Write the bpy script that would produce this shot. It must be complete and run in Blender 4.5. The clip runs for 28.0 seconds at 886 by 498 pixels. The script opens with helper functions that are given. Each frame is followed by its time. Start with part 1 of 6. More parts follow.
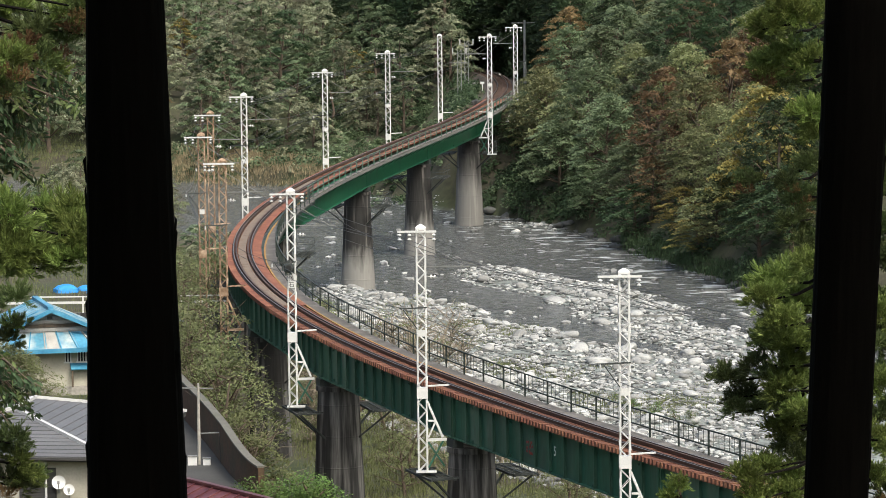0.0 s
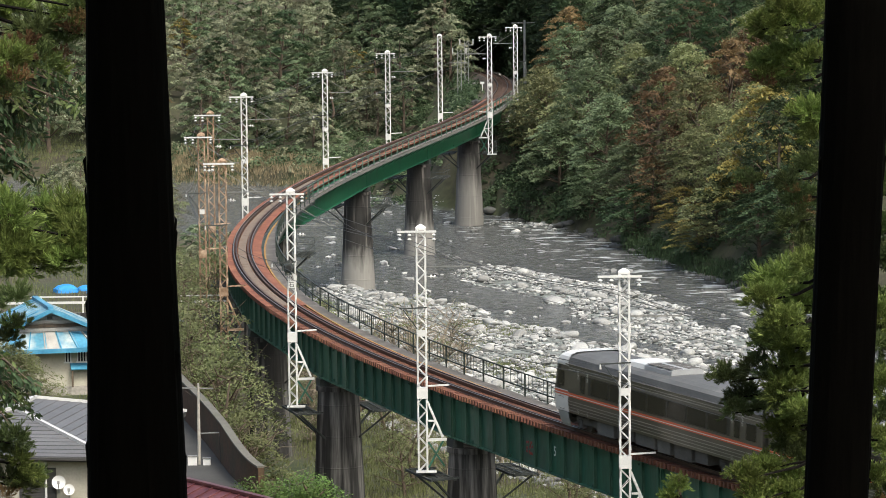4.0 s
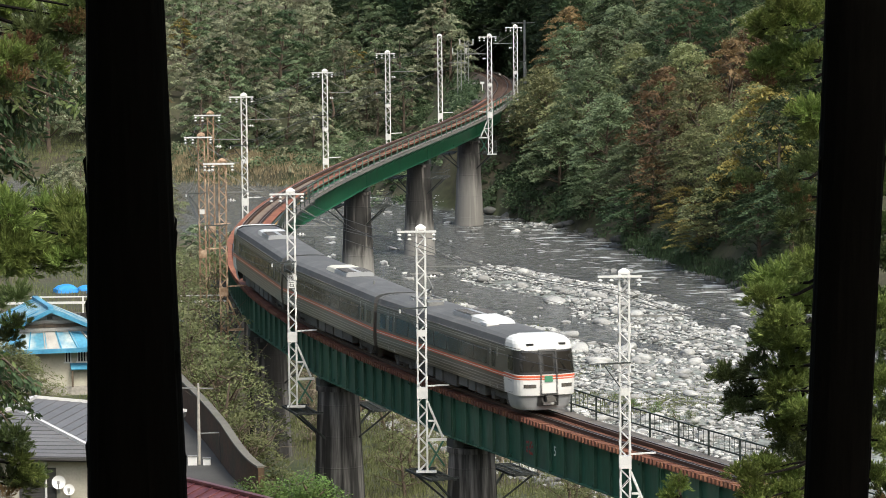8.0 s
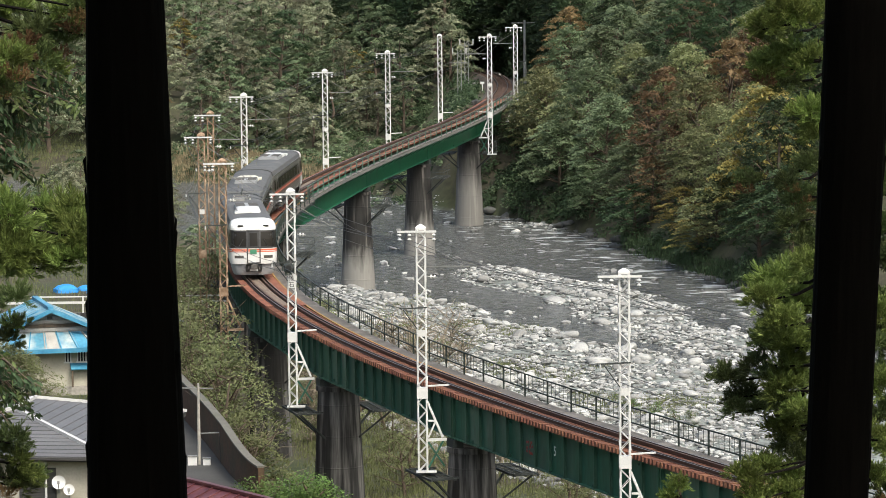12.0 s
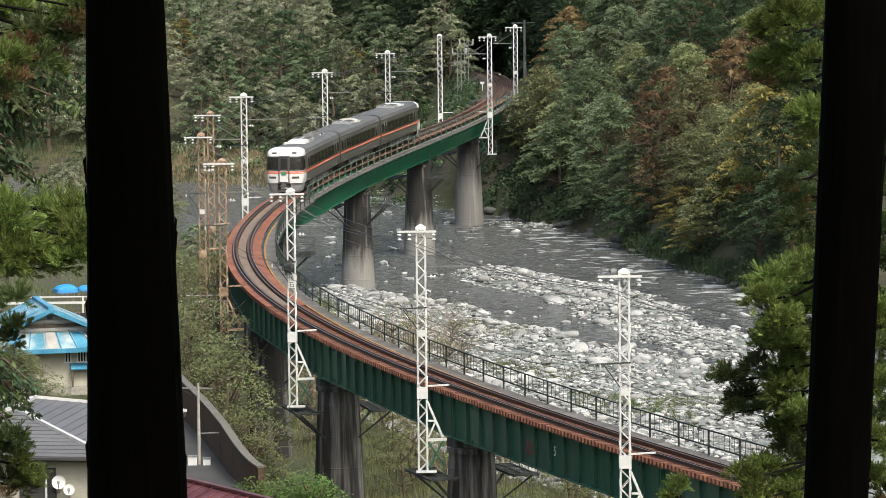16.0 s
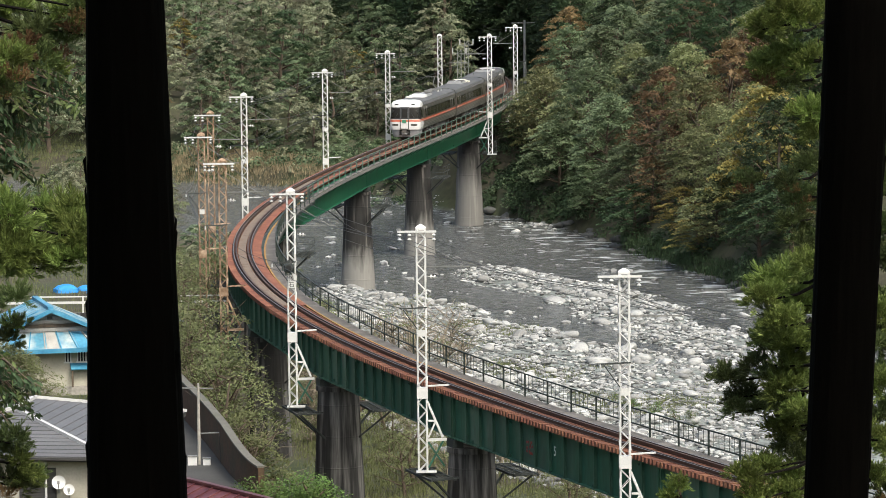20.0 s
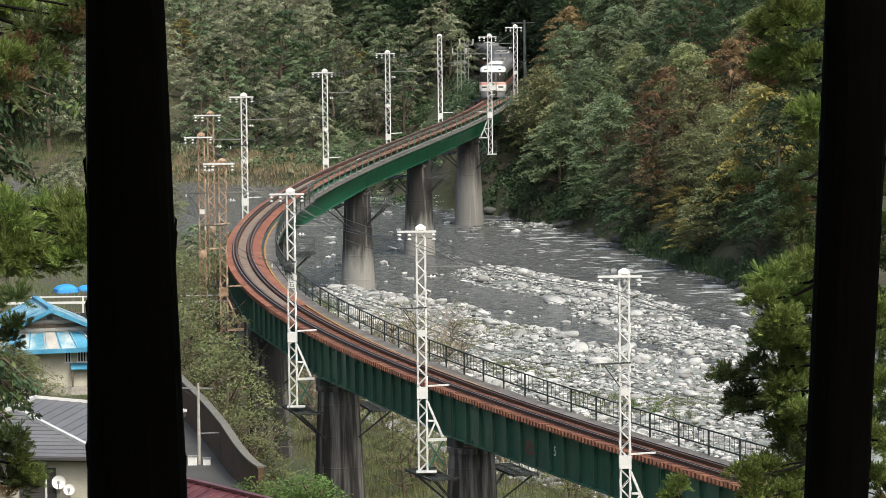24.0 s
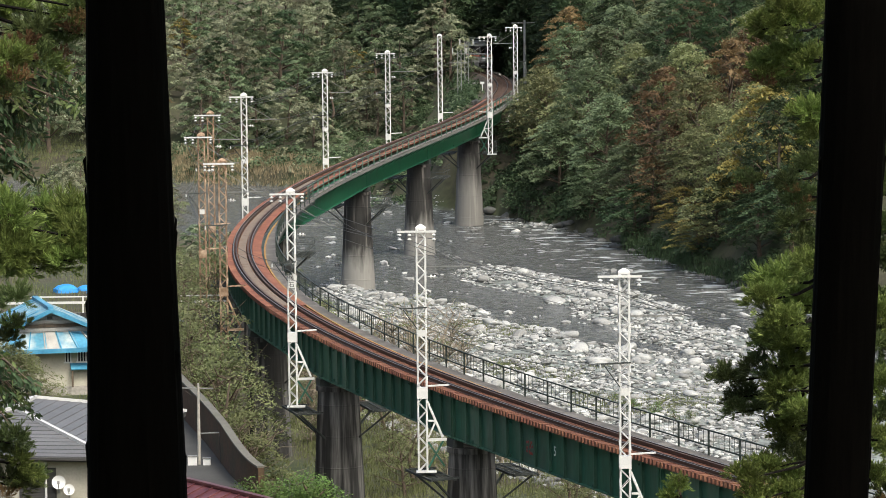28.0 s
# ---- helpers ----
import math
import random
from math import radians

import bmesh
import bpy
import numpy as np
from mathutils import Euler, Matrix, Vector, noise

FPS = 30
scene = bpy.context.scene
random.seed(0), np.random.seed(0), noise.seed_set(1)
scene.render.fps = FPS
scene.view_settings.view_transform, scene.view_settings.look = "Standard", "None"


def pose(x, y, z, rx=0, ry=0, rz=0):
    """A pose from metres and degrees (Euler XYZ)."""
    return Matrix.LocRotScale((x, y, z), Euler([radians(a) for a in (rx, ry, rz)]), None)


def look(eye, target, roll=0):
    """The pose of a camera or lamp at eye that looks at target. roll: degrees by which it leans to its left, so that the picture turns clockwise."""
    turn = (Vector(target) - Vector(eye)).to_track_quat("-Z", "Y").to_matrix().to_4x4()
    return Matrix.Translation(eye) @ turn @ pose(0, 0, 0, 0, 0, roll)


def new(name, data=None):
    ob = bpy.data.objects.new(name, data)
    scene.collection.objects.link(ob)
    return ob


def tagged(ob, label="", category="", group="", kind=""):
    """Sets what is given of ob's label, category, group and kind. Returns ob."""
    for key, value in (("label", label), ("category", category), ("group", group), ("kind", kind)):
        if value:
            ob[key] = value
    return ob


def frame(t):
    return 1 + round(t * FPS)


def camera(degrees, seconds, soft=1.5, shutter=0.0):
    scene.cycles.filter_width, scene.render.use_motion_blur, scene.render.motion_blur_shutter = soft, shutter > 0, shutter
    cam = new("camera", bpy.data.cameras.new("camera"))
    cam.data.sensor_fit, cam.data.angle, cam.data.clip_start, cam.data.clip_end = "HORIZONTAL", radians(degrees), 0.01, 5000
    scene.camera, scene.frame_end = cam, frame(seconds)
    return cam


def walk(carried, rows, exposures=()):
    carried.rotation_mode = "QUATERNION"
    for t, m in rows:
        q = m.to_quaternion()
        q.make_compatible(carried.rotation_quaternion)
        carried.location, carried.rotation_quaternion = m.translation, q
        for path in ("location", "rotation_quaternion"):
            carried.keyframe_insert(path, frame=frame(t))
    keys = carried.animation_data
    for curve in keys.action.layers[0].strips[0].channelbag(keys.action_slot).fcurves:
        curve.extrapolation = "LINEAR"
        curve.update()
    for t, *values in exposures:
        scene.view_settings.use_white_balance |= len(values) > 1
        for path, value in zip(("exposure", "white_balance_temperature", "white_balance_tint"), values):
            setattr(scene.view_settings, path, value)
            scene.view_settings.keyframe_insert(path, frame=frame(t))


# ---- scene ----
cam = camera(12.447, 28.0, soft=0.5, shutter=0.3)
EYE = (0.0, 0.0, 23.53)
SIGHT = look(EYE, (0.0, 100 * math.cos(radians(5.189)), 23.53 - 100 * math.sin(radians(5.189))), -0.595)
walk(cam, [(0.0, SIGHT), (28.0, SIGHT)], [(0.0, 0.8, 6560, 4), (28.0, 0.8, 6560, 4)])

# ---- light: an overcast autumn day ----
SUN_HIGH, SUN_ROUND = radians(52), radians(150)
world = bpy.data.worlds.new("sky")
scene.world = world
world.use_nodes = True
nt = world.node_tree
sky = nt.nodes.new("ShaderNodeTexSky")
sky.sky_type, sky.sun_disc = "NISHITA", False
sky.sun_elevation, sky.sun_rotation = SUN_HIGH, SUN_ROUND
sky.air_density, sky.dust_density = 1.0, 6.0
nt.links.new(sky.outputs[0], nt.nodes["Background"].inputs[0])
nt.nodes["Background"].inputs[1].default_value = 0.15
lamp = bpy.data.lights.new("sun", "SUN")
lamp.energy, lamp.angle, lamp.color = 1.5, radians(16), (1.0, 0.97, 0.92)
sun = new("sun", lamp)
sun.matrix_basis = look((0, 0, 0), (-math.sin(SUN_ROUND) * math.cos(SUN_HIGH), -math.cos(SUN_ROUND) * math.cos(SUN_HIGH), -math.sin(SUN_HIGH)))

# ---- mesh helpers ----


class Shape:
    """Collects vertices and faces, then becomes one mesh."""

    def __init__(self):
        self.v, self.f = [], []

    def add(self, verts, faces):
        n = len(self.v)
        self.v.extend(verts)
        self.f.extend([tuple(i + n for i in q) for q in faces])
        return self

    def box(self, x0, y0, z0, x1, y1, z1, m=None):
        vs = [Vector(p) for p in ((x0, y0, z0), (x1, y0, z0), (x1, y1, z0), (x0, y1, z0), (x0, y0, z1), (x1, y0, z1), (x1, y1, z1), (x0, y1, z1))]
        if m is not None:
            vs = [m @ p for p in vs]
        return self.add(vs, [(0, 3, 2, 1), (4, 5, 6, 7), (0, 1, 5, 4), (1, 2, 6, 5), (2, 3, 7, 6), (3, 0, 4, 7)])

    def bar(self, a, b, w, h=None, upv=(0, 0, 1)):
        """A square bar from a to b."""
        a, b = Vector(a), Vector(b)
        h = w if h is None else h
        d = (b - a).normalized()
        s = d.cross(Vector(upv))
        s = (s if s.length > 1e-4 else d.cross(Vector((1, 0, 0)))).normalized()
        u = s.cross(d).normalized()
        vs = []
        for p in (a, b):
            vs += [p - s * w / 2 - u * h / 2, p + s * w / 2 - u * h / 2, p + s * w / 2 + u * h / 2, p - s * w / 2 + u * h / 2]
        return self.add(vs, [(3, 2, 1, 0), (4, 5, 6, 7), (0, 1, 5, 4), (1, 2, 6, 5), (2, 3, 7, 6), (3, 0, 4, 7)])

    def tube(self, pts, radii, n=8, cap=True):
        """A tapered tube along points."""
        pts = [Vector(p) for p in pts]
        base = len(self.v)
        side = None
        for i, p in enumerate(pts):
            d = (pts[min(i + 1, len(pts) - 1)] - pts[max(i - 1, 0)]).normalized()
            if side is None:
                side = d.cross(Vector((0, 0, 1)))
                if side.length < 1e-3:
                    side = Vector((1, 0, 0))
            side = (side - d * side.dot(d)).normalized()
            up = d.cross(side)
            r = radii[i] if hasattr(radii, "__len__") else radii
            for k in range(n):
                a = 2 * math.pi * k / n
                self.v.append(p + (side * math.cos(a) + up * math.sin(a)) * r)
        for i in range(len(pts) - 1):
            for k in range(n):
                a, b = base + i * n + k, base + i * n + (k + 1) % n
                self.f.append((a, b, b + n, a + n))
        if cap:
            self.f.append(tuple(base + k for k in range(n))[::-1])
            self.f.append(tuple(base + (len(pts) - 1) * n + k for k in range(n)))
        return self

    def loft(self, rings, closed=True, caps=True):
        """Skins a row of rings of equal size."""
        base, n = len(self.v), len(rings[0])
        for r in rings:
            self.v.extend(Vector(p) for p in r)
        for i in range(len(rings) - 1):
            for k in range(n if closed else n - 1):
                a, b = base + i * n + k, base + i * n + (k + 1) % n
                self.f.append((a, b, b + n, a + n))
        if caps and closed:
            self.f.append(tuple(base + k for k in range(n))[::-1])
            self.f.append(tuple(base + (len(rings) - 1) * n + k for k in range(n)))
        return self

    def mesh(self, name, smooth=False):
        me = bpy.data.meshes.new(name)
        me.from_pydata([tuple(p) for p in self.v], [], self.f)
        if smooth:
            me.polygons.foreach_set("use_smooth", [True] * len(me.polygons))
        me.update()
        return me


def part(name, shape, material, parent=None, label="", smooth=False):
    """One mesh object, under a thing or a part."""
    me = shape if isinstance(shape, bpy.types.Mesh) else shape.mesh(name, smooth)
    if material is not None and not me.materials:
        me.materials.append(material)
    ob = new(name, me)
    ob.parent = parent
    return tagged(ob, label)


def thing(name, m, label, category, group="", kind=""):
    """An Empty at the base of a thing, which parents its parts."""
    ob = new(name)
    ob.matrix_basis = m
    ob.empty_display_size = 0.3
    return tagged(ob, label, category, group, kind)
# ---- materials ----
def paint(name, color, rough=0.7, metal=0.0, var=0.25, scale=2.0, fine=25.0, bump=0.2, second=None, amount=0.5, streak=(1, 1, 1), island=0.0, sharp=0.12, spec=0.5, depth=0.02, apart=0.5):
    """A surface with stains at two scales, a second colour in patches and fine relief."""
    m = bpy.data.materials.new(name)
    m.use_nodes = True
    t = m.node_tree
    b = t.nodes["Principled BSDF"]
    b.inputs["Roughness"].default_value, b.inputs["Metallic"].default_value = rough, metal
    b.inputs["Specular IOR Level"].default_value = spec
    co = t.nodes.new("ShaderNodeTexCoord")
    mp = t.nodes.new("ShaderNodeMapping")
    mp.inputs["Scale"].default_value = streak
    t.links.new(co.outputs["Object"], mp.inputs["Vector"])
    big, small = t.nodes.new("ShaderNodeTexNoise"), t.nodes.new("ShaderNodeTexNoise")
    for n, s, d in ((big, scale, 5), (small, fine, 4)):
        n.inputs["Scale"].default_value, n.inputs["Detail"].default_value = s, d
        t.links.new(mp.outputs[0], n.inputs["Vector"])
    last = None
    if second is not None:
        ramp = t.nodes.new("ShaderNodeValToRGB")
        ramp.color_ramp.elements[0].position = 1 - amount - sharp
        ramp.color_ramp.elements[1].position = min(1 - amount + sharp, 1)
        ramp.color_ramp.elements[0].color = (0, 0, 0, 1)
        t.links.new(big.outputs[0], ramp.inputs[0])
        mix = t.nodes.new("ShaderNodeMix")
        mix.data_type = "RGBA"
        mix.inputs[6].default_value, mix.inputs[7].default_value = (*color, 1), (*second, 1)
        t.links.new(ramp.outputs[0], mix.inputs[0])
        last = mix.outputs[2]
    hsv = t.nodes.new("ShaderNodeHueSaturation")
    if last:
        t.links.new(last, hsv.inputs["Color"])
    else:
        hsv.inputs["Color"].default_value = (*color, 1)
    sums = t.nodes.new("ShaderNodeMath")
    sums.operation = "ADD"
    t.links.new(big.outputs[0], sums.inputs[0])
    t.links.new(small.outputs[0], sums.inputs[1])
    val = t.nodes.new("ShaderNodeMapRange")
    val.inputs["From Min"].default_value, val.inputs["From Max"].default_value = 0.6, 1.4
    val.inputs["To Min"].default_value, val.inputs["To Max"].default_value = 1 - var, 1 + var
    t.links.new(sums.outputs[0], val.inputs[0])
    value = val.outputs[0]
    if island:
        geo, info = t.nodes.new("ShaderNodeNewGeometry"), t.nodes.new("ShaderNodeObjectInfo")
        for source, amount_of in ((geo.outputs["Random Per Island"], island), (info.outputs["Random"], island * apart)):
            r = t.nodes.new("ShaderNodeMapRange")
            r.inputs["To Min"].default_value, r.inputs["To Max"].default_value = 1 - amount_of, 1 + amount_of
            t.links.new(source, r.inputs[0])
            mul = t.nodes.new("ShaderNodeMath")
            mul.operation = "MULTIPLY"
            t.links.new(value, mul.inputs[0])
            t.links.new(r.outputs[0], mul.inputs[1])
            value = mul.outputs[0]
        hue = t.nodes.new("ShaderNodeMapRange")
        hue.inputs["To Min"].default_value, hue.inputs["To Max"].default_value = 0.5 - 0.05 * island * apart, 0.5 + 0.05 * island * apart
        t.links.new(info.outputs["Random"], hue.inputs[0])
        t.links.new(hue.outputs[0], hsv.inputs["Hue"])
    t.links.new(value, hsv.inputs["Value"])
    t.links.new(hsv.outputs[0], b.inputs["Base Color"])
    if bump:
        bp = t.nodes.new("ShaderNodeBump")
        bp.inputs["Strength"].default_value, bp.inputs["Distance"].default_value = bump, depth
        t.links.new(small.outputs[0], bp.inputs["Height"])
        t.links.new(bp.outputs[0], b.inputs["Normal"])
    return m


def glass(name, color=(0.02, 0.025, 0.03), rough=0.05):
    m = bpy.data.materials.new(name)
    m.use_nodes = True
    b = m.node_tree.nodes["Principled BSDF"]
    b.inputs["Base Color"].default_value = (*color, 1)
    b.inputs["Roughness"].default_value = rough
    return m


RUST = paint("rusty_timber", (0.108, 0.043, 0.027), 0.9, var=0.5, scale=1.2, fine=14, second=(0.155, 0.062, 0.036), amount=0.45, island=0.35)
RAIL = paint("rail_steel", (0.07, 0.04, 0.028), 0.6, metal=0.3, var=0.4, scale=3, fine=40)
RAILTOP = paint("rail_head", (0.30, 0.28, 0.27), 0.35, metal=0.9, var=0.2, scale=3, fine=40)
GREEN = paint("green_girder_paint", (0.022, 0.092, 0.060), 0.5, var=0.45, scale=0.5, fine=5, second=(0.040, 0.068, 0.053), amount=0.4, streak=(1, 1, 0.3))
GREENB = paint("bright_green_girder_paint", (0.008, 0.105, 0.048), 0.5, var=0.3, scale=0.5, fine=5, second=(0.01, 0.06, 0.034), amount=0.4, streak=(1, 1, 0.3))
CONC = paint("stained_concrete", (0.17, 0.163, 0.153), 0.9, var=0.6, scale=0.8, fine=5, second=(0.022, 0.021, 0.020), amount=0.56, streak=(2.4, 2.4, 0.14), sharp=0.07)
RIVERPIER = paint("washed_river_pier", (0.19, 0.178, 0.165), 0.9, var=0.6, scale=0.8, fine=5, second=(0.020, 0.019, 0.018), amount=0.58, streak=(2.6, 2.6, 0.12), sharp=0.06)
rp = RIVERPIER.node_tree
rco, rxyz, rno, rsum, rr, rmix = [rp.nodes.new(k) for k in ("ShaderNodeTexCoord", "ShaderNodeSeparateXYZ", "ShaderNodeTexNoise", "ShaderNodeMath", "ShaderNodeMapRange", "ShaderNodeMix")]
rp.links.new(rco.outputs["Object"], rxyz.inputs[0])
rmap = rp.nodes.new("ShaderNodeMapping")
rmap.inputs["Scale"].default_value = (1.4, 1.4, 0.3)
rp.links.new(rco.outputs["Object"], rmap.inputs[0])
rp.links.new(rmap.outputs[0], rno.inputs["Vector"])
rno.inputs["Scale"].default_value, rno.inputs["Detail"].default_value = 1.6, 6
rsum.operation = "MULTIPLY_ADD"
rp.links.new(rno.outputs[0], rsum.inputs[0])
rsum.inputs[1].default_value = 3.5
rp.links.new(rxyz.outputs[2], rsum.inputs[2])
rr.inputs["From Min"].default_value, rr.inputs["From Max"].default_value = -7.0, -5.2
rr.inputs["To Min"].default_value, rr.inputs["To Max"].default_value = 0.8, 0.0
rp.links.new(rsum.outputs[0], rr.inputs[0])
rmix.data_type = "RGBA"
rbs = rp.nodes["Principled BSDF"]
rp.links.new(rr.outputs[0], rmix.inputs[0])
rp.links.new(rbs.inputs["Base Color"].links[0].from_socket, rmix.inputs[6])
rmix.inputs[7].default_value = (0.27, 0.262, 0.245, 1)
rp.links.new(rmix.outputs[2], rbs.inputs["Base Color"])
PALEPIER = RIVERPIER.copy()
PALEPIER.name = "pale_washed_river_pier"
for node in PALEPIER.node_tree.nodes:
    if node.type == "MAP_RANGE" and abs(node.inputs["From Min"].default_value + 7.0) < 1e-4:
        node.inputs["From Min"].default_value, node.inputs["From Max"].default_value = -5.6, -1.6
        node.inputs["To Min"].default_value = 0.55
CONCL = paint("pale_concrete", (0.34, 0.32, 0.29), 0.9, var=0.35, scale=0.5, fine=6, second=(0.16, 0.15, 0.14), amount=0.4)
WHITE = paint("white_mast_paint", (0.60, 0.60, 0.59), 0.5, var=0.12, scale=2, fine=20, bump=0.05)
RUSTM = paint("rusty_mast_steel", (0.20, 0.125, 0.075), 0.85, var=0.45, scale=2, fine=15, second=(0.38, 0.28, 0.20), amount=0.45)
GROUND = paint("bank_soil", (0.062, 0.054, 0.033), 1.0, var=0.5, scale=0.12, fine=1.5, second=(0.036, 0.046, 0.018), amount=0.5)
STONE = paint("river_stone", (0.205, 0.207, 0.203), 0.85, var=0.3, scale=1.5, fine=12, island=0.68)
BARK = paint("bark", (0.10, 0.075, 0.055), 0.95, var=0.4, scale=2, fine=12, streak=(1, 1, 0.2))
# bark with the grove's shade put into its colour, so almost black
SHADEBARK = paint("shaded_bark", (0.008, 0.007, 0.006), 1.0, var=0.4, scale=3, fine=30, streak=(1, 1, 0.12), bump=0.5, spec=0.1)
TWIG = paint("pale_twig_bark", (0.23, 0.195, 0.15), 0.95, var=0.4, scale=2, fine=12)
STEEL = paint("grey_steel", (0.22, 0.22, 0.21), 0.6, metal=0.3, var=0.3, scale=2, fine=20)
DARKSTEEL = paint("dark_steel", (0.03, 0.035, 0.033), 0.7, var=0.3, scale=2, fine=20)


def leaf(name, color, var=0.28, through_light=0.35):
    """Foliage, which lets some light through."""
    m = paint(name, color, 0.6, var=0.35, scale=0.35, fine=3, bump=0, island=var, spec=0.25, apart=1.1)
    t = m.node_tree
    b = t.nodes["Principled BSDF"]
    tr = t.nodes.new("ShaderNodeBsdfTranslucent")
    mix = t.nodes.new("ShaderNodeMixShader")
    mix.inputs[0].default_value = through_light
    src = b.inputs["Base Color"].links[0].from_socket
    t.links.new(src, tr.inputs[0])
    t.links.new(b.outputs[0], mix.inputs[1])
    t.links.new(tr.outputs[0], mix.inputs[2])
    t.links.new(mix.outputs[0], t.nodes["Material Output"].inputs[0])
    return m


LEAVES = {
    "green": leaf("green_leaves", (0.138, 0.178, 0.098)),
    "deep": leaf("deep_green_leaves", (0.054, 0.084, 0.040)),
    "olive": leaf("olive_leaves", (0.245, 0.26, 0.168)),
    "moss": leaf("yellow_green_leaves", (0.20, 0.215, 0.105)),
    "yellow": leaf("yellowing_leaves", (0.24, 0.20, 0.065)),
    "russet": leaf("russet_leaves", (0.185, 0.125, 0.066)),
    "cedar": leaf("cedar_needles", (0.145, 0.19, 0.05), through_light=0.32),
    "shadecedar": leaf("shaded_cedar_needles", (0.088, 0.116, 0.040), through_light=0.28),
    "deadcedar": leaf("dead_cedar_needles", (0.16, 0.095, 0.045), through_light=0.2),
    "greenbush": leaf("fresh_green_leaves", (0.105, 0.165, 0.045)),
    "thicket": leaf("thicket_leaves", (0.16, 0.18, 0.08)),
    "reed": leaf("tan_reed_blades", (0.32, 0.265, 0.165)),
    "grass": leaf("dry_grass_blades", (0.20, 0.185, 0.095)),
    "greengrass": leaf("green_grass_blades", (0.17, 0.19, 0.085)),
}
# ---- the line of the track ----
KNOTS = [(68.81, 22.11), (59.39, 45.59), (49.85, 69.06), (40.18, 92.54), (30.33, 116.0), (20.33, 139.41), (10.47, 162.79), (1.45, 186.43), (-5.85, 210.71), (-10.95, 235.63), (-13.4, 260.94), (-13.17, 286.47), (-10.98, 311.83), (-7.64, 336.94), (-3.64, 361.96), (0.49, 387.04), (4.08, 412.22), (6.5, 437.53), (7.24, 462.87), (5.58, 488.1), (1.19, 512.97), (-5.66, 537.44), (-14.69, 561.53), (-25.87, 585.24)]


def spline(knots, steps=40):
    """Points of a uniform cubic B-spline."""
    k, out = np.array(knots), []
    for i in range(len(k) - 3):
        for j in range(steps):
            t = j / steps
            w = ((1 - t) ** 3 / 6, (3 * t ** 3 - 6 * t * t + 4) / 6, (-3 * t ** 3 + 3 * t * t + 3 * t + 1) / 6, t ** 3 / 6)
            out.append(sum(w[n] * k[i + n] for n in range(4)))
    return np.array(out)


LINE = spline(KNOTS)
RUN = np.concatenate([[0], np.cumsum(np.hypot(*np.diff(LINE, axis=0).T))])
LONG = RUN[-1]


def grade(y):
    return 0.00252 * (y - 200)


def track(s, side=0.0, up=0.0):
    """A place on the line, s metres along it, side metres to its right and up metres above the rails."""
    x, y = np.interp(s, RUN, LINE[:, 0]), np.interp(s, RUN, LINE[:, 1])
    x2, y2 = np.interp(s + 0.5, RUN, LINE[:, 0]), np.interp(s + 0.5, RUN, LINE[:, 1])
    x1, y1 = np.interp(s - 0.5, RUN, LINE[:, 0]), np.interp(s - 0.5, RUN, LINE[:, 1])
    dx, dy = x2 - x1, y2 - y1
    n = math.hypot(dx, dy)
    return Vector((x + side * dy / n, y - side * dx / n, grade(y) + up))


def heading(s):
    a, b = track(s - 0.5), track(s + 0.5)
    return math.degrees(math.atan2(b.y - a.y, b.x - a.x))


def run_at(y):
    """How far along the line it reaches the depth y."""
    return float(np.interp(y, LINE[:, 1], RUN))


# ---- ground ----
SHORE_FAR = np.array([(-260, 500), (-60, 472), (-30, 464), (-18, 456), (-10, 448), (0, 424), (6.6, 411), (14.4, 389), (18.7, 367), (25.4, 335), (40, 300), (80, 250), (260, 180)], float)
SHORE_NEAR = np.array([(-260, 420), (-60, 402), (-25, 390), (-15, 352), (-12, 320), (-9, 290), (-5, 258), (2, 236), (14, 214), (40, 190), (90, 160), (260, 110)], float)
SPIT = np.array([(6.0, 402.5), (9.5, 399), (12.5, 394)], float)
BAR = np.array([(4.0, 353), (7, 344), (12.3, 331.5), (16.3, 307.6), (21, 292), (40, 250), (80, 210)], float)
CHANNEL = np.array([(-30, 378), (-14, 364), (-6.5, 349), (0, 339), (5.2, 324), (9.3, 311), (15, 297.5), (20.2, 287), (40, 240), (80, 195)], float)


def away(x, y, line):
    """Distance from a polyline."""
    best = np.full(np.shape(x), 1e9)
    for (ax, ay), (bx, by) in zip(line[:-1], line[1:]):
        dx, dy = bx - ax, by - ay
        t = np.clip(((x - ax) * dx + (y - ay) * dy) / (dx * dx + dy * dy), 0, 1)
        best = np.minimum(best, np.hypot(x - ax - t * dx, y - ay - t * dy))
    return best


def smooth(a, b, v):
    t = np.clip((v - a) / (b - a), 0, 1)
    return t * t * (3 - 2 * t)


def ripple(x, y, k, seed=0.0):
    return (np.sin(x * k + seed + 1.3 * np.sin(y * k * 0.7 + seed)) * np.cos(y * k * 1.1 - seed * 2 + 1.1 * np.sin(x * k * 0.6))
            + 0.5 * np.sin(x * k * 2.3 + y * k * 1.7 + seed) * np.cos(y * k * 2.1 - x * k + seed))


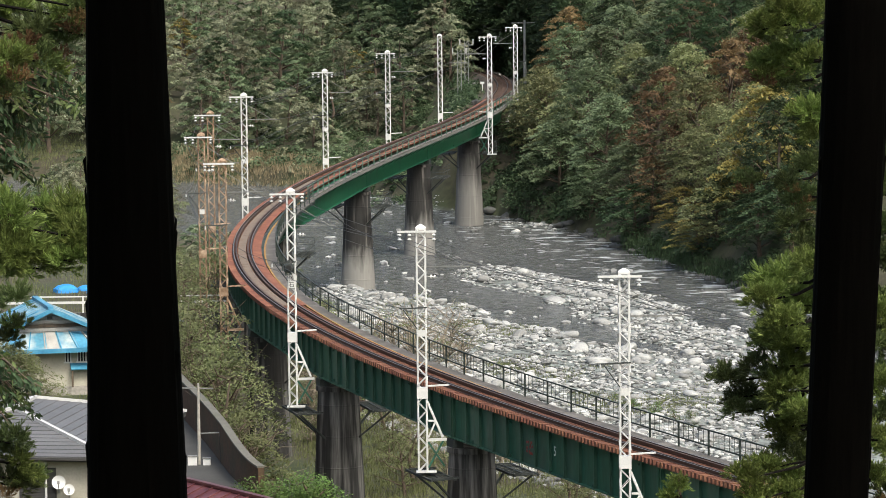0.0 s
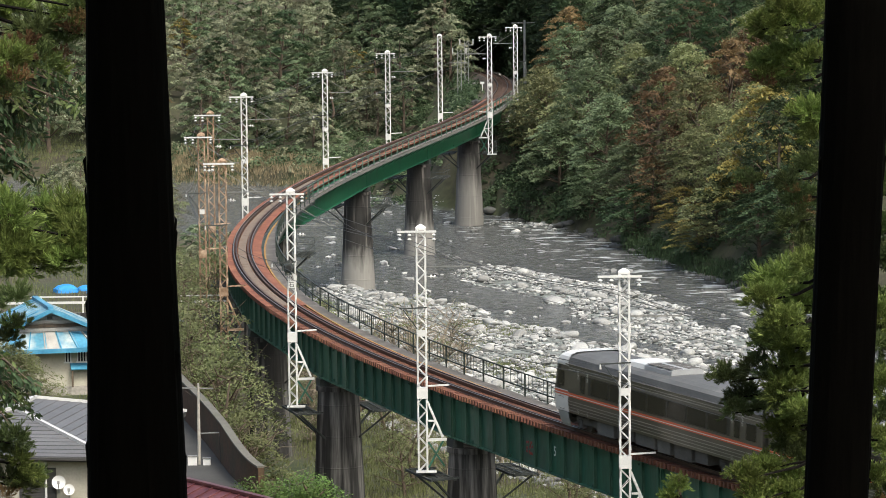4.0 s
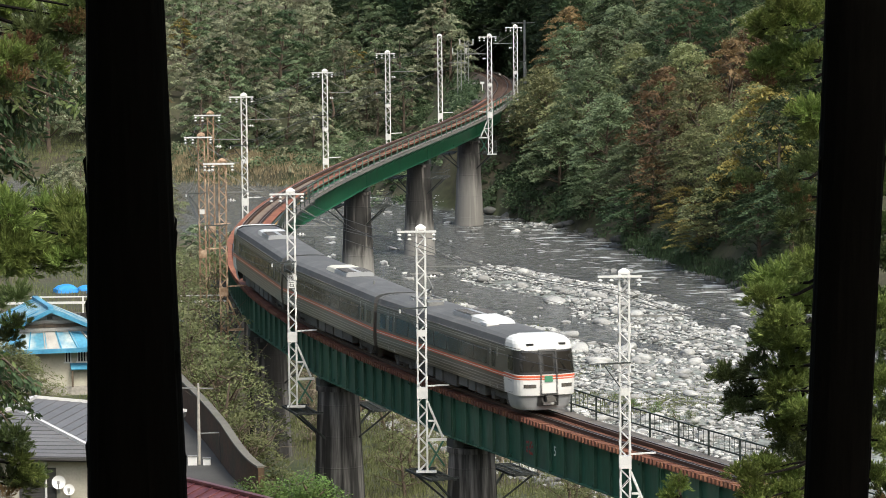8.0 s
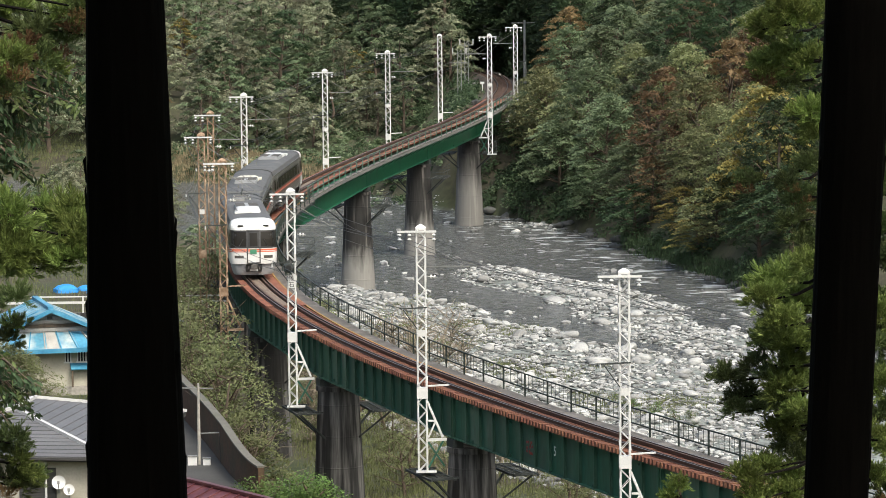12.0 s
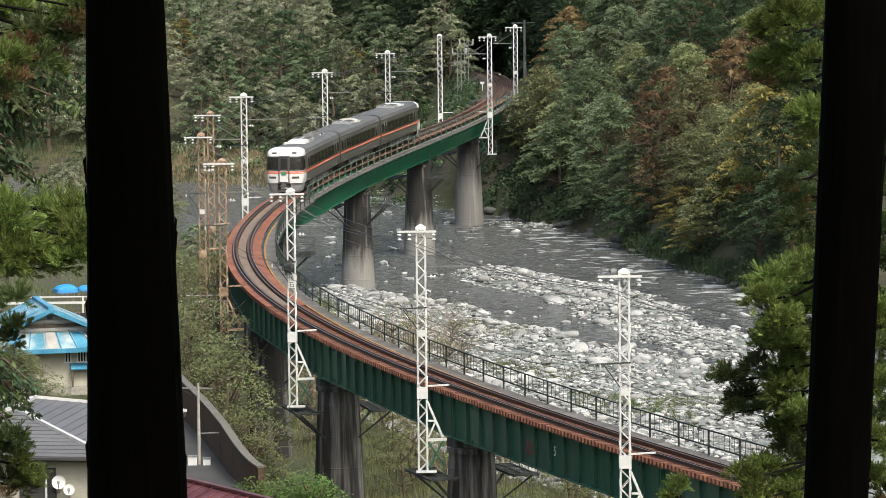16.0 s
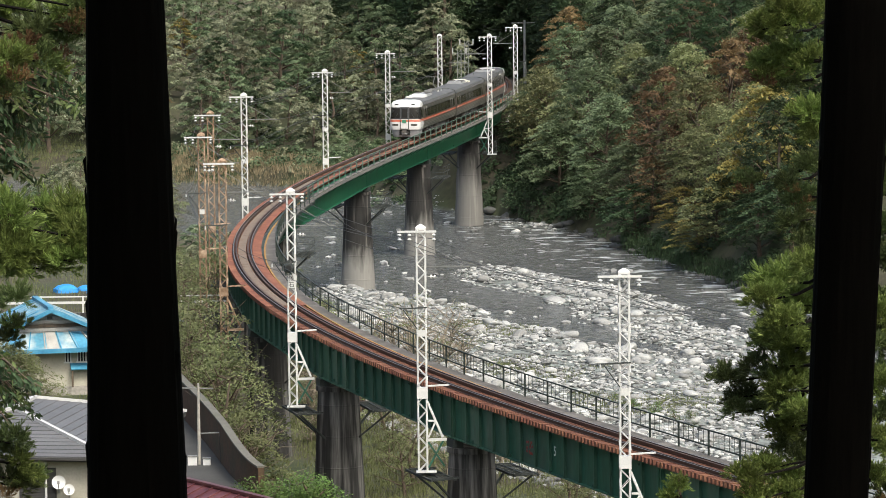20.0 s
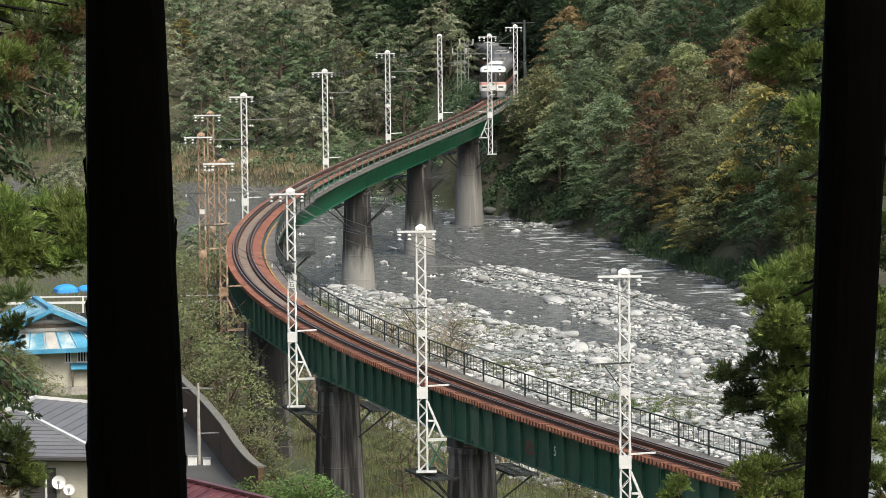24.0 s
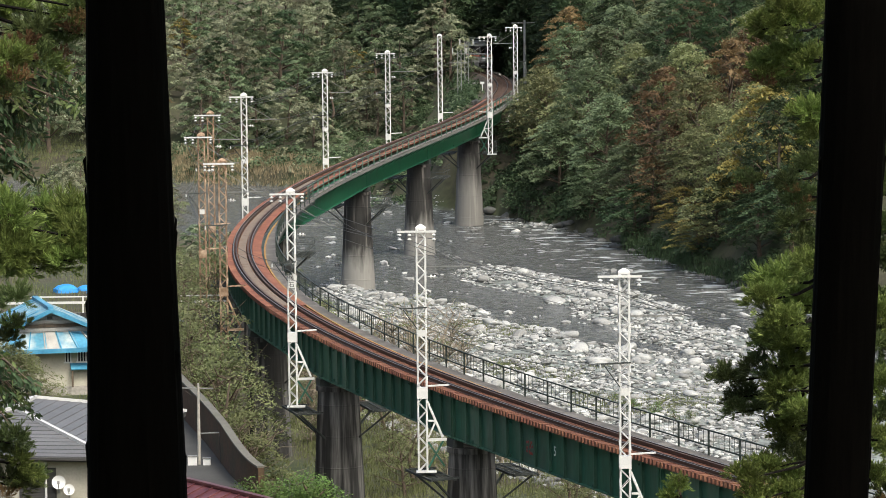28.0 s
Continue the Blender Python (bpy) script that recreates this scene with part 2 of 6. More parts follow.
def land(x, y):
    """Height of the ground."""
    x, y = np.asarray(x, float), np.asarray(y, float)
    far = y - np.interp(x, SHORE_FAR[:, 0], SHORE_FAR[:, 1])
    near = np.interp(x, SHORE_NEAR[:, 0], SHORE_NEAR[:, 1]) - y
    z = np.full(x.shape, -11.3)
    z = z + 0.95 * (1 - smooth(1.6, 8.2, away(x, y, BAR) + 1.0 * ripple(x, y, 0.21)))
    z = z + 0.85 * (1 - smooth(0.5, 1.9, away(x, y, SPIT) + 0.5 * ripple(x, y, 0.6)))
    shingle = smooth(1.6, 4.6, away(x, y, CHANNEL) - 2.5 * (1 - smooth(-8, 6, x)) + 0.9 * ripple(x, y, 0.24, 2.0)) * smooth(0, 1, np.interp(x, CHANNEL[:, 0], CHANNEL[:, 1]) - y) * smooth(-14, -8, x)
    z = np.maximum(z, -11.3 + 1.0 * shingle + 0.05 * ripple(x, y, 0.5))
    # far bank and hills
    df = np.where(far > 0, away(x, y, SHORE_FAR), 0)
    steep = 0.22 + 0.42 * smooth(-6, 10, x)
    hill = -10.9 + np.minimum(df * 1.5, 1.8) + steep * df + 0.4 * ripple(x, y, 0.08) * smooth(0, 20, df)
    z = np.where(far > 0, np.minimum(hill, 75), z)
    # near bank, the terrace with the houses and the slope below the camera
    dn = np.where(near > 0, away(x, y, SHORE_NEAR), 0)
    flat = np.interp(y, [0, 60, 100, 158, 190, 225, 270, 330, 400], [21.6, 10.0, 2.0, -1.5, -3.4, -4.1, -4.8, -6.2, -8.0])
    valley = np.interp(y, [0, 60, 110, 170, 400], [21.6, 9.0, -4.0, -9.6, -9.9])
    west = 1 - smooth(-15.5, -9.5, x + 0.02 * (y - 200))
    bank = valley + (flat - valley) * west
    z = np.where(near > 0, np.minimum(np.maximum(bank, z), -10.6 + 0.5 * dn + 0.15 * ripple(x, y, 0.3)), z)
    # bench of the railway beyond the bridge
    on = away(x, y, LINE[::10])
    bench = (1 - smooth(3.2, 8.0, on)) * smooth(418, 432, y)
    z = z * (1 - bench) + (grade(y) - 0.75) * bench
    low = np.where(y > 428, np.minimum(z, grade(y) - 0.75 + 0.28 * np.maximum(0, on - 4.0)), z)
    z = z + (low - z) * smooth(426, 440, y)
    cut = (1 - smooth(5.0, 22.0, on)) * (1 - smooth(120, 150, y))
    z = np.minimum(z, z * (1 - cut) + (grade(y) - 1.2) * cut)
    # unseen slopes added on both sides and behind, to block the low sky
    rise = np.maximum(np.maximum(0, -x - 70 - 0.05 * np.abs(y)), np.maximum(np.maximum(0, x - 95), np.maximum(0, -y - 60)))
    return z + np.minimum(0.55 * rise, 90)


XS = np.unique(np.concatenate([np.linspace(-2500, -140, 20), np.linspace(-140, -40, 40), np.arange(-40, 45, 1.1), np.linspace(45, 140, 40), np.linspace(140, 2500, 20)]))
YS = np.unique(np.concatenate([np.linspace(-1500, -40, 12), np.linspace(-40, 130, 50), np.arange(130, 480, 1.3), np.linspace(480, 640, 60), np.linspace(640, 4000, 24)]))
RELIEF = land(*np.meshgrid(XS, YS))


def height(x, y):
    """Height of the ground sheet at one place."""
    i, j = int(np.searchsorted(XS, x)) - 1, int(np.searchsorted(YS, y)) - 1
    u, v = (x - XS[i]) / (XS[i + 1] - XS[i]), (y - YS[j]) / (YS[j + 1] - YS[j])
    a, b, c, d = RELIEF[j, i], RELIEF[j, i + 1], RELIEF[j + 1, i], RELIEF[j + 1, i + 1]
    return float((a * (1 - u) + b * u) * (1 - v) + (c * (1 - u) + d * u) * v)


def sheet(name, xs, ys, fn, material, kind="structure", label="", category=""):
    gx, gy = np.meshgrid(xs, ys)
    gz = fn(gx, gy)
    n, m = len(xs), len(ys)
    me = bpy.data.meshes.new(name)
    idx = np.arange(n * m).reshape(m, n)
    quads = np.stack([idx[:-1, :-1], idx[:-1, 1:], idx[1:, 1:], idx[1:, :-1]], -1).reshape(-1, 4)
    me.from_pydata(np.stack([gx, gy, gz], -1).reshape(-1, 3).tolist(), [], quads.tolist())
    me.polygons.foreach_set("use_smooth", [True] * len(me.polygons))
    me.materials.append(material)
    return tagged(new(name, me), label, category, "", kind)


# soil everywhere, gravel where the river has spread it
g_nt = GROUND.node_tree
pos = g_nt.nodes.new("ShaderNodeTexCoord")
xyz = g_nt.nodes.new("ShaderNodeSeparateXYZ")
g_nt.links.new(pos.outputs["Object"], xyz.inputs[0])
lowland = g_nt.nodes.new("ShaderNodeMapRange")
lowland.inputs["From Min"].default_value, lowland.inputs["From Max"].default_value = -10.26, -10.18
lowland.inputs["To Min"].default_value, lowland.inputs["To Max"].default_value = 1.0, 0.0
g_nt.links.new(xyz.outputs[2], lowland.inputs[0])
peb = g_nt.nodes.new("ShaderNodeTexVoronoi")
peb.inputs["Scale"].default_value = 2.4
g_nt.links.new(pos.outputs["Object"], peb.inputs["Vector"])
tone = g_nt.nodes.new("ShaderNodeMix")
tone.data_type = "RGBA"
tone.inputs[6].default_value, tone.inputs[7].default_value = (0.06, 0.059, 0.055, 1), (0.235, 0.265, 0.25, 1)
g_nt.links.new(peb.outputs["Color"], tone.inputs[0])
gb = g_nt.nodes["Principled BSDF"]
soil = gb.inputs["Base Color"].links[0].from_socket
both = g_nt.nodes.new("ShaderNodeMix")
both.data_type = "RGBA"
slope = g_nt.nodes.new("ShaderNodeNewGeometry")
nz = g_nt.nodes.new("ShaderNodeSeparateXYZ")
g_nt.links.new(slope.outputs["Normal"], nz.inputs[0])
level = g_nt.nodes.new("ShaderNodeMapRange")
level.inputs["From Min"].default_value, level.inputs["From Max"].default_value = 0.80, 0.93
g_nt.links.new(nz.outputs[2], level.inputs[0])
washed = g_nt.nodes.new("ShaderNodeMath")
washed.operation = "MULTIPLY"
g_nt.links.new(lowland.outputs[0], washed.inputs[0])
g_nt.links.new(level.outputs[0], washed.inputs[1])
g_nt.links.new(washed.outputs[0], both.inputs[0])
g_nt.links.new(soil, both.inputs[6])
g_nt.links.new(tone.outputs[2], both.inputs[7])
g_nt.links.new(both.outputs[2], gb.inputs["Base Color"])
ground = sheet("ground", XS, YS, land, GROUND, label="soil, grass and gravel of the valley floor", category="ground")

# water: dark and rippled, with broken white water where it runs fast
WATER = bpy.data.materials.new("river_water")
WATER.use_nodes = True
t = WATER.node_tree
bs = t.nodes["Principled BSDF"]
bs.inputs["Roughness"].default_value = 0.13
co = t.nodes.new("ShaderNodeTexCoord")
mp = t.nodes.new("ShaderNodeMapping")
mp.inputs["Rotation"].default_value[2] = radians(14)
mp.inputs["Scale"].default_value = (0.8, 1.0, 1.0)
t.links.new(co.outputs["Object"], mp.inputs[0])
chop, swirl, foam, zone = [t.nodes.new("ShaderNodeTexNoise") for k in range(4)]
for nd, sc, de in ((chop, 1.9, 7), (swirl, 0.35, 5), (foam, 0.55, 9)):
    nd.inputs["Scale"].default_value, nd.inputs["Detail"].default_value = sc, de
    t.links.new(mp.outputs[0], nd.inputs["Vector"])
zone.inputs["Scale"].default_value = 0.045
t.links.new(co.outputs["Object"], zone.inputs["Vector"])
sep = t.nodes.new("ShaderNodeSeparateXYZ")
t.links.new(co.outputs["Object"], sep.inputs[0])
fast = t.nodes.new("ShaderNodeMapRange")
fast.inputs["From Min"].default_value, fast.inputs["From Max"].default_value = 388.0, 418.0
fast.inputs["To Min"].default_value, fast.inputs["To Max"].default_value = -0.10, 0.06
skew = t.nodes.new("ShaderNodeMath")
skew.operation = "MULTIPLY_ADD"
skew.inputs[1].default_value = 4.04
t.links.new(sep.outputs[0], skew.inputs[0])
t.links.new(sep.outputs[1], skew.inputs[2])
t.links.new(skew.outputs[0], fast.inputs[0])
add = t.nodes.new("ShaderNodeMath")
add.operation = "ADD"
t.links.new(foam.outputs[0], add.inputs[0])
t.links.new(fast.outputs[0], add.inputs[1])
cut = t.nodes.new("ShaderNodeMapRange")
cut.inputs["From Min"].default_value, cut.inputs["From Max"].default_value = 0.60, 0.74
t.links.new(add.outputs[0], cut.inputs[0])
mix = t.nodes.new("ShaderNodeMix")
mix.data_type = "RGBA"
mix.inputs[6].default_value, mix.inputs[7].default_value = (0.055, 0.060, 0.056, 1), (0.62, 0.65, 0.66, 1)
# the ripples' light and dark are painted into the base colour by chop
ripple_glint = t.nodes.new("ShaderNodeMix")
ripple_glint.data_type = "RGBA"
ripple_glint.inputs[6].default_value, ripple_glint.inputs[7].default_value = (0.030, 0.033, 0.032, 1), (0.16, 0.165, 0.16, 1)
tone2 = t.nodes.new("ShaderNodeMapRange")
tone2.inputs["From Min"].default_value, tone2.inputs["From Max"].default_value = 0.36, 0.64
t.links.new(chop.outputs[0], tone2.inputs[0])
t.links.new(tone2.outputs[0], ripple_glint.inputs[0])
t.links.new(ripple_glint.outputs[2], mix.inputs[6])
t.links.new(cut.outputs[0], mix.inputs[0])
t.links.new(mix.outputs[2], bs.inputs["Base Color"])
rg = t.nodes.new("ShaderNodeMapRange")
rg.inputs["To Min"].default_value, rg.inputs["To Max"].default_value = 0.18, 0.7
t.links.new(cut.outputs[0], rg.inputs[0])
t.links.new(rg.outputs[0], bs.inputs["Roughness"])
hs = t.nodes.new("ShaderNodeMath")
hs.operation = "ADD"
t.links.new(chop.outputs[0], hs.inputs[0])
t.links.new(swirl.outputs[0], hs.inputs[1])
bp = t.nodes.new("ShaderNodeBump")
bp.inputs["Strength"].default_value, bp.inputs["Distance"].default_value = 1.0, 1.3
t.links.new(hs.outputs[0], bp.inputs["Height"])
t.links.new(bp.outputs[0], bs.inputs["Normal"])
river = sheet("water", np.linspace(-260, 260, 80), np.linspace(120, 500, 80), lambda x, y: np.full(x.shape, -10.62), WATER, label="shallow dark river with broken white water", category="river")

# shingle of the river bed, with its stones
def on_shingle(x, y):
    z = land(x, y)
    far = y - np.interp(x, SHORE_FAR[:, 0], SHORE_FAR[:, 1])
    near = np.interp(x, SHORE_NEAR[:, 0], SHORE_NEAR[:, 1]) - y
    return (far < -1.5) & (near < 9.0), z


def open_bed(x, y):
    return 1.5 < np.interp(x, SHORE_FAR[:, 0], SHORE_FAR[:, 1]) - y and np.interp(x, SHORE_NEAR[:, 0], SHORE_NEAR[:, 1]) - y < 9.0


def stone_shape(g, rough=0.22, levels=1):
    """A rounded, uneven stone of unit size."""
    bm = bmesh.new()
    bmesh.ops.create_icosphere(bm, subdivisions=levels, radius=0.5)
    sx, sy, sz = g.uniform(0.8, 1.3), g.uniform(0.7, 1.0), g.uniform(0.30, 0.58)
    dirs = [Vector((g.gauss(0, 1), g.gauss(0, 1), g.gauss(0, 1))).normalized() for k in range(5)]
    for v in bm.verts:
        k = 1.0
        for d in dirs:
            h = v.co.dot(d) / 0.5
            if h > 0.62:
                k -= (h - 0.62) * 0.8
        k += g.uniform(-rough, rough) * 0.5
        v.co = Vector((v.co.x * sx * k, v.co.y * sy * k, v.co.z * sz * k))
    vs, fs = [v.co.copy() for v in bm.verts], [tuple(v.index for v in f.verts) for f in bm.faces]
    bm.free()
    return vs, fs


gr = random.Random(21)
KINDS = [stone_shape(gr) for k in range(14)]
BIGKINDS = [stone_shape(gr, 0.3, 2) for k in range(8)]
stones = Shape()
np_rng = np.random.default_rng(4)
N = 120000
sx, sy = np_rng.uniform(-16, 44, N), np_rng.uniform(208, 432, N)
ok, sz = on_shingle(sx, sy)
patch = ripple(sx, sy, 0.33, 1.0) + 0.6 * ripple(sx, sy, 0.9, 4.0)
view = np.abs(sx / sy) < 0.085
made = 0
for x, y, z, good, lump, seen in zip(sx, sy, sz, ok, patch, view):
    if not (good and seen) or made > 18000:
        continue
    d = 0.18 + 0.52 * gr.random() ** 2.0 + (0.45 * gr.random() if gr.random() < 0.05 else 0)
    wet = z < -10.75
    rapid = x > 5 and float(np.interp(x, SHORE_FAR[:, 0], SHORE_FAR[:, 1])) - y < 34
    if wet and (gr.random() > (0.004 if rapid else 0.016) or lump < 0.2):
        continue
    if not wet and gr.random() > 0.62 + 0.35 * lump:
        continue
    if wet:
        d *= 1.6
    vs, fs = gr.choice(KINDS)
    a = gr.uniform(0, 6.283)
    ca, sa = math.cos(a) * d, math.sin(a) * d
    base = z + 0.12 * d if not wet else -10.62 - 0.05 * d + 0.12 * d
    stones.add([(x + v.x * ca - v.y * sa, y + v.x * sa + v.y * ca, base + v.z * d) for v in vs], fs)
    made += 1
tagged(part("shingle", stones, STONE, None), "pale grey river stones covering the shingle bars", "stones", "", "stuff")
me_big = []
for k, (vs, fs) in enumerate(BIGKINDS):
    me_big.append(Shape().add(vs, fs).mesh("river_boulder", True))
    me_big[-1].materials.append(STONE)
count = 0
while count < 380:
    x, y = gr.uniform(-14, 36), gr.uniform(222, 425)
    good, z = open_bed(x, y), height(x, y)
    if not good or abs(x / y) > 0.085 or (z < -10.75 and gr.random() > 0.05):
        continue
    d = 0.7 + 1.1 * gr.random() ** 2.4
    o = new("river_boulder", gr.choice(me_big))
    o.matrix_basis = pose(x, y, max(z, -10.8) + 0.08 * d, gr.uniform(-12, 12), gr.uniform(-12, 12), gr.uniform(0, 360)) @ Matrix.Scale(d, 4)
    tagged(o, "large pale river boulder lying among the shingle" if z > -10.75 else "large wet boulder standing in the shallow river", "boulder", "river boulders")
    count += 1
# dark boulders under the far bank
DARKSTONE = paint("dark_bank_rock", (0.10, 0.10, 0.095), 0.7, var=0.35, scale=0.8, fine=8, second=(0.18, 0.18, 0.17), amount=0.35)
me_dark = []
for vs, fs in BIGKINDS[:4]:
    me_dark.append(Shape().add(vs, fs).mesh("bank_rock", True))
    me_dark[-1].materials.append(DARKSTONE)
for k in range(70):
    x = gr.uniform(3, 34)
    y = float(np.interp(x, SHORE_FAR[:, 0], SHORE_FAR[:, 1])) + gr.uniform(-3.5, 1.2)
    d = 0.7 + 1.6 * gr.random() ** 2
    o = new("bank_rock", gr.choice(me_dark))
    o.matrix_basis = pose(x, y, max(height(x, y), -10.8) + 0.1 * d, gr.uniform(-15, 15), gr.uniform(-15, 15), gr.uniform(0, 360)) @ Matrix.Scale(d, 4)
    tagged(o, "dark rock at the foot of the wooded bank", "rock", "bank rocks")
# ---- railway viaduct ----
S0, S1 = run_at(95), run_at(430)
PIERS = [run_at(y) for y in (119, 142, 165.2, 188.0, 211.1, 234, 257, 276, 297, 339.5, 371, 402.5)]


def strip(shape, s0, s1, prof, step=2.0):
    """A profile of (side, up) drawn along the line."""
    n = max(2, int((s1 - s0) / step) + 1)
    rings = [[track(s, a, b) for a, b in prof] for s in np.linspace(s0, s1, n)]
    return shape.loft(rings)


def flat(a, b, c, d):
    return [(a, c), (b, c), (b, d), (a, d)]


viaduct = thing("railway_viaduct", pose(0, 0, 0), "long curved green plate-girder railway viaduct on tall concrete piers", "bridge")
STIFF = {}
for a, b in zip([S0] + PIERS, PIERS + [S1]):
    m = GREEN if b < run_at(300) else GREENB
    for side in (-0.82, 0.82):
        p, q = track(a + 0.06, side, -0.42), track(b - 0.06, side, -0.42)
        down = Vector((0, 0, 1.9))
        web = Shape().bar(p - down / 2, q - down / 2, 0.03, 1.9)
        g = part("girder", web, m, viaduct)
        part("top_flange", Shape().bar(p, q, 0.34, 0.035), m, g)
        part("bottom_flange", Shape().bar(p - down, q - down, 0.36, 0.045), m, g)
        along = (q - p).normalized()
        out = Vector((along.y, -along.x, 0)) * (1 if side > 0 else -1)
        n = int((q - p).length / 1.7)
        key = m.name
        if key not in STIFF:
            STIFF[key] = Shape().box(-0.012, 0.015, -1.86, 0.012, 0.16, -0.02).box(-0.05, 0.135, -1.86, 0.05, 0.165, -0.02).mesh("stiffener")
        turn = Matrix((along, out, (0, 0, 1))).transposed().to_4x4()
        for k in range(n + 1 if m is GREEN or side < 0 else 0):
            st = part("stiffener", STIFF[key], m, g)
            st.matrix_basis = Matrix.Translation(p + (q - p) * ((k + 0.04) / (n + 0.08))) @ turn
    # cross frames between the two girders
    fr = Shape()
    for k in range(5):
        s = a + (b - a) * (k + 0.5) / 5
        for z0, z1 in ((-0.6, -2.2), (-2.2, -0.6)):
            fr.bar(track(s, -0.8, z0), track(s, 0.8, z1), 0.08)
        fr.bar(track(s, -0.8, -2.2), track(s, 0.8, -2.2), 0.09)
    part("cross_frame", fr, m, viaduct)

for i, s in enumerate(PIERS):
    p, h = track(s), radians(heading(s))
    bed = height(p.x, p.y) - 0.6
    top = p.z - 2.75
    def oval(z, grow=1.0):
        r = (1.06 + 0.047 * (top - z)) * grow
        return [Vector((p.x + r * math.cos(a), p.y + r * math.sin(a), z)) for a in np.linspace(0, 2 * math.pi, 33)[:-1]]

    rings = [oval(bed), oval(top - 0.25), oval(top - 0.25, 1.1), oval(top, 1.1)]
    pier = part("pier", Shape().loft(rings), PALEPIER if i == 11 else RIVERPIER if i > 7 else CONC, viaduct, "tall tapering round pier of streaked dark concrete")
    for k in range(4):
        z = bed + (top - bed) * (k + 1) / 4.6
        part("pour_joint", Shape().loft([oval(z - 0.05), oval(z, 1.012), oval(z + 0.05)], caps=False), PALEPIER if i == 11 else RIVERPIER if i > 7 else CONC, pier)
    for side in (-0.82, 0.82):
        part("bearing", Shape().box(-0.5, -0.25, top - p.z - 0.002, 0.5, 0.25, -2.37, Matrix.Translation(track(s, side)) @ pose(0, 0, 0, 0, 0, heading(s))), DARKSTEEL, pier)
    # inspection platform round the pier head
    M = Matrix.Translation(p) @ pose(0, 0, 0, 0, 0, heading(s))
    z = -3.95
    deck = []
    for y0, y1 in ((-2.6, -1.45), (1.45, 2.6)):
        grid = Shape()
        for y in (y0, (y0 + y1) / 2, y1):
            grid.box(-1.9, y - 0.05, z - 0.1, 1.9, y + 0.05, z, M)
        for k in range(9):
            grid.box(-1.9 + k * 0.466, y0, z - 0.06, -1.83 + k * 0.466, y1, z - 0.004, M)
        deck.append(part("inspection_platform", grid, DARKSTEEL, viaduct))
    pl = deck[0]
    for sy in (-1, 1):
        for sx in (-1, 1):
            part("strut", Shape().bar(M @ Vector((1.7 * sx, 2.5 * sy, z)), M @ Vector((0.75 * sx, 0.9 * sy, z - 1.5)), 0.09).bar(M @ Vector((1.7 * sx, 2.5 * sy, z)), M @ Vector((1.7 * sx, 1.2 * sy, z)), 0.09), DARKSTEEL, pl)
    rails = Shape()
    for sy in (-1,):
        for sx in (-1.9, -0.6, 0.6, 1.9):
            rails.bar(M @ Vector((sx, 2.58 * sy, z)), M @ Vector((sx, 2.58 * sy, z + 1.05)), 0.045)
        for up in (0.55, 1.05):
            rails.bar(M @ Vector((-1.9, 2.58 * sy, z + up)), M @ Vector((1.9, 2.58 * sy, z + up)), 0.04)
            for sx in (-1.9, 1.9):
                rails.bar(M @ Vector((sx, 2.58 * sy, z + up)), M @ Vector((sx, 1.5 * sy, z + up)), 0.04)
    part("handrail", rails, DARKSTEEL, pl)

# span number and a worn red mark on the girder
def on_girder(y, z, side=-0.82):
    s = run_at(y)
    return Matrix.Translation(track(s, side - 0.02, z)) @ pose(0, 0, 0, 90, 0, heading(s) - 180)


digit = bpy.data.curves.new("span_number", "FONT")
digit.body, digit.size, digit.align_x, digit.extrude = "5", 0.6, "CENTER", 0.003
digit.materials.append(WHITE)
number = new("span_number", digit)
number.matrix_basis = on_girder(175.8, -1.45)
number.parent = viaduct
tagged(number, "white span number painted on the girder")
mark = Shape()
gm = random.Random(5)
for k in range(14):
    u, w = gm.uniform(-0.35, 0.35), gm.uniform(-0.3, 0.3)
    mark.box(u - 0.07, w - 0.05, 0, u + 0.07, w + 0.06, 0.006 + k * 0.0006)
REDPAINT = paint("faded_red_paint", (0.23, 0.035, 0.03), 0.8, var=0.4)
o = part("painted_mark", mark, REDPAINT, viaduct, "faded red painted mark on the girder")
o.matrix_basis = on_girder(178.6, -1.5)

# ---- track ----
trackway = thing("railway_track", pose(0, 0, 0), "single railway track with guard rails on rust-brown sleepers", "railway track")
for side in (-0.565, 0.565):
    k = 1 if side > 0 else -1
    prof = [(side - 0.062, -0.17), (side + 0.062, -0.17), (side + 0.062, -0.155), (side + 0.012, -0.13), (side + 0.012, -0.045), (side + 0.034, -0.035), (side + 0.034, -0.004), (side - 0.034, -0.004), (side - 0.034, -0.035), (side - 0.012, -0.045), (side - 0.012, -0.13), (side - 0.062, -0.155)]
    r = part("rail", strip(Shape(), 2, LONG - 2, prof), RAIL, trackway)
    part("rail_head", strip(Shape(), 2, LONG - 2, flat(side - 0.022, side + 0.022, -0.004, 0.0)), RAILTOP, r, "polished running surface of the rail")
    inner = side - k * 0.19
    part("guard_rail", strip(Shape(), S0, S1, flat(inner - 0.05, inner + 0.05, -0.17, -0.01)), RAIL, trackway)
sl = Shape().box(-1.06, -0.085, -0.40, 1.06, 0.085, -0.17)
me_sleeper = sl.mesh("sleeper")
me_sleeper.materials.append(RUST)
far_sleepers = Shape()
gs = random.Random(11)
s, count = S0, 0
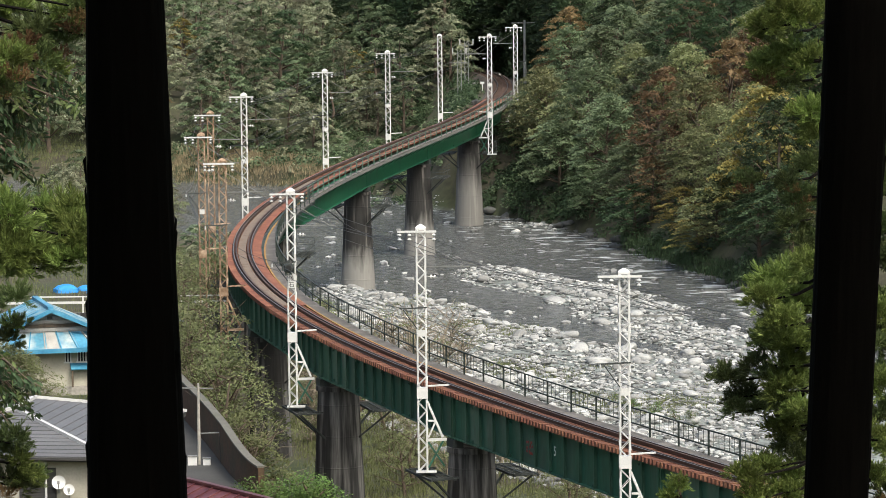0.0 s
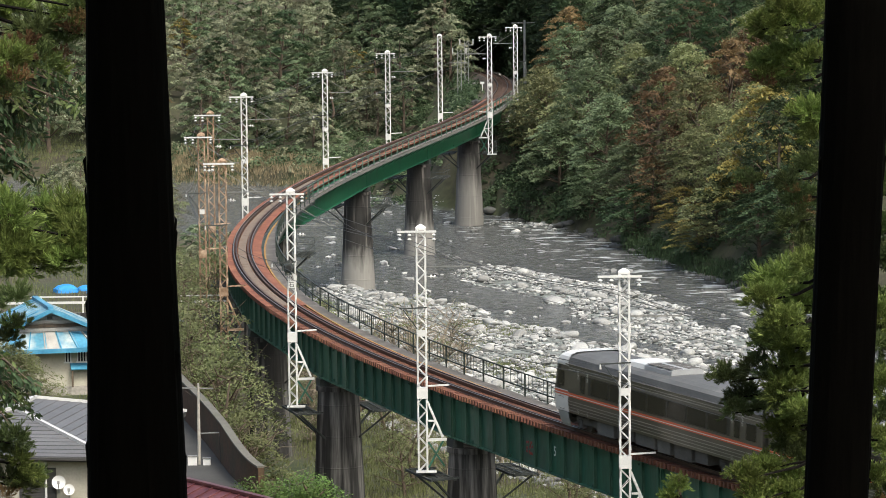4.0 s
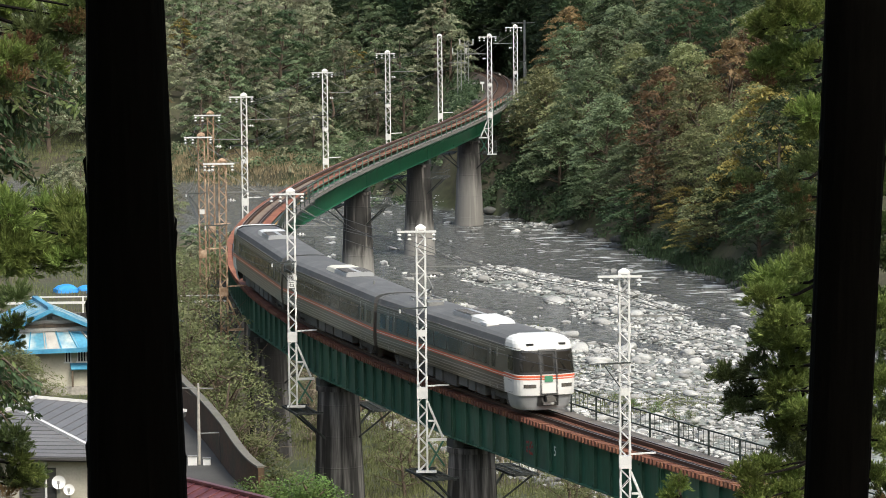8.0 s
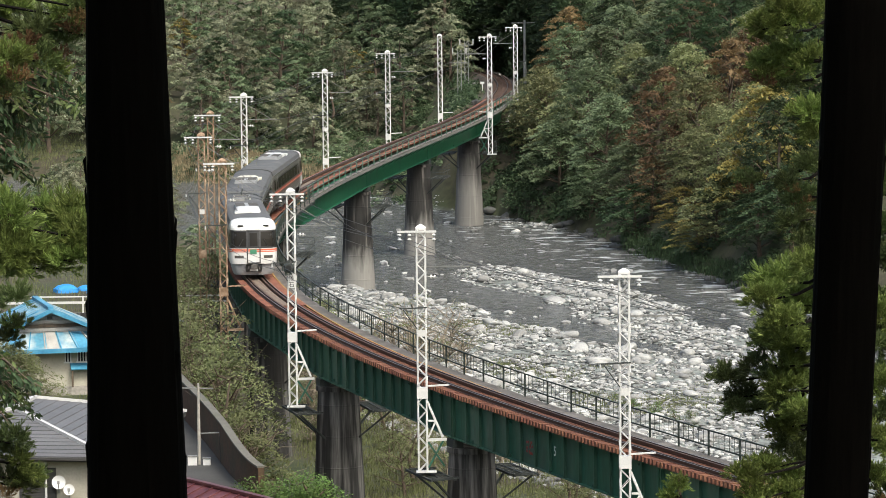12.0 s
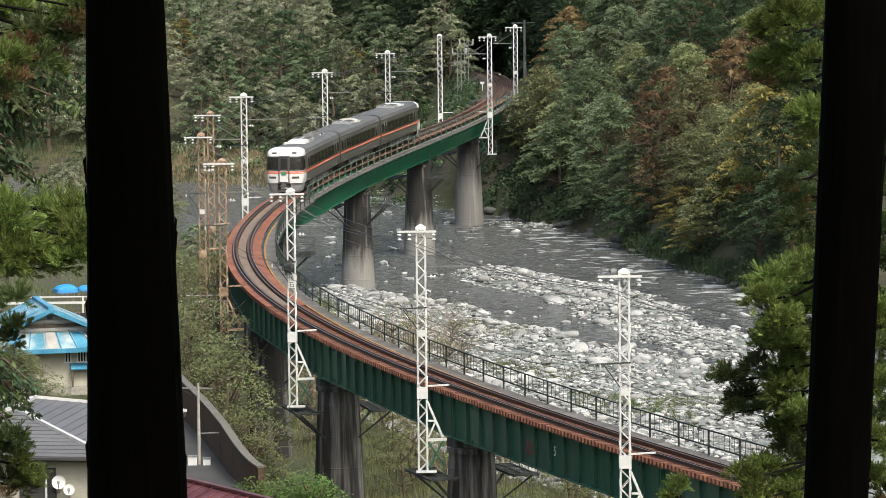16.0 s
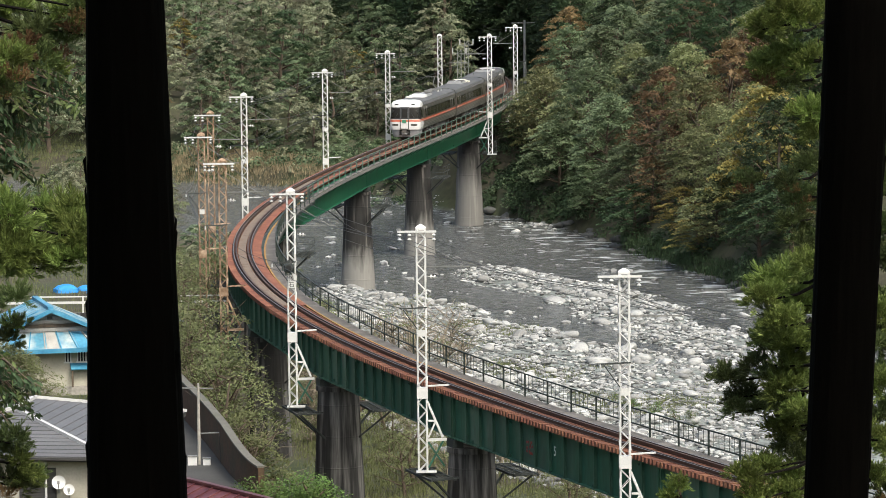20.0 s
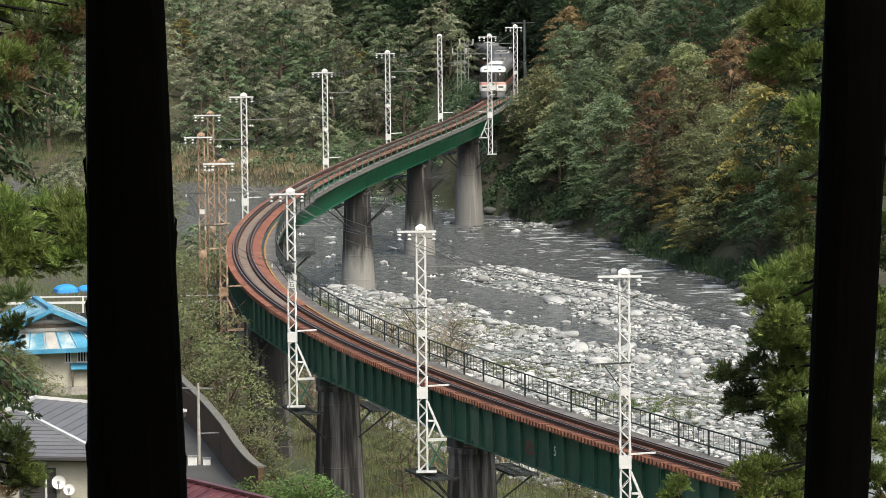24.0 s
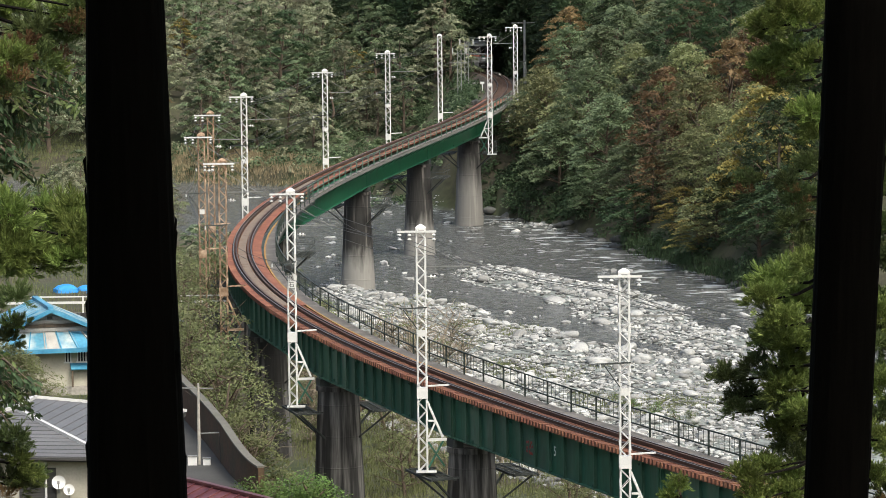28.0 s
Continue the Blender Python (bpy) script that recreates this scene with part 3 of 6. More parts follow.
while s < S1:
    m = Matrix.Translation(track(s)) @ pose(0, 0, gs.uniform(-0.012, 0.008), 0, 0, heading(s) - 90 + gs.uniform(-1, 1))
    if run_at(160) < s and count < 300:
        o = part("sleeper", me_sleeper, None, trackway)
        o.matrix_basis = m
        count += 1
    else:
        far_sleepers.box(-1.06, -0.085, -0.40, 1.06, 0.085, -0.17, m)
    s += 0.37
tagged(part("sleeper_deck", far_sleepers, RUST, trackway), kind="stuff")
# footboards and side plates
BOARD = paint("worn_footboard", (0.17, 0.13, 0.10), 0.9, var=0.3, scale=1.0, fine=9, second=(0.10, 0.06, 0.04), amount=0.4)
PLATE = paint("rust_red_plate", (0.185, 0.062, 0.036), 0.9, var=0.35, scale=0.9, fine=9, second=(0.24, 0.105, 0.055), amount=0.4)
# far sleepers and ballast are darkened in colour for the shade of the wood
SHADEWOOD = paint("shaded_far_sleeper", (0.075, 0.046, 0.035), 0.95, var=0.4, scale=1.5, fine=12)
BED = paint("darkened_ballast", (0.075, 0.062, 0.053), 1.0, var=0.5, scale=0.8, fine=9, depth=0.06, bump=0.8)
a, b = run_at(226), run_at(430)
n = int((b - a) / 4)
for k in range(n):
    u, v = a + (b - a) * k / n + 0.02, a + (b - a) * (k + 1) / n - 0.02
    if u < run_at(318):
        part("footboard", strip(Shape(), u, v, flat(-0.25, 0.25, -0.17, -0.13), 1.0), BOARD, trackway)
    part("side_plate", strip(Shape(), u, v, flat(-1.06, -0.66, -0.168, -0.155), 1.0), PLATE, trackway)
    part("side_plate", strip(Shape(), u, v, flat(0.66, 1.24, -0.168, -0.155), 1.0), PLATE, trackway)
part("ballast", strip(Shape(), S1 - 1, LONG - 2, [(-2.2, -0.9), (2.2, -0.9), (1.4, -0.22), (-1.4, -0.22)]), BED, trackway)
far_sleepers = Shape()
for s in np.arange(S1, LONG - 3, 0.65):
    far_sleepers.box(-1.06, -0.11, -0.30, 1.06, 0.11, -0.15, Matrix.Translation(track(s)) @ pose(0, 0, 0, 0, 0, heading(s) - 90))
tagged(part("ballasted_sleeper_deck", far_sleepers, SHADEWOOD, trackway), kind="stuff")
near_bed = Shape()
strip(near_bed, 2, S0 + 1, [(-2.2, -0.9), (2.2, -0.9), (1.4, -0.22), (-1.4, -0.22)])
part("ballast", near_bed, BED, trackway)

# ---- walkway with its railing ----
WALK = paint("grey_walkway_slab", (0.115, 0.105, 0.095), 0.95, var=0.35, scale=0.7, fine=8, second=(0.19, 0.175, 0.16), amount=0.35)
YELLOW = paint("ochre_cable_duct", (0.36, 0.21, 0.045), 0.8, var=0.4, scale=1.5, fine=9, second=(0.20, 0.09, 0.035), amount=0.45)
# one railing: dark green up to the depth 300, paler green beyond
RAILG = paint("near_railing_green", (0.020, 0.030, 0.025), 0.6, var=0.3, scale=2, fine=15)
RAILF = paint("far_railing_green", (0.075, 0.125, 0.095), 0.6, var=0.3, scale=2, fine=15)
walkway = thing("walkway", pose(0, 0, 0), "grey concrete walkway with steel railing along the viaduct", "walkway")
n = int((S1 - S0) / 3.0)
BAY = (S1 - S0) / n
for k in range(n):
    u, v = S0 + k * BAY + 0.012, S0 + (k + 1) * BAY - 0.012
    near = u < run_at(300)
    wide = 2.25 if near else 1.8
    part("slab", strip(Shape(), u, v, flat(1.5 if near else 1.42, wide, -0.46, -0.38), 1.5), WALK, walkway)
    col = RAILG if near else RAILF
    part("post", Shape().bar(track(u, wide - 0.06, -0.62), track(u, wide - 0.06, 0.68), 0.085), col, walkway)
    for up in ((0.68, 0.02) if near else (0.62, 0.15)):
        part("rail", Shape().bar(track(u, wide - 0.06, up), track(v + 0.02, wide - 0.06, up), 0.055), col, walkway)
    if near and u > run_at(158):
        for j in range(1, 6):
            w = u + BAY * j / 6
            part("baluster", Shape().bar(track(w, wide - 0.06, 0.02), track(w, wide - 0.06, 0.66), 0.022), col, walkway)
    part("edge_beam", Shape().bar(track(u, wide - 0.02, -0.56), track(v + 0.02, wide - 0.02, -0.56), 0.06, 0.2), STEEL if not near else col, walkway)
    part("bracket", Shape().bar(track(u + 0.3, 0.85, -0.62), track(u + 0.3, wide - 0.05, -0.62), 0.07, 0.12).bar(track(u + 0.3, 0.85, -1.3), track(u + 0.3, wide - 0.1, -0.66), 0.06), GREEN, walkway)
duct = thing("cable_duct", pose(0, 0, 0), "ochre-painted cable duct beside the track", "cable duct")
a, b = run_at(188), run_at(304)
n = int((b - a) / 6)
for k in range(n):
    u, v = a + (b - a) * k / n + 0.01, a + (b - a) * (k + 1) / n - 0.01
    part("cover", strip(Shape(), u, v, flat(1.40, 1.50, -0.45, -0.33), 1.0), YELLOW, duct)
# grating in the gap of the bend
grate = thing("steel_grating", pose(0, 0, 0), "blue-grey ladder grating beside the track in the bend", "grating")
a, b = run_at(252), run_at(300)
BLUEST = paint("blue_grey_steel", (0.10, 0.125, 0.14), 0.7, var=0.3, scale=2, fine=12)
for side in (1.14, 1.36):
    part("stringer", strip(Shape(), a, b, flat(side, side + 0.03, -0.5, -0.4)), BLUEST, grate)
for s in np.arange(a, b, 0.8):
    part("rung", Shape().bar(track(s, 1.14, -0.43), track(s, 1.38, -0.43), 0.12, 0.04), BLUEST, grate)
# markers between the rails of the far span
for y in (341, 353):
    s = run_at(y)
    o = thing("track_marker", Matrix.Translation(track(s, 0.0, -0.16)) @ pose(0, 0, 0, 0, 0, heading(s)), "small white marker plate between the rails", "marker", "track markers")
    part("plate", Shape().box(-0.45, -0.16, 0, 0.45, 0.16, 0.05), WHITE, o)
# abutment at the far end
p = track(S1 + 0.6)
ab = thing("abutment", Matrix.Translation(p) @ pose(0, 0, 0, 0, 0, heading(S1)), "concrete abutment at the end of the viaduct", "abutment")
part("wall", Shape().box(-0.4, -2.2, -9, 1.2, 2.2, -0.42), CONC, ab)
part("wing", Shape().box(0.2, 2.2, -8, 6, 2.6, -0.5), CONC, ab)
# ---- catenary masts ----
INSUL = paint("white_porcelain", (0.56, 0.56, 0.55), 0.25, var=0.05, bump=0)
WIRE = paint("wire", (0.05, 0.05, 0.05), 0.6, var=0.1, bump=0)


def insulator(parent, x, y, z, drop=0.42):
    """Two bells on a pin, hanging from (x, y, z)."""
    ins = part("insulator", Shape().tube([(x, y, z), (x, y, z - drop)], 0.02, 6), STEEL, parent)
    for k in range(2):
        zz = z - 0.12 - 0.2 * k
        part("bell", Shape().tube([(x, y, zz + 0.07), (x, y, zz), (x, y, zz - 0.03)], [0.03, 0.10, 0.08], 8), INSUL, ins)


def mast(px, py, top, low, mat, label, arm=1, braced=True, plate=True, arms=True, plated=False):
    """A lattice mast whose foot is low metres below the rails; arm: the side on which its bracket reaches over the track."""
    g = grade(py)
    t = thing("catenary_mast", pose(px, py, g + low), label, "mast", "catenary masts")
    h, w = top - low, 0.19
    for sx in (-1, 1):
        for sy in (-1, 1):
            part("leg", Shape().box(sx * w - 0.033, sy * w - 0.033, 0, sx * w + 0.033, sy * w + 0.033, h), mat, t)
    n = int(h / 0.39)
    for face in range(4):
        zig = []
        for k in range(n + 1):
            u, z = (w if k % 2 else -w), h * k / n
            zig.append(((u, -w - 0.03, z), (u, w + 0.03, z), (-w - 0.03, u, z), (w + 0.03, u, z))[face])
        lace = Shape().tube(zig, 0.027 if mat is WHITE else 0.032, 4)
        part("lacing", lace, mat, t)
    part("cap", Shape().loft([[(-0.235, -0.235, h), (0.235, -0.235, h), (0.235, 0.235, h), (-0.235, 0.235, h)], [(-0.235, -0.235, h + 0.1), (0.235, -0.235, h + 0.1), (0.235, 0.235, h + 0.1), (-0.235, 0.235, h + 0.1)], [(-0.05, -0.05, h + 0.24), (0.05, -0.05, h + 0.24), (0.05, 0.05, h + 0.24), (-0.05, 0.05, h + 0.24)]]), mat, t)
    if plate:
        part("joint_plate", Shape().box(-w - 0.06, -w - 0.06, -low - 0.34, w + 0.06, w + 0.06, -low + 0.16), mat, t)
        part("catwalk_arm", Shape().bar((0.2, 0, -low + 0.22), (arm * 1.25, 0.1, -low + 0.26), 0.07), mat, t)
    if arms:
        cross = part("crossarm", Shape().bar((-1.08, -0.28, h - 0.08), (0.72, -0.28, h - 0.08), 0.075, 0.09), WHITE, t)
        for x in (-0.98, -0.52, 0.6):
            insulator(cross, x, -0.28, h - 0.12)
        br = part("bracket_arm", Shape().bar((0, 0.22, h - 1.75), (arm * 2.35, 0.22, h - 1.75), 0.055), STEEL, t)
        part("stay", Shape().bar((arm * 0.2, 0.22, h - 0.65), (arm * 1.95, 0.22, h - 1.72), 0.035), STEEL, br)
        part("strain_insulator", Shape().tube([(arm * 0.3, 0.22, h - 2.2), (arm * 0.75, 0.22, h - 2.25)], 0.02, 6).tube([(arm * 0.42, 0.22, h - 2.21), (arm * 0.5, 0.22, h - 2.22)], 0.09, 8).tube([(arm * 0.58, 0.22, h - 2.22), (arm * 0.66, 0.22, h - 2.23)], 0.09, 8), INSUL, br)
        lo = part("feeder_arm", Shape().bar((0.25, -0.24, h - 3.6), (-arm * 1.05, -0.24, h - 3.66), 0.06).bar((-arm * 0.85, -0.24, h - 3.7), (-arm * 0.2, -0.24, h - 4.6), 0.045), DARKSTEEL, t)
        part("bell", Shape().tube([(-arm * 1.0, -0.24, h - 3.66), (-arm * 1.0, -0.24, h - 3.86)], 0.045, 8), INSUL, lo)
        if mat is WHITE or plated:
            part("number_plate", Shape().box(-0.16, -w - 0.06, h - 4.95, 0.16, -w - 0.045, h - 4.65), WHITE, t)
    if braced:
        b = part("brace", Shape().bar((arm * 0.22, 0, -low - 0.5), (arm * 0.92, 0.2, -low - 2.2), 0.1).bar((arm * 0.25, 0, -low - 1.4), (arm * 0.62, 0.1, -low - 1.42), 0.08), mat, t)
        part("strut", Shape().bar((arm * 0.25, 0, -low - 2.2), (arm * 0.62, 0.1, -low - 1.4), 0.07).bar((arm * 0.22, 0, -low - 2.3), (arm * 1.1, 0.2, -low - 2.3), 0.12), mat, b)
        part("strut", Shape().bar((arm * 0.25, 0, 0.15), (arm * 0.95, 0.15, -low - 2.35), 0.08).bar((arm * 0.25, 0, -low - 2.4), (arm * 1.0, 0.15, 0.2), 0.08), GREEN, b)
        part("foot_plate", Shape().box(-0.32, -0.32, -0.05, 0.32 + 0.3, 0.32, 0.0), mat, t)
    return t


WHITE_MAST = "white-painted lattice steel catenary mast with insulators"
RUST_MAST = "rusty lattice steel catenary mast with white insulators"
MASTS = []


def mast_by(y, side, top, low, mat, label, **kw):
    s = run_at(y)
    p = track(s, side)
    MASTS.append((s, mast(p.x, p.y, top, low, mat, label, arm=1 if side < 0 else -1, **kw), side, top))
    return MASTS[-1][1]


mast_by(165.2, -2.5, 7.61, -3.6, WHITE, WHITE_MAST)
mast_by(187.7, -2.5, 7.51, -3.75, WHITE, WHITE_MAST)
BEND = mast_by(210.7, -2.5, 7.46, -3.7, WHITE, WHITE_MAST)
mast_by(233.7, -2.5, 7.41, -3.7, RUSTM, RUST_MAST)
mast_by(257.0, -2.5, 7.41, -6, RUSTM, RUST_MAST, braced=False, plated=True)
mast_by(275.0, -2.5, 7.71, -6, RUSTM, RUST_MAST, braced=False)
mast_by(297.0, -2.3, 7.71, -3.7, WHITE, WHITE_MAST, braced=False)
mast_by(337.7, -2.3, 7.41, -3.7, WHITE, WHITE_MAST, braced=False)
mast_by(368.3, -2.3, 7.56, -3.7, WHITE, WHITE_MAST, braced=False)
mast_by(399.0, -2.3, 7.76, -3.7, WHITE, WHITE_MAST, braced=False, arms=False)
mast_by(400.0, 2.5, 7.71, -3.9, WHITE, WHITE_MAST)
mast_by(425.8, 2.5, 7.61, -3.9, WHITE, WHITE_MAST)
# warning sign and signal lamp on the mast in the bend
TEXT = paint("sign_lettering", (0.02, 0.02, 0.02), 0.6, var=0.05, bump=0)
sg = part("warning_sign", Shape().box(-0.17, -0.29, 6.2, 0.17, -0.265, 6.9), WHITE, BEND, "white falling-rock warning sign")
for k, ch in enumerate("落石"):
    cu = bpy.data.curves.new("sign_letter", "FONT")
    cu.body, cu.size, cu.align_x = ch, 0.29, "CENTER"
    cu.materials.append(TEXT)
    o = new("sign_letter", cu)
    o.parent = sg
    o.matrix_basis = pose(0, -0.294, 6.61 - 0.33 * k, 90)
lampbox = part("signal_lamp", Shape().tube([(-0.12, -0.7, 7.28), (-0.12, -0.3, 7.28)], 0.3, 5).tube([(-0.12, -0.85, 7.28), (-0.12, -0.7, 7.28)], [0.24, 0.3], 5).tube([(-0.12, -0.62, 7.56), (-0.12, -0.4, 7.56)], 0.13, 8), DARKSTEEL, BEND, "dark five-sided falling-rock signal lamp")
part("lens", Shape().tube([(-0.12, -0.90, 7.28), (-0.12, -0.84, 7.28)], [0.13, 0.16], 10), glass("signal_glass", (0.03, 0.03, 0.03)), lampbox)

# ---- overhead wires ----
def wire(name, pts, sag, r, label, cat="wire"):
    """A wire that hangs from support to support."""
    w = thing(name, pose(0, 0, 0), label, cat, "overhead wires")
    for a, b in zip(pts[:-1], pts[1:]):
        a, b = Vector(a), Vector(b)
        part("wire_span", Shape().tube([a.lerp(b, k / 8) - Vector((0, 0, sag * 4 * (k / 8) * (1 - k / 8))) for k in range(9)], r, 4), WIRE, w)


order = sorted((s for s, *_ in MASTS))
sup = sorted([run_at(y) for y in (60, 85, 110, 135)] + order + [S1 + 30, S1 + 65])
wire("contact_wire", [track(s, 0, 5.05) for s in sup], 0.05, 0.012, "thin black contact wire above the track")
wire("messenger_wire", [track(s, 0.0, 5.95) for s in sup], 0.45, 0.013, "thin black messenger wire above the track")
left = sorted([run_at(y) for y in (100, 122, 143)] + [s for s, _, side, _ in MASTS if side < 0])
for off, z in ((-3.45, 7.0), (-3.0, 7.0), (-1.9, 7.05), (-3.5, 3.9), (-3.35, 3.45)):
    wire("feeder_wire", [track(s, off, z) for s in left], 0.35, 0.014, "thin dark feeder wire between the masts")
# ---- the train: three cars ----
CARWHITE = paint("white_train_paint", (0.64, 0.64, 0.63), 0.3, var=0.06, scale=1, fine=8, bump=0)
STAIN = paint("stainless_steel", (0.165, 0.155, 0.14), 0.36, metal=0.75, var=0.15, scale=0.8, fine=10, bump=0.05)
BEADM = paint("bright_steel_bead", (0.34, 0.33, 0.31), 0.4, metal=0.6, var=0.1, scale=1, fine=10, bump=0)
ROOFGREY = paint("grey_roof_paint", (0.088, 0.09, 0.092), 0.75, var=0.25, scale=0.7, fine=8, second=(0.115, 0.115, 0.115), amount=0.35)
ORANGE = paint("orange_stripe", (0.55, 0.105, 0.045), 0.4, var=0.08, bump=0)
CARGLASS = glass("dark_tinted_glass", (0.017, 0.015, 0.012), 0.24)
CARGLASS.node_tree.nodes["Principled BSDF"].inputs["Specular IOR Level"].default_value = 0.2
BLACKP = paint("black_band_and_recess", (0.018, 0.018, 0.018), 0.35, var=0.1, bump=0)
BOXGREY = paint("grey_equipment_box", (0.10, 0.098, 0.094), 0.8, var=0.3, scale=1.5, fine=10)
FRAMEG = paint("grey_rubber_frame", (0.045, 0.045, 0.045), 0.5, var=0.1, bump=0)
UNDER = paint("underframe_grey", (0.075, 0.070, 0.065), 0.85, var=0.4, scale=1.5, fine=10)
SKIRT = paint("grey_skirt_paint", (0.30, 0.31, 0.32), 0.45, var=0.1, bump=0)
CREAM = paint("cream_cowl", (0.60, 0.58, 0.50), 0.6, var=0.12, bump=0)
DECAL = paint("green_sign_panel", (0.06, 0.22, 0.13), 0.4, var=0.1, bump=0)
LENS = glass("headlamp_glass", (0.10, 0.09, 0.08), 0.1)
HW, LOW, EAVE, TOP = 1.46, 0.86, 3.12, 3.62


def half_wide(z):
    """Half the width of the body at a height."""
    if z < 1.3:
        return HW - 0.05 * (1.3 - z) / 0.45
    return HW - 0.055 * max(0, z - 1.9) / 1.2


def nose_x(z):
    """How far forward the nose reaches at a height."""
    return 10.72 - 0.10 * max(0, 1.1 - z) - 0.16 * max(0, z - 1.8) - 0.22 * max(0, z - 2.6) ** 2


def outline(z, back, grow=0.0, w=None, n=nose_x):
    """The line round the nose at a height, from back on one side to back on the other."""
    w = (half_wide(z) if w is None else w) + grow
    xn = n(z) + grow
    pts = [(back, -w, z), (xn - 0.75, -w, z)]
    for k in range(-12, 13):
        a = k / 12
        pts.append((xn - 0.30 * a * a - 0.36 * abs(a) ** 9, w * math.copysign(1 - (1 - abs(a)) ** 1.25, a), z))
    return pts + [(xn - 0.75, w, z), (back, w, z)]


def band(z0, z1, back, grow=0.0, steps=3):
    """A skin round the nose between two heights."""
    return Shape().loft([outline(z0 + (z1 - z0) * k / steps, back, grow) for k in range(steps + 1)], closed=False)


def side_panel(x0, x1, z0, z1, side, out=0.0, deep=0.02):
    """A thin panel on one side of the body."""
    sh = Shape()
    ring = []
    for x in (x0, x1):
        ring.append([(x, side * (half_wide(z0) + out), z0), (x, side * (half_wide(z1) + out), z1), (x, side * (half_wide(z1) + out - deep), z1), (x, side * (half_wide(z0) + out - deep), z0)])
    return sh.loft(ring)


def body_rings(x0, x1):
    prof = [(-half_wide(LOW) + 0.25, LOW), (-half_wide(LOW), LOW + 0.03), (-half_wide(1.3), 1.3), (-half_wide(2.0), 2.0), (-half_wide(EAVE), EAVE)]
    prof = prof + [(-y, z) for y, z in prof[::-1]]
    return [[(x, y, z) for y, z in prof] for x in (x0, x1)]


def roof_rings(x0, x1):
    prof = [(-half_wide(EAVE), EAVE)]
    for k in range(9):
        a = math.pi * k / 8
        y = -math.cos(a)
        prof.append((math.copysign(abs(y) ** 0.75, y) * (half_wide(EAVE) - 0.02), EAVE + 0.02 + 0.48 * math.sin(a) ** 0.62))
    prof.append((half_wide(EAVE), EAVE))
    return [[(x, y, z) for y, z in prof] for x in (x0, x1)]


def bogie(parent, x):
    b = part("bogie", Shape().box(x - 1.5, -1.05, 0.42, x + 1.5, -0.85, 0.72).box(x - 1.5, 0.85, 0.42, x + 1.5, 1.05, 0.72).box(x - 0.25, -0.9, 0.4, x + 0.25, 0.9, 0.8), UNDER, parent)
    for dx in (-1.05, 1.05):
        for y in (-0.60, 0.60):
            part("wheel", Shape().tube([(x + dx, y - 0.065, 0.43), (x + dx, y + 0.065, 0.43)], 0.43, 20), UNDER, b)
        part("axle", Shape().tube([(x + dx, -0.6, 0.43), (x + dx, 0.6, 0.43)], 0.08, 8), UNDER, b)
        for y in (-0.95, 0.95):
            part("axle_box", Shape().box(x + dx - 0.2, y - 0.14, 0.25, x + dx + 0.2, y + 0.14, 0.6), UNDER, b)
    for y in (-0.98, 0.98):
        part("air_spring", Shape().tube([(x, y, 0.7), (x, y, 0.92)], 0.26, 12), UNDER, b)


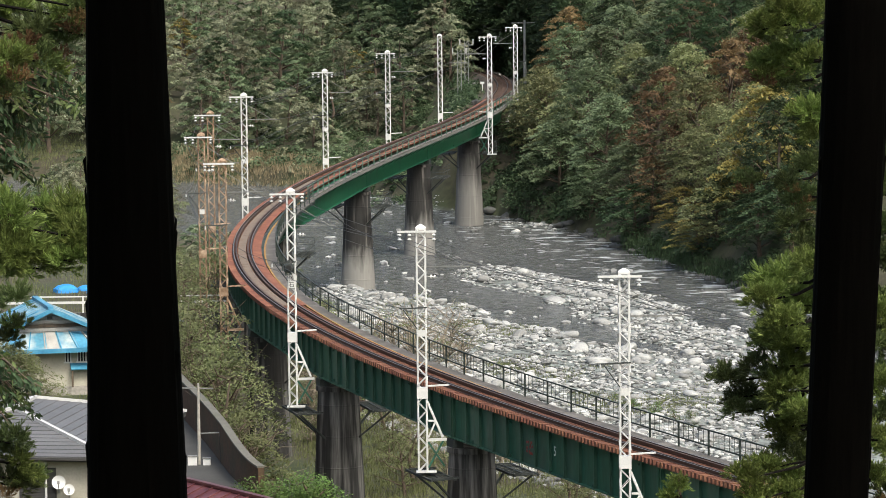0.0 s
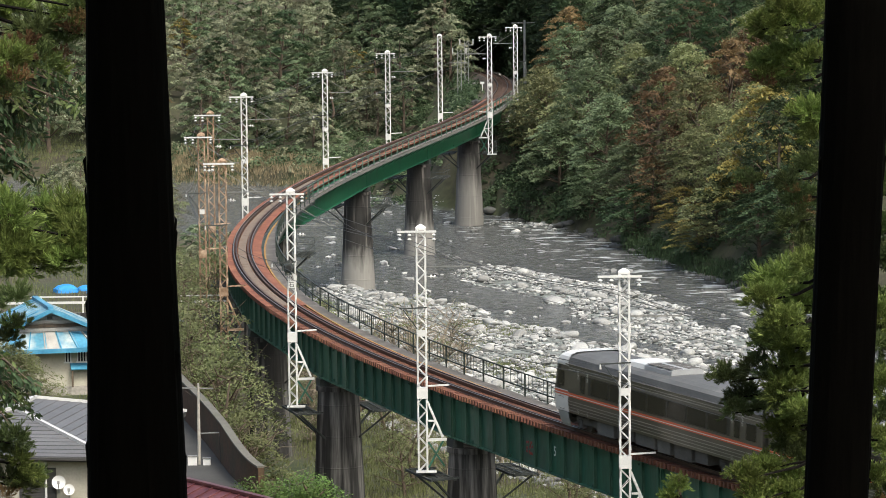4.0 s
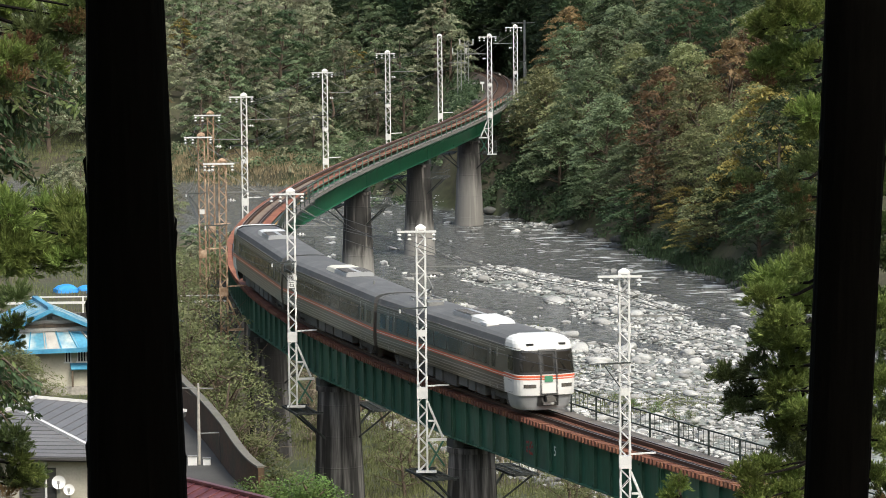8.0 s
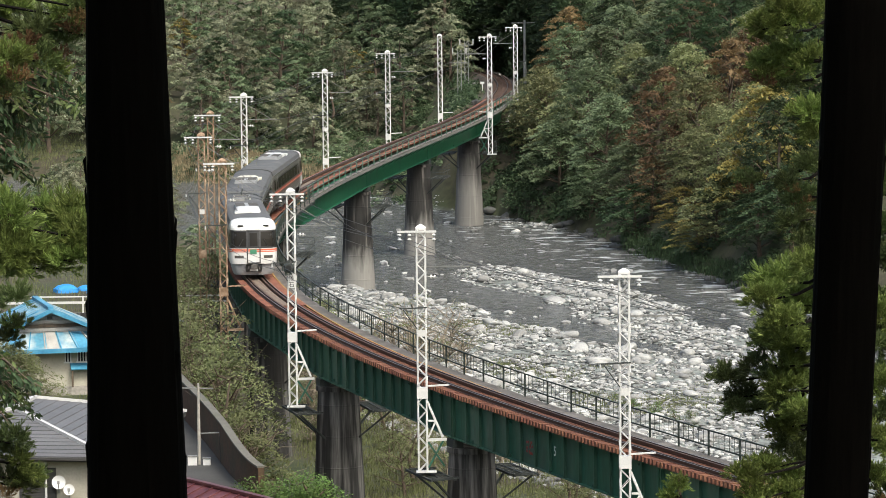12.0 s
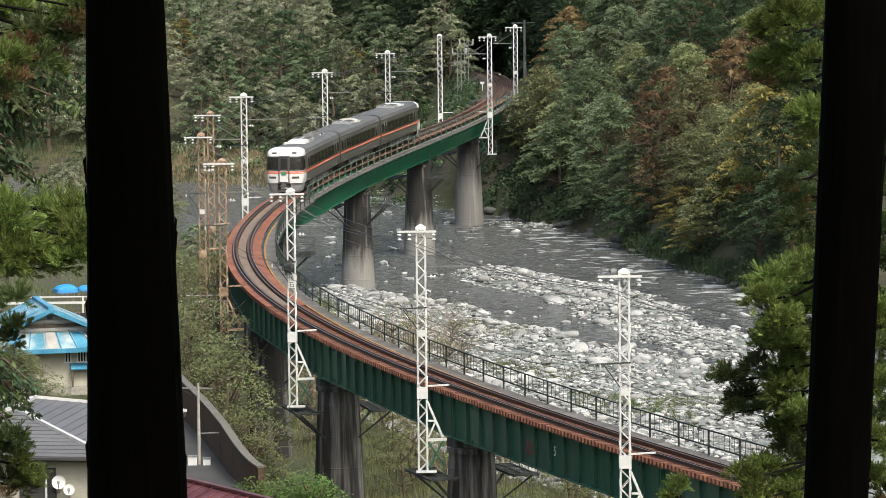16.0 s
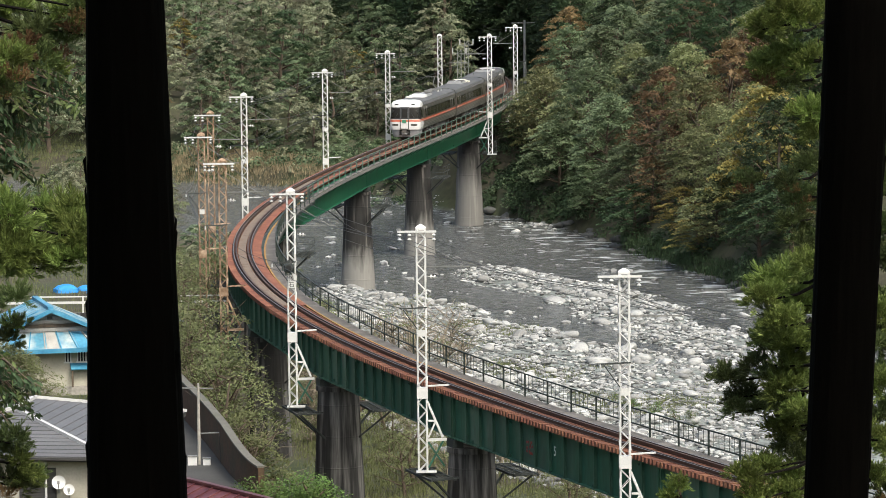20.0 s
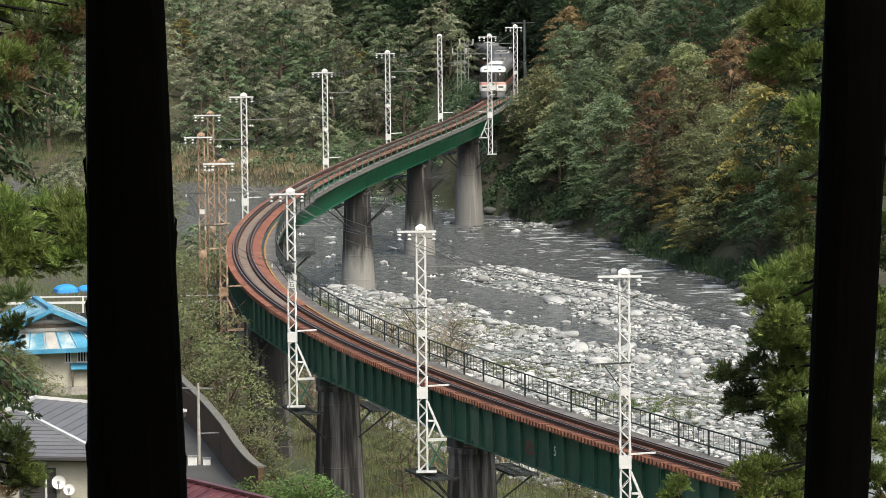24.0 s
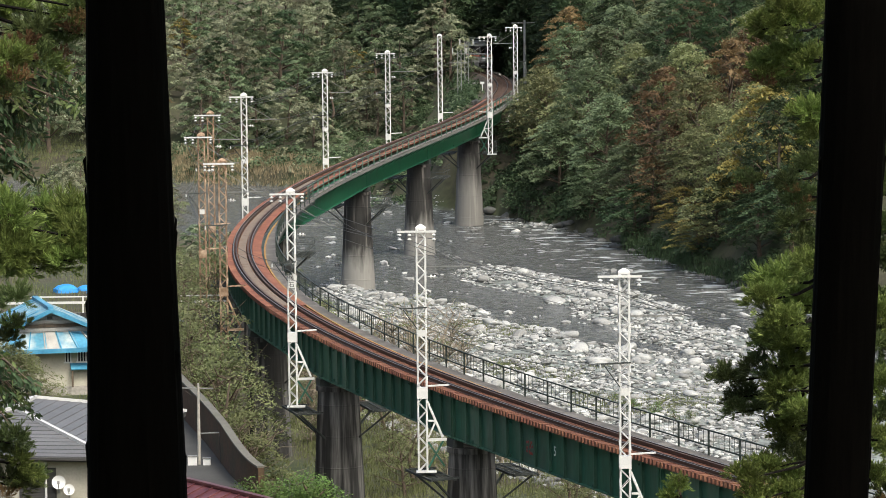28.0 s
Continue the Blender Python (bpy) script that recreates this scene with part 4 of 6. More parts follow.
def train_car(kind, seed):
    """kind: 'cab' with a nose towards +x, or 'middle'."""
    g = random.Random(seed)
    cab = kind == "cab"
    label = "stainless steel train car with white cab end and orange stripe" if cab else "stainless steel middle train car with orange stripe"
    c = thing("train_car", pose(0, 0, 0), label, "train car", "train cars")
    back, front = -10.4, (8.75 if cab else 10.4)
    body = part("body", Shape().loft(body_rings(back, front)), STAIN, c, "ribbed stainless steel body")
    part("roof", Shape().loft(roof_rings(back + 0.02, 9.1 if cab else front - 0.02)), ROOFGREY, c, "grey curved roof", smooth=False)
    for side in (-1, 1):
        for z in (1.02, 1.16, 1.30, 1.44, 2.86, 2.97):
            part("bead", side_panel(back + 0.05, front, z - 0.016, z + 0.016, side, 0.014, 0.014), BEADM, body)
        part("gutter", side_panel(back + 0.02, front + (0.3 if cab else 0), 3.07, 3.115, side, 0.03, 0.05), STAIN, body)
        for z0, z1 in ((1.645, 1.70), (1.735, 1.825)):
            part("stripe", side_panel(back + 0.01, front + (0.9 if cab else 0), z0, z1, side, 0.010, 0.008), ORANGE, c, "orange-red stripe")
        part("stripe_ground", side_panel(back + 0.01, front + (0.9 if cab else 0), 1.70, 1.735, side, 0.008, 0.006), CARWHITE, c)
        doors = (-8.1, 7.2) if cab else (-8.1, 8.1)
        part("window_band", side_panel(doors[0] + 0.6, doors[1] - 0.6, 1.93, 2.74, side, 0.006, 0.006), BLACKP, c)
        x = doors[0] + 0.85
        n = 7
        wide = (doors[1] - 0.85 - x) / n
        for k in range(n):
            part("window", side_panel(x + k * wide + 0.07, x + (k + 1) * wide - 0.07, 1.98, 2.70, side, 0.012, 0.006), CARGLASS, c)
        for d in doors:
            door = part("door", side_panel(d - 0.47, d + 0.47, LOW + 0.12, 2.9, side, 0.010, 0.02), STAIN, c, "sliding door of plain steel")
            part("window", side_panel(d - 0.26, d + 0.26, 1.95, 2.72, side, 0.016, 0.006), CARGLASS, door)
            part("stripe", side_panel(d - 0.47, d + 0.47, 1.735, 1.825, side, 0.014, 0.003), ORANGE, door)
            part("stripe", side_panel(d - 0.47, d + 0.47, 1.645, 1.70, side, 0.014, 0.003), ORANGE, door)
            for e in (-0.49, 0.49):
                part("door_edge", side_panel(d + e - 0.02, d + e + 0.02, LOW + 0.1, 2.92, side, 0.018, 0.02), CARWHITE, door)
        part("end_window", side_panel(back + 0.55, back + 1.45, 1.98, 2.70, side, 0.010, 0.006), CARGLASS, c)
    # roof gear
    ax = 1.9 if cab else 0.6
    ac = part("air_conditioner", Shape().loft([[(x, y, z) for y, z in ((-0.78, 3.5), (-0.74, 3.76), (-0.6, 3.84), (0.6, 3.84), (0.74, 3.76), (0.78, 3.5))] for x in (ax - 2.4, ax + 0.3)]), SKIRT, c, "roof air conditioner with grilles")
    for y in (-0.42, 0.42):
        for k in range(3):
            part("grille", Shape().box(ax - 2.25 + k * 0.82, y - 0.3, 3.835, ax - 1.55 + k * 0.82, y + 0.3, 3.85), UNDER, ac)
    cowl = Shape().loft([[(x, y * k, 3.55 + (z - 3.55) * k2) for y, z in ((-0.80, 3.55), (-0.72, 3.78), (-0.5, 3.86), (0.5, 3.86), (0.72, 3.78), (0.80, 3.55))] for x, k, k2 in ((ax + 0.3, 1, 1), (ax + 1.7, 1, 0.97), (ax + 2.3, 0.94, 0.75), (ax + 2.55, 0.85, 0.25))])
    part("cowl", cowl, CARWHITE if cab else CREAM, ac, "white cowl" if cab else "cream cowl")
    part("small_cowl", Shape().box(ax + 2.0, -0.9, 3.5, ax + 2.9, -0.3, 3.7) if cab else Shape().box(ax + 1.2, -0.95, 3.5, ax + 2.2, -0.45, 3.7), CARWHITE if cab else CREAM, ac)
    part("end_frame", Shape().loft([[(x, y * 1.012, z + 0.015) for _, y, z in roof_rings(0, 1)[0]] for x in (back + 0.02, back + 0.3)]), ROOFGREY, c)
    part("aerial", Shape().tube([(-6.0, 0.3, 3.6), (-6.0, 0.3, 3.82)], 0.05, 6), STEEL, c)
    # gangway
    part("gangway", Shape().box(back - 0.42, -0.6, 1.0, back, 0.6, 3.05), UNDER, c, "black gangway bellows")
    # underfloor boxes
    x = -5.0
    while x < 4.6:
        w = g.uniform(0.9, 2.1)
        part("equipment_box", Shape().box(x, -1.25, g.uniform(0.25, 0.42), x + w, 1.25, LOW + 0.02), UNDER if g.random() < 0.6 else BOXGREY, c)
        x += w + g.uniform(0.15, 0.5)
    for bx in (-7.2, 7.2):
        bogie(c, bx)
    if not cab:
        part("gangway", Shape().box(front, -0.6, 1.0, front + 0.42, 0.6, 3.05), UNDER, c, "black gangway bellows")
        return c
    # nose
    lower = part("cab_front", band(0.92, 1.60, 8.7, 0.012), CARWHITE, c, "white lower cab front")
    lower.data.materials[0] = CARWHITE
    part("front_stripe", band(1.66, 1.72, 8.7, 0.016, 1), ORANGE, c)
    part("front_stripe", band(1.76, 1.86, 8.7, 0.016, 1), ORANGE, c)
    part("stripe_ground", band(1.60, 1.90, 8.7, 0.011, 2), CARWHITE, c)
    part("front_band", band(1.90, 3.02, 9.55, 0.008, 4), BLACKP, c, "black window surround")
    part("cab_side", band(1.90, 3.06, 8.7, 0.0, 4), STAIN, c)
    cap = []
    for z, k, dx in ((3.02, 1.0, 0.0), (3.15, 1.0, 0.03), (3.30, 0.985, 0.12), (3.43, 0.95, 0.28), (3.54, 0.87, 0.5), (3.62, 0.72, 0.8), (3.66, 0.5, 1.15)):
        cap.append(outline(z, 8.75, 0.015, half_wide(3.02) * k, lambda q, d=dx: nose_x(3.02) - d))
    roofcap = Shape().loft(cap, closed=False)
    roofcap.f.append(tuple(range((len(cap) - 1) * len(cap[0]), len(cap) * len(cap[0]))))
    part("roof_cap", roofcap, CARWHITE, c, "white domed roof over the cab")

    def front(y, z, grow):
        w = half_wide(z)
        a = abs(y) / w
        a = 1 - (1 - min(a, 1)) ** (1 / 1.25)
        return nose_x(z) + grow - 0.30 * a * a - 0.36 * a ** 9

    def face(y0, y1, z0, z1, grow, deep=0.015, n=6):
        rings = []
        for k in range(n + 1):
            y = y0 + (y1 - y0) * k / n
            rings.append([(front(y, z0, grow), y, z0), (front(y, (z0 + z1) / 2, grow), y, (z0 + z1) / 2), (front(y, z1, grow), y, z1), (front(y, z1, grow) - deep, y, z1), (front(y, z0, grow) - deep, y, z0)])
        return Shape().loft(rings)

    for k in (-1, 1):
        part("windscreen", face(k * 0.46, k * 1.30, 2.02, 2.93, 0.02), CARGLASS, c, "curved dark windscreen")
        lampm = part("headlamp", face(k * 0.62, k * 1.18, 1.28, 1.45, 0.026, 0.03), BLACKP, c)
        part("lens", face(k * 0.66, k * 0.88, 1.30, 1.43, 0.034, 0.01), LENS, lampm)
        part("lens", face(k * 0.94, k * 1.14, 1.30, 1.43, 0.034, 0.01), LENS, lampm)
        part("marker_lamp", Shape().box(nose_x(3.02) - 0.42, k * 0.78 - 0.17, 3.24, nose_x(3.02) - 0.1, k * 0.78 + 0.17, 3.34), BLACKP, c)
        part("wiper", Shape().bar((front(k * 0.9, 2.0, 0.05), k * 0.9, 2.02), (front(k * 0.6, 2.5, 0.05), k * 0.62, 2.5), 0.025), BLACKP, c)
        hatch = part("side_hatch", side_panel(9.2, 9.75, 1.0, 1.58, k, 0.016, 0.004), BLACKP, c)
        part("panel", side_panel(9.225, 9.725, 1.02, 1.56, k, 0.020, 0.004), CARWHITE, hatch)
        cw = part("cab_window", side_panel(9.2, 9.85, 2.05, 2.75, k, 0.02, 0.006), CARGLASS, c)
    fdoor = part("gangway_door", face(-0.33, 0.33, 1.02, 2.98, 0.03), CARWHITE, c, "central front door")
    part("black_panel", face(-0.33, 0.33, 1.92, 2.98, 0.036), BLACKP, fdoor)
    part("window", face(-0.24, 0.24, 2.05, 2.85, 0.042), CARGLASS, fdoor)
    part("sign_panel", face(-0.22, 0.18, 1.56, 1.84, 0.05), DECAL, fdoor, "green train name panel")
    for k in (-0.39, 0.39):
        part("door_frame", face(k - 0.035, k + 0.035, 1.0, 3.02, 0.07, 0.08, 2), FRAMEG, fdoor)
    part("door_frame", face(-0.43, 0.43, 2.98, 3.06, 0.09, 0.10, 4), FRAMEG, fdoor)
    part("sill", face(-0.43, 0.43, 0.96, 1.02, 0.09, 0.10, 4), FRAMEG, fdoor)
    # skirt and coupler
    sk = []
    for z, d, w in ((0.90, 0.02, 1.38), (0.62, 0.08, 1.34), (0.34, 0.16, 1.26), (0.20, 0.22, 1.18)):
        sk.append(outline(z, 8.9, 0, w, lambda q, dd=d: 10.62 - dd))
    skirt = part("skirt", Shape().loft(sk, closed=False), SKIRT, c, "grey snow skirt")
    # a black box stands in for the shade inside the opening
    part("coupler_opening", Shape().box(10.2, -0.5, 0.42, 10.625, 0.5, 0.88), BLACKP, skirt)
    cp = part("coupler", Shape().box(10.3, -0.13, 0.62, 10.95, 0.13, 0.92).box(10.8, -0.2, 0.64, 11.0, 0.2, 0.9), UNDER, c)
    part("hose", Shape().tube([(10.6, 0.3, 0.8), (10.8, 0.32, 0.6), (10.7, 0.3, 0.45)], 0.035, 6).tube([(10.6, -0.3, 0.8), (10.8, -0.32, 0.6), (10.7, -0.3, 0.45)], 0.035, 6), UNDER, cp)
    part("coupler_plate", Shape().box(10.63, -0.26, 0.46, 10.66, 0.26, 0.60), CARWHITE, skirt)
    for k in (-1, 1):
        # black panel in place of the shade within the step
        part("step_recess", side_panel(9.25, 9.7, 0.5, 0.75, k, -0.1, 0.05), BLACKP, skirt)
    return c


def pantograph(c, x):
    p = part("pantograph", Shape().box(x - 1.0, -0.55, 3.72, x + 1.0, -0.47, 3.80).box(x - 1.0, 0.47, 3.72, x + 1.0, 0.55, 3.80).box(x - 1.0, -0.5, 3.72, x - 0.9, 0.5, 3.80).box(x + 0.9, -0.5, 3.72, x + 1.0, 0.5, 3.80), STEEL, c, "raised single-arm pantograph")
    for sx in (-0.9, 0.9):
        for sy in (-0.5, 0.5):
            part("insulator", Shape().tube([(x + sx, sy, 3.5), (x + sx, sy, 3.72)], [0.09, 0.06], 8), INSUL, p)
    part("arm", Shape().bar((x - 0.8, 0, 3.8), (x + 0.85, 0, 4.35), 0.07), STEEL, p)
    part("arm", Shape().bar((x + 0.85, 0, 4.35), (x - 0.2, 0, 4.98), 0.05), STEEL, p)
    part("contact_strip", Shape().bar((x - 0.35, -0.8, 4.99), (x - 0.35, 0.8, 4.99), 0.05).bar((x - 0.05, -0.8, 4.99), (x - 0.05, 0.8, 4.99), 0.05), STEEL, p)
    part("roof_box", Shape().box(x + 1.4, -0.7, 3.5, x + 2.2, 0.1, 3.78), STEEL, p)


rear_car, mid_car, lead_car = train_car("cab", 1), train_car("middle", 2), train_car("cab", 3)
for car in (rear_car, mid_car, lead_car):
    car.scale = (0.98, 0.96, 0.945)
pantograph(rear_car, -6.6)
# ---- trees and shrubs ----
def leaf_quad(sh, p, u, w, s, fold=0.35):
    """One pointed leaf of two triangles, a little folded."""
    n = u.cross(w)
    sh.add([p - u * s * 0.5, p + w * s * 0.25 + n * s * 0.06, p + u * s * 0.5, p - w * s * 0.25 + n * s * 0.06], [(0, 1, 2), (0, 2, 3)])


def any_dir(g):
    return Vector((g.gauss(0, 1), g.gauss(0, 1), g.gauss(0, 1))).normalized()


def leaf_tri(sh, p, u, w, s):
    """A small leaf spray of one triangle."""
    n = len(sh.v)
    sh.v += [p - u * (s * 0.5) - w * (s * 0.24), p - u * (s * 0.3) + w * (s * 0.4), p + u * (s * 0.62)]
    sh.f.append((n, n + 1, n + 2))


def broadleaf(seed, tall, wide, leaves, size, lean=0.0, bare=0.0, twigs=0, pad=(0.17, 0.32), start=0.26):
    """Meshes of trunk with limbs, and of a crown in layered pads of leaves with gaps between, for a broadleaf tree."""
    g = random.Random(seed)
    wood, crown = Shape(), Shape()
    top = Vector((lean * tall + g.uniform(-0.6, 0.6), g.uniform(-0.6, 0.6), tall * 0.82))
    mid = Vector((lean * tall * 0.4 + g.uniform(-0.4, 0.4), g.uniform(-0.4, 0.4), tall * 0.4))
    r = 0.018 * tall + 0.05
    wood.tube([(0, 0, -1.0), (0, 0, 0.4), mid, mid.lerp(top, 0.6), top], [r * 1.5, r * 1.15, r * 0.8, r * 0.45, r * 0.12], 5)
    clumps = []
    n = max(16, int(leaves / 95))
    for k in range(n):
        z = start + (1 - start) * (k + g.random()) / n
        reach = wide * (0.35 + 0.75 * math.sin(math.pi * min(1, (z - start + 0.14) * 0.8 / (1 - start) + 0.1)) ** 0.7) * (1 - 0.62 * g.random() ** 2.2) * (1.02 - 0.35 * z)
        a = k * 2.39996 + g.uniform(-0.5, 0.5)
        base = mid.lerp(top, max(0, (z - 0.35) / 0.6)) if z > 0.35 else Vector((0, 0, z * tall)).lerp(mid, 0.6)
        c = Vector((base.x + math.cos(a) * reach, base.y + math.sin(a) * reach, tall * z * (1.0 - 0.06 * g.random())))
        clumps.append((c, a))
        if k % 4 == 0:
            j = Vector((base.x, base.y, max(tall * 0.18, c.z - reach * 0.65)))
            wood.tube([j, j.lerp(c, 0.55) + any_dir(g) * 0.2, c], [r * 0.42, r * 0.25, 0.025], 3)
    for k in range(twigs):
        a = g.uniform(0, 6.283)
        j = Vector((0, 0, 0)).lerp(top, g.uniform(0.05, 0.8))
        e = j + Vector((math.cos(a), math.sin(a), g.uniform(0.2, 1.1))) * wide * g.uniform(0.4, 1.0)
        bend = j.lerp(e, 0.5) + any_dir(g) * 0.15 * wide
        wood.tube([j, bend, e], [0.03, 0.019, 0.008], 3)
    for c, a in clumps:
        if g.random() < bare:
            continue
        cr = wide * g.uniform(*pad)
        ca, sa = math.cos(a), math.sin(a)
        m = int(leaves / n * g.uniform(0.7, 1.3))
        for k in range(m):
            d = any_dir(g)
            q = g.random() ** 0.4
            flat_r = (d.x * d.x + d.y * d.y) * q * q
            along, across = d.x * q * 1.35, d.y * q * 0.95
            p = c + Vector((along * ca - across * sa, along * sa + across * ca, (abs(d.z) * q * 0.42 - 0.3 * flat_r - 0.18 * along)) ) * cr
            up = (Vector((d.x * 0.7, d.y * 0.7, abs(d.z) + 0.6)).normalized() + any_dir(g) * 0.55).normalized()
            u = up.cross(any_dir(g)).normalized()
            leaf_tri(crown, p, u, up.cross(u), size * g.uniform(0.65, 1.35))
    return wood, crown


def conifer(seed, tall, wide, tiers, size, start=0.15):
    """Meshes of trunk and drooping boughs for a cedar."""
    g = random.Random(seed)
    wood, crown = Shape(), Shape()
    r = 0.012 * tall + 0.05
    wood.tube([(0, 0, -1), (0, 0, tall * 0.5), (0, 0, tall * 0.98)], [r * 1.2, r * 0.7, 0.03], 5)
    for k in range(tiers):
        z = tall * (start + (1 - start) * (k + g.random()) / tiers)
        reach = wide * (1 - (z / tall - start) / (1.02 - start)) ** 0.75 * g.uniform(0.6, 1.15) + 0.15
        a = g.uniform(0, 6.283)
        d = Vector((math.cos(a), math.sin(a), 0))
        tip = Vector((0, 0, z)) + d * reach + Vector((0, 0, reach * g.uniform(-0.35, 0.15)))
        base = Vector((0, 0, z))
        if k % 2 == 0:
            wood.tube([base, base.lerp(tip, 0.6) + Vector((0, 0, -0.05 * reach)), tip], [0.05, 0.03, 0.012], 3)
        for j in range(int(6 + 13 * reach / wide)):
            q = g.uniform(0.25, 1.05)
            p = base.lerp(tip, q) + any_dir(g) * 0.2 * reach
            for n in range(3):
                u = (d * 0.6 + any_dir(g) * 0.8 + Vector((0, 0, 0.15))).normalized()
                leaf_tri(crown, p + any_dir(g) * size * 0.6, u, u.cross(any_dir(g)).normalized() * 0.7, size * g.uniform(0.7, 1.4))
    return wood, crown


TREES = {}


def kind_of_tree(key, maker, colour, label, name="tree", bark=None):
    wood, crown = maker
    a, b = wood.mesh(name + "_trunk", True), crown.mesh(name + "_crown")
    a.materials.append(bark or BARK)
    b.materials.append(LEAVES[colour])
    TREES.setdefault(key, []).append((a, b, label, name))


for k in range(3):
    kind_of_tree("green", broadleaf(100 + k, 9.5 + k, 3.3, 2500, 0.32), "green", "leafy green broadleaf tree on the wooded hillside")
    kind_of_tree("olive", broadleaf(110 + k, 8.0 + k, 3.5, 2500, 0.31), "olive", "olive-green broadleaf tree thinning in autumn")
for k in range(2):
    kind_of_tree("deep", broadleaf(120 + k, 11.5 + k, 3.6, 2900, 0.33), "deep", "dark green broadleaf tree on the wooded hillside")
    kind_of_tree("russet", broadleaf(130 + k, 9.0 + k, 2.9, 2300, 0.29, bare=0.12), "russet", "russet-brown autumn tree on the river bank")
    kind_of_tree("yellow", broadleaf(140 + k, 7.5 + k, 3.0, 2300, 0.29, lean=0.1), "yellow", "yellowing autumn tree leaning over the bank")
    kind_of_tree("cedar", conifer(150 + k, 17 + 2 * k, 3.0, 80, 0.5, 0.04), "deep", "tall dark cedar in the wood", "cedar_tree")
for k in range(3):
    kind_of_tree("wide_green", broadleaf(200 + k, 12.5 + k, 4.9, 8600, 0.30, lean=0.05), "green", "broad green tree spreading over the river bank")
for k in range(2):
    kind_of_tree("wide_olive", broadleaf(210 + k, 11.5 + k, 4.7, 7200, 0.29, twigs=14), "moss", "broad yellow-green tree spreading over the river bank")
    kind_of_tree("wide_russet", broadleaf(220 + k, 11.0 + k, 4.0, 5200, 0.28, bare=0.1, twigs=16), "russet", "broad russet-brown autumn tree on the river bank")
    kind_of_tree("wide_yellow", broadleaf(230 + k, 10.0 + k, 4.2, 5600, 0.28, bare=0.08, twigs=12), "yellow", "broad yellowing autumn tree on the river bank")
    kind_of_tree("wide_deep", broadleaf(240 + k, 12.5 + k, 4.6, 7000, 0.31), "deep", "broad dark green tree on the river bank")
for k in range(3):
    kind_of_tree("thicket", broadleaf(190 + k, 5.2, 2.7, 2100, 0.125, twigs=14, pad=(0.2, 0.36)), "thicket", "fine-leaved olive shrub with thin branches", "shrub")
    kind_of_tree("leafy", broadleaf(175 + k, 3.4, 1.3, 9000, 0.062, pad=(0.26, 0.44), start=0.08), "greenbush", "fresh green leafy bush beside the lane", "shrub")
    kind_of_tree("bare", broadleaf(180 + k, 4.4, 2.2, 1500, 0.12, bare=0.2, twigs=24), "thicket", "thin-leaved olive shrub with grey twigs", "shrub")
    kind_of_tree("twiggy", broadleaf(185 + k, 4.4, 2.2, 700, 0.11, bare=0.5, twigs=60), "thicket", "half-bare pale grey shrub with thin twigs", "shrub", TWIG)
    kind_of_tree("hedge", broadleaf(195 + k, 4.6, 2.3, 6000, 0.12, twigs=10, pad=(0.22, 0.4), start=0.1), "thicket", "dense olive-green bush before the blue-roofed house", "shrub")
gt = random.Random(3)


def plant(key, x, y, scale=1.0, sink=0.2, high=None):
    a, b, label, name = gt.choice(TREES[key])
    t = thing(name, pose(x, y, height(x, y) - sink, gt.uniform(-3, 3), gt.uniform(-3, 3), gt.uniform(0, 360)) @ Matrix.Diagonal((scale * gt.uniform(0.9, 1.1), scale * gt.uniform(0.9, 1.1), scale * (high or gt.uniform(0.9, 1.1)), 1)), label, "tree" if "tree" in name else "shrub", "wooded banks")
    part("trunk", a, None, t)
    part("crown", b, None, t)


def pick(*weights):
    names = [n for n, w in weights]
    return gt.choices(names, [w for n, w in weights])[0]


def clear(x, y, gap):
    return np.hypot(LINE[:, 0] - x, LINE[:, 1] - y).min() > gap


# wooded hill behind the bend
y = 466.0
while y < 538:
    x = -64.0 + gt.uniform(0, 4)
    while x < 7:
        xx, yy = x + gt.uniform(-1.8, 1.8), y + gt.uniform(-2, 2)
        shore = float(np.interp(xx, SHORE_FAR[:, 0], SHORE_FAR[:, 1]))
        if yy > shore + 5 and clear(xx, yy, 5.0) and xx / yy > -0.118:
            plant(pick(("green", 4), ("olive", 5), ("deep", 1.2), ("russet", 0.35), ("yellow", 0.3)), xx, yy, gt.uniform(0.7, 1.05), 1.2)
        x += gt.uniform(4.6, 6.2)
    y += 5.0
# right bank: trees that lean over the rapids, each with its place and the height of its top
SPOTS, THICKET = [], []
BANK = {
    "wide_green": [(14.6, 404, 5.6), (16.2, 396, 1.3), (11.7, 404, -0.5), (14.3, 392, -4.5), (19.5, 424, 9.7), (23.4, 420, 10.4), (16.3, 418, 7.6), (17.5, 384, -1.5), (9.6, 421, 0.6)],
    "wide_olive": [(10.4, 421, 4.9), (11.0, 414, 4.4), (12.6, 409, 1.8), (23.8, 372, 5.7), (24.9, 362, 3.1), (23.9, 395, 8.4), (22.7, 368, 0.7), (27.4, 352, 5.6), (23.8, 350, -2.1)],
    "wide_russet": [(20.6, 386, 6.1), (21.1, 376, 2.4), (19.2, 374, -1.7), (13.2, 432, 10.4), (26.5, 374, 9.2), (29.1, 380, 11.0)],
    "wide_yellow": [(21.3, 362, -3.3), (27.7, 350, 7.4), (22.3, 354, -5.4), (26.7, 350, 2.5)],
    "wide_deep": [(25.1, 410, 11.3), (28.4, 400, 11.5), (17.8, 374, -5.1), (28.3, 340, 4.8), (28.8, 334, -0.5), (25.3, 350, -1.1), (18.6, 432, 11.6), (26.5, 338, -2.7)],
}
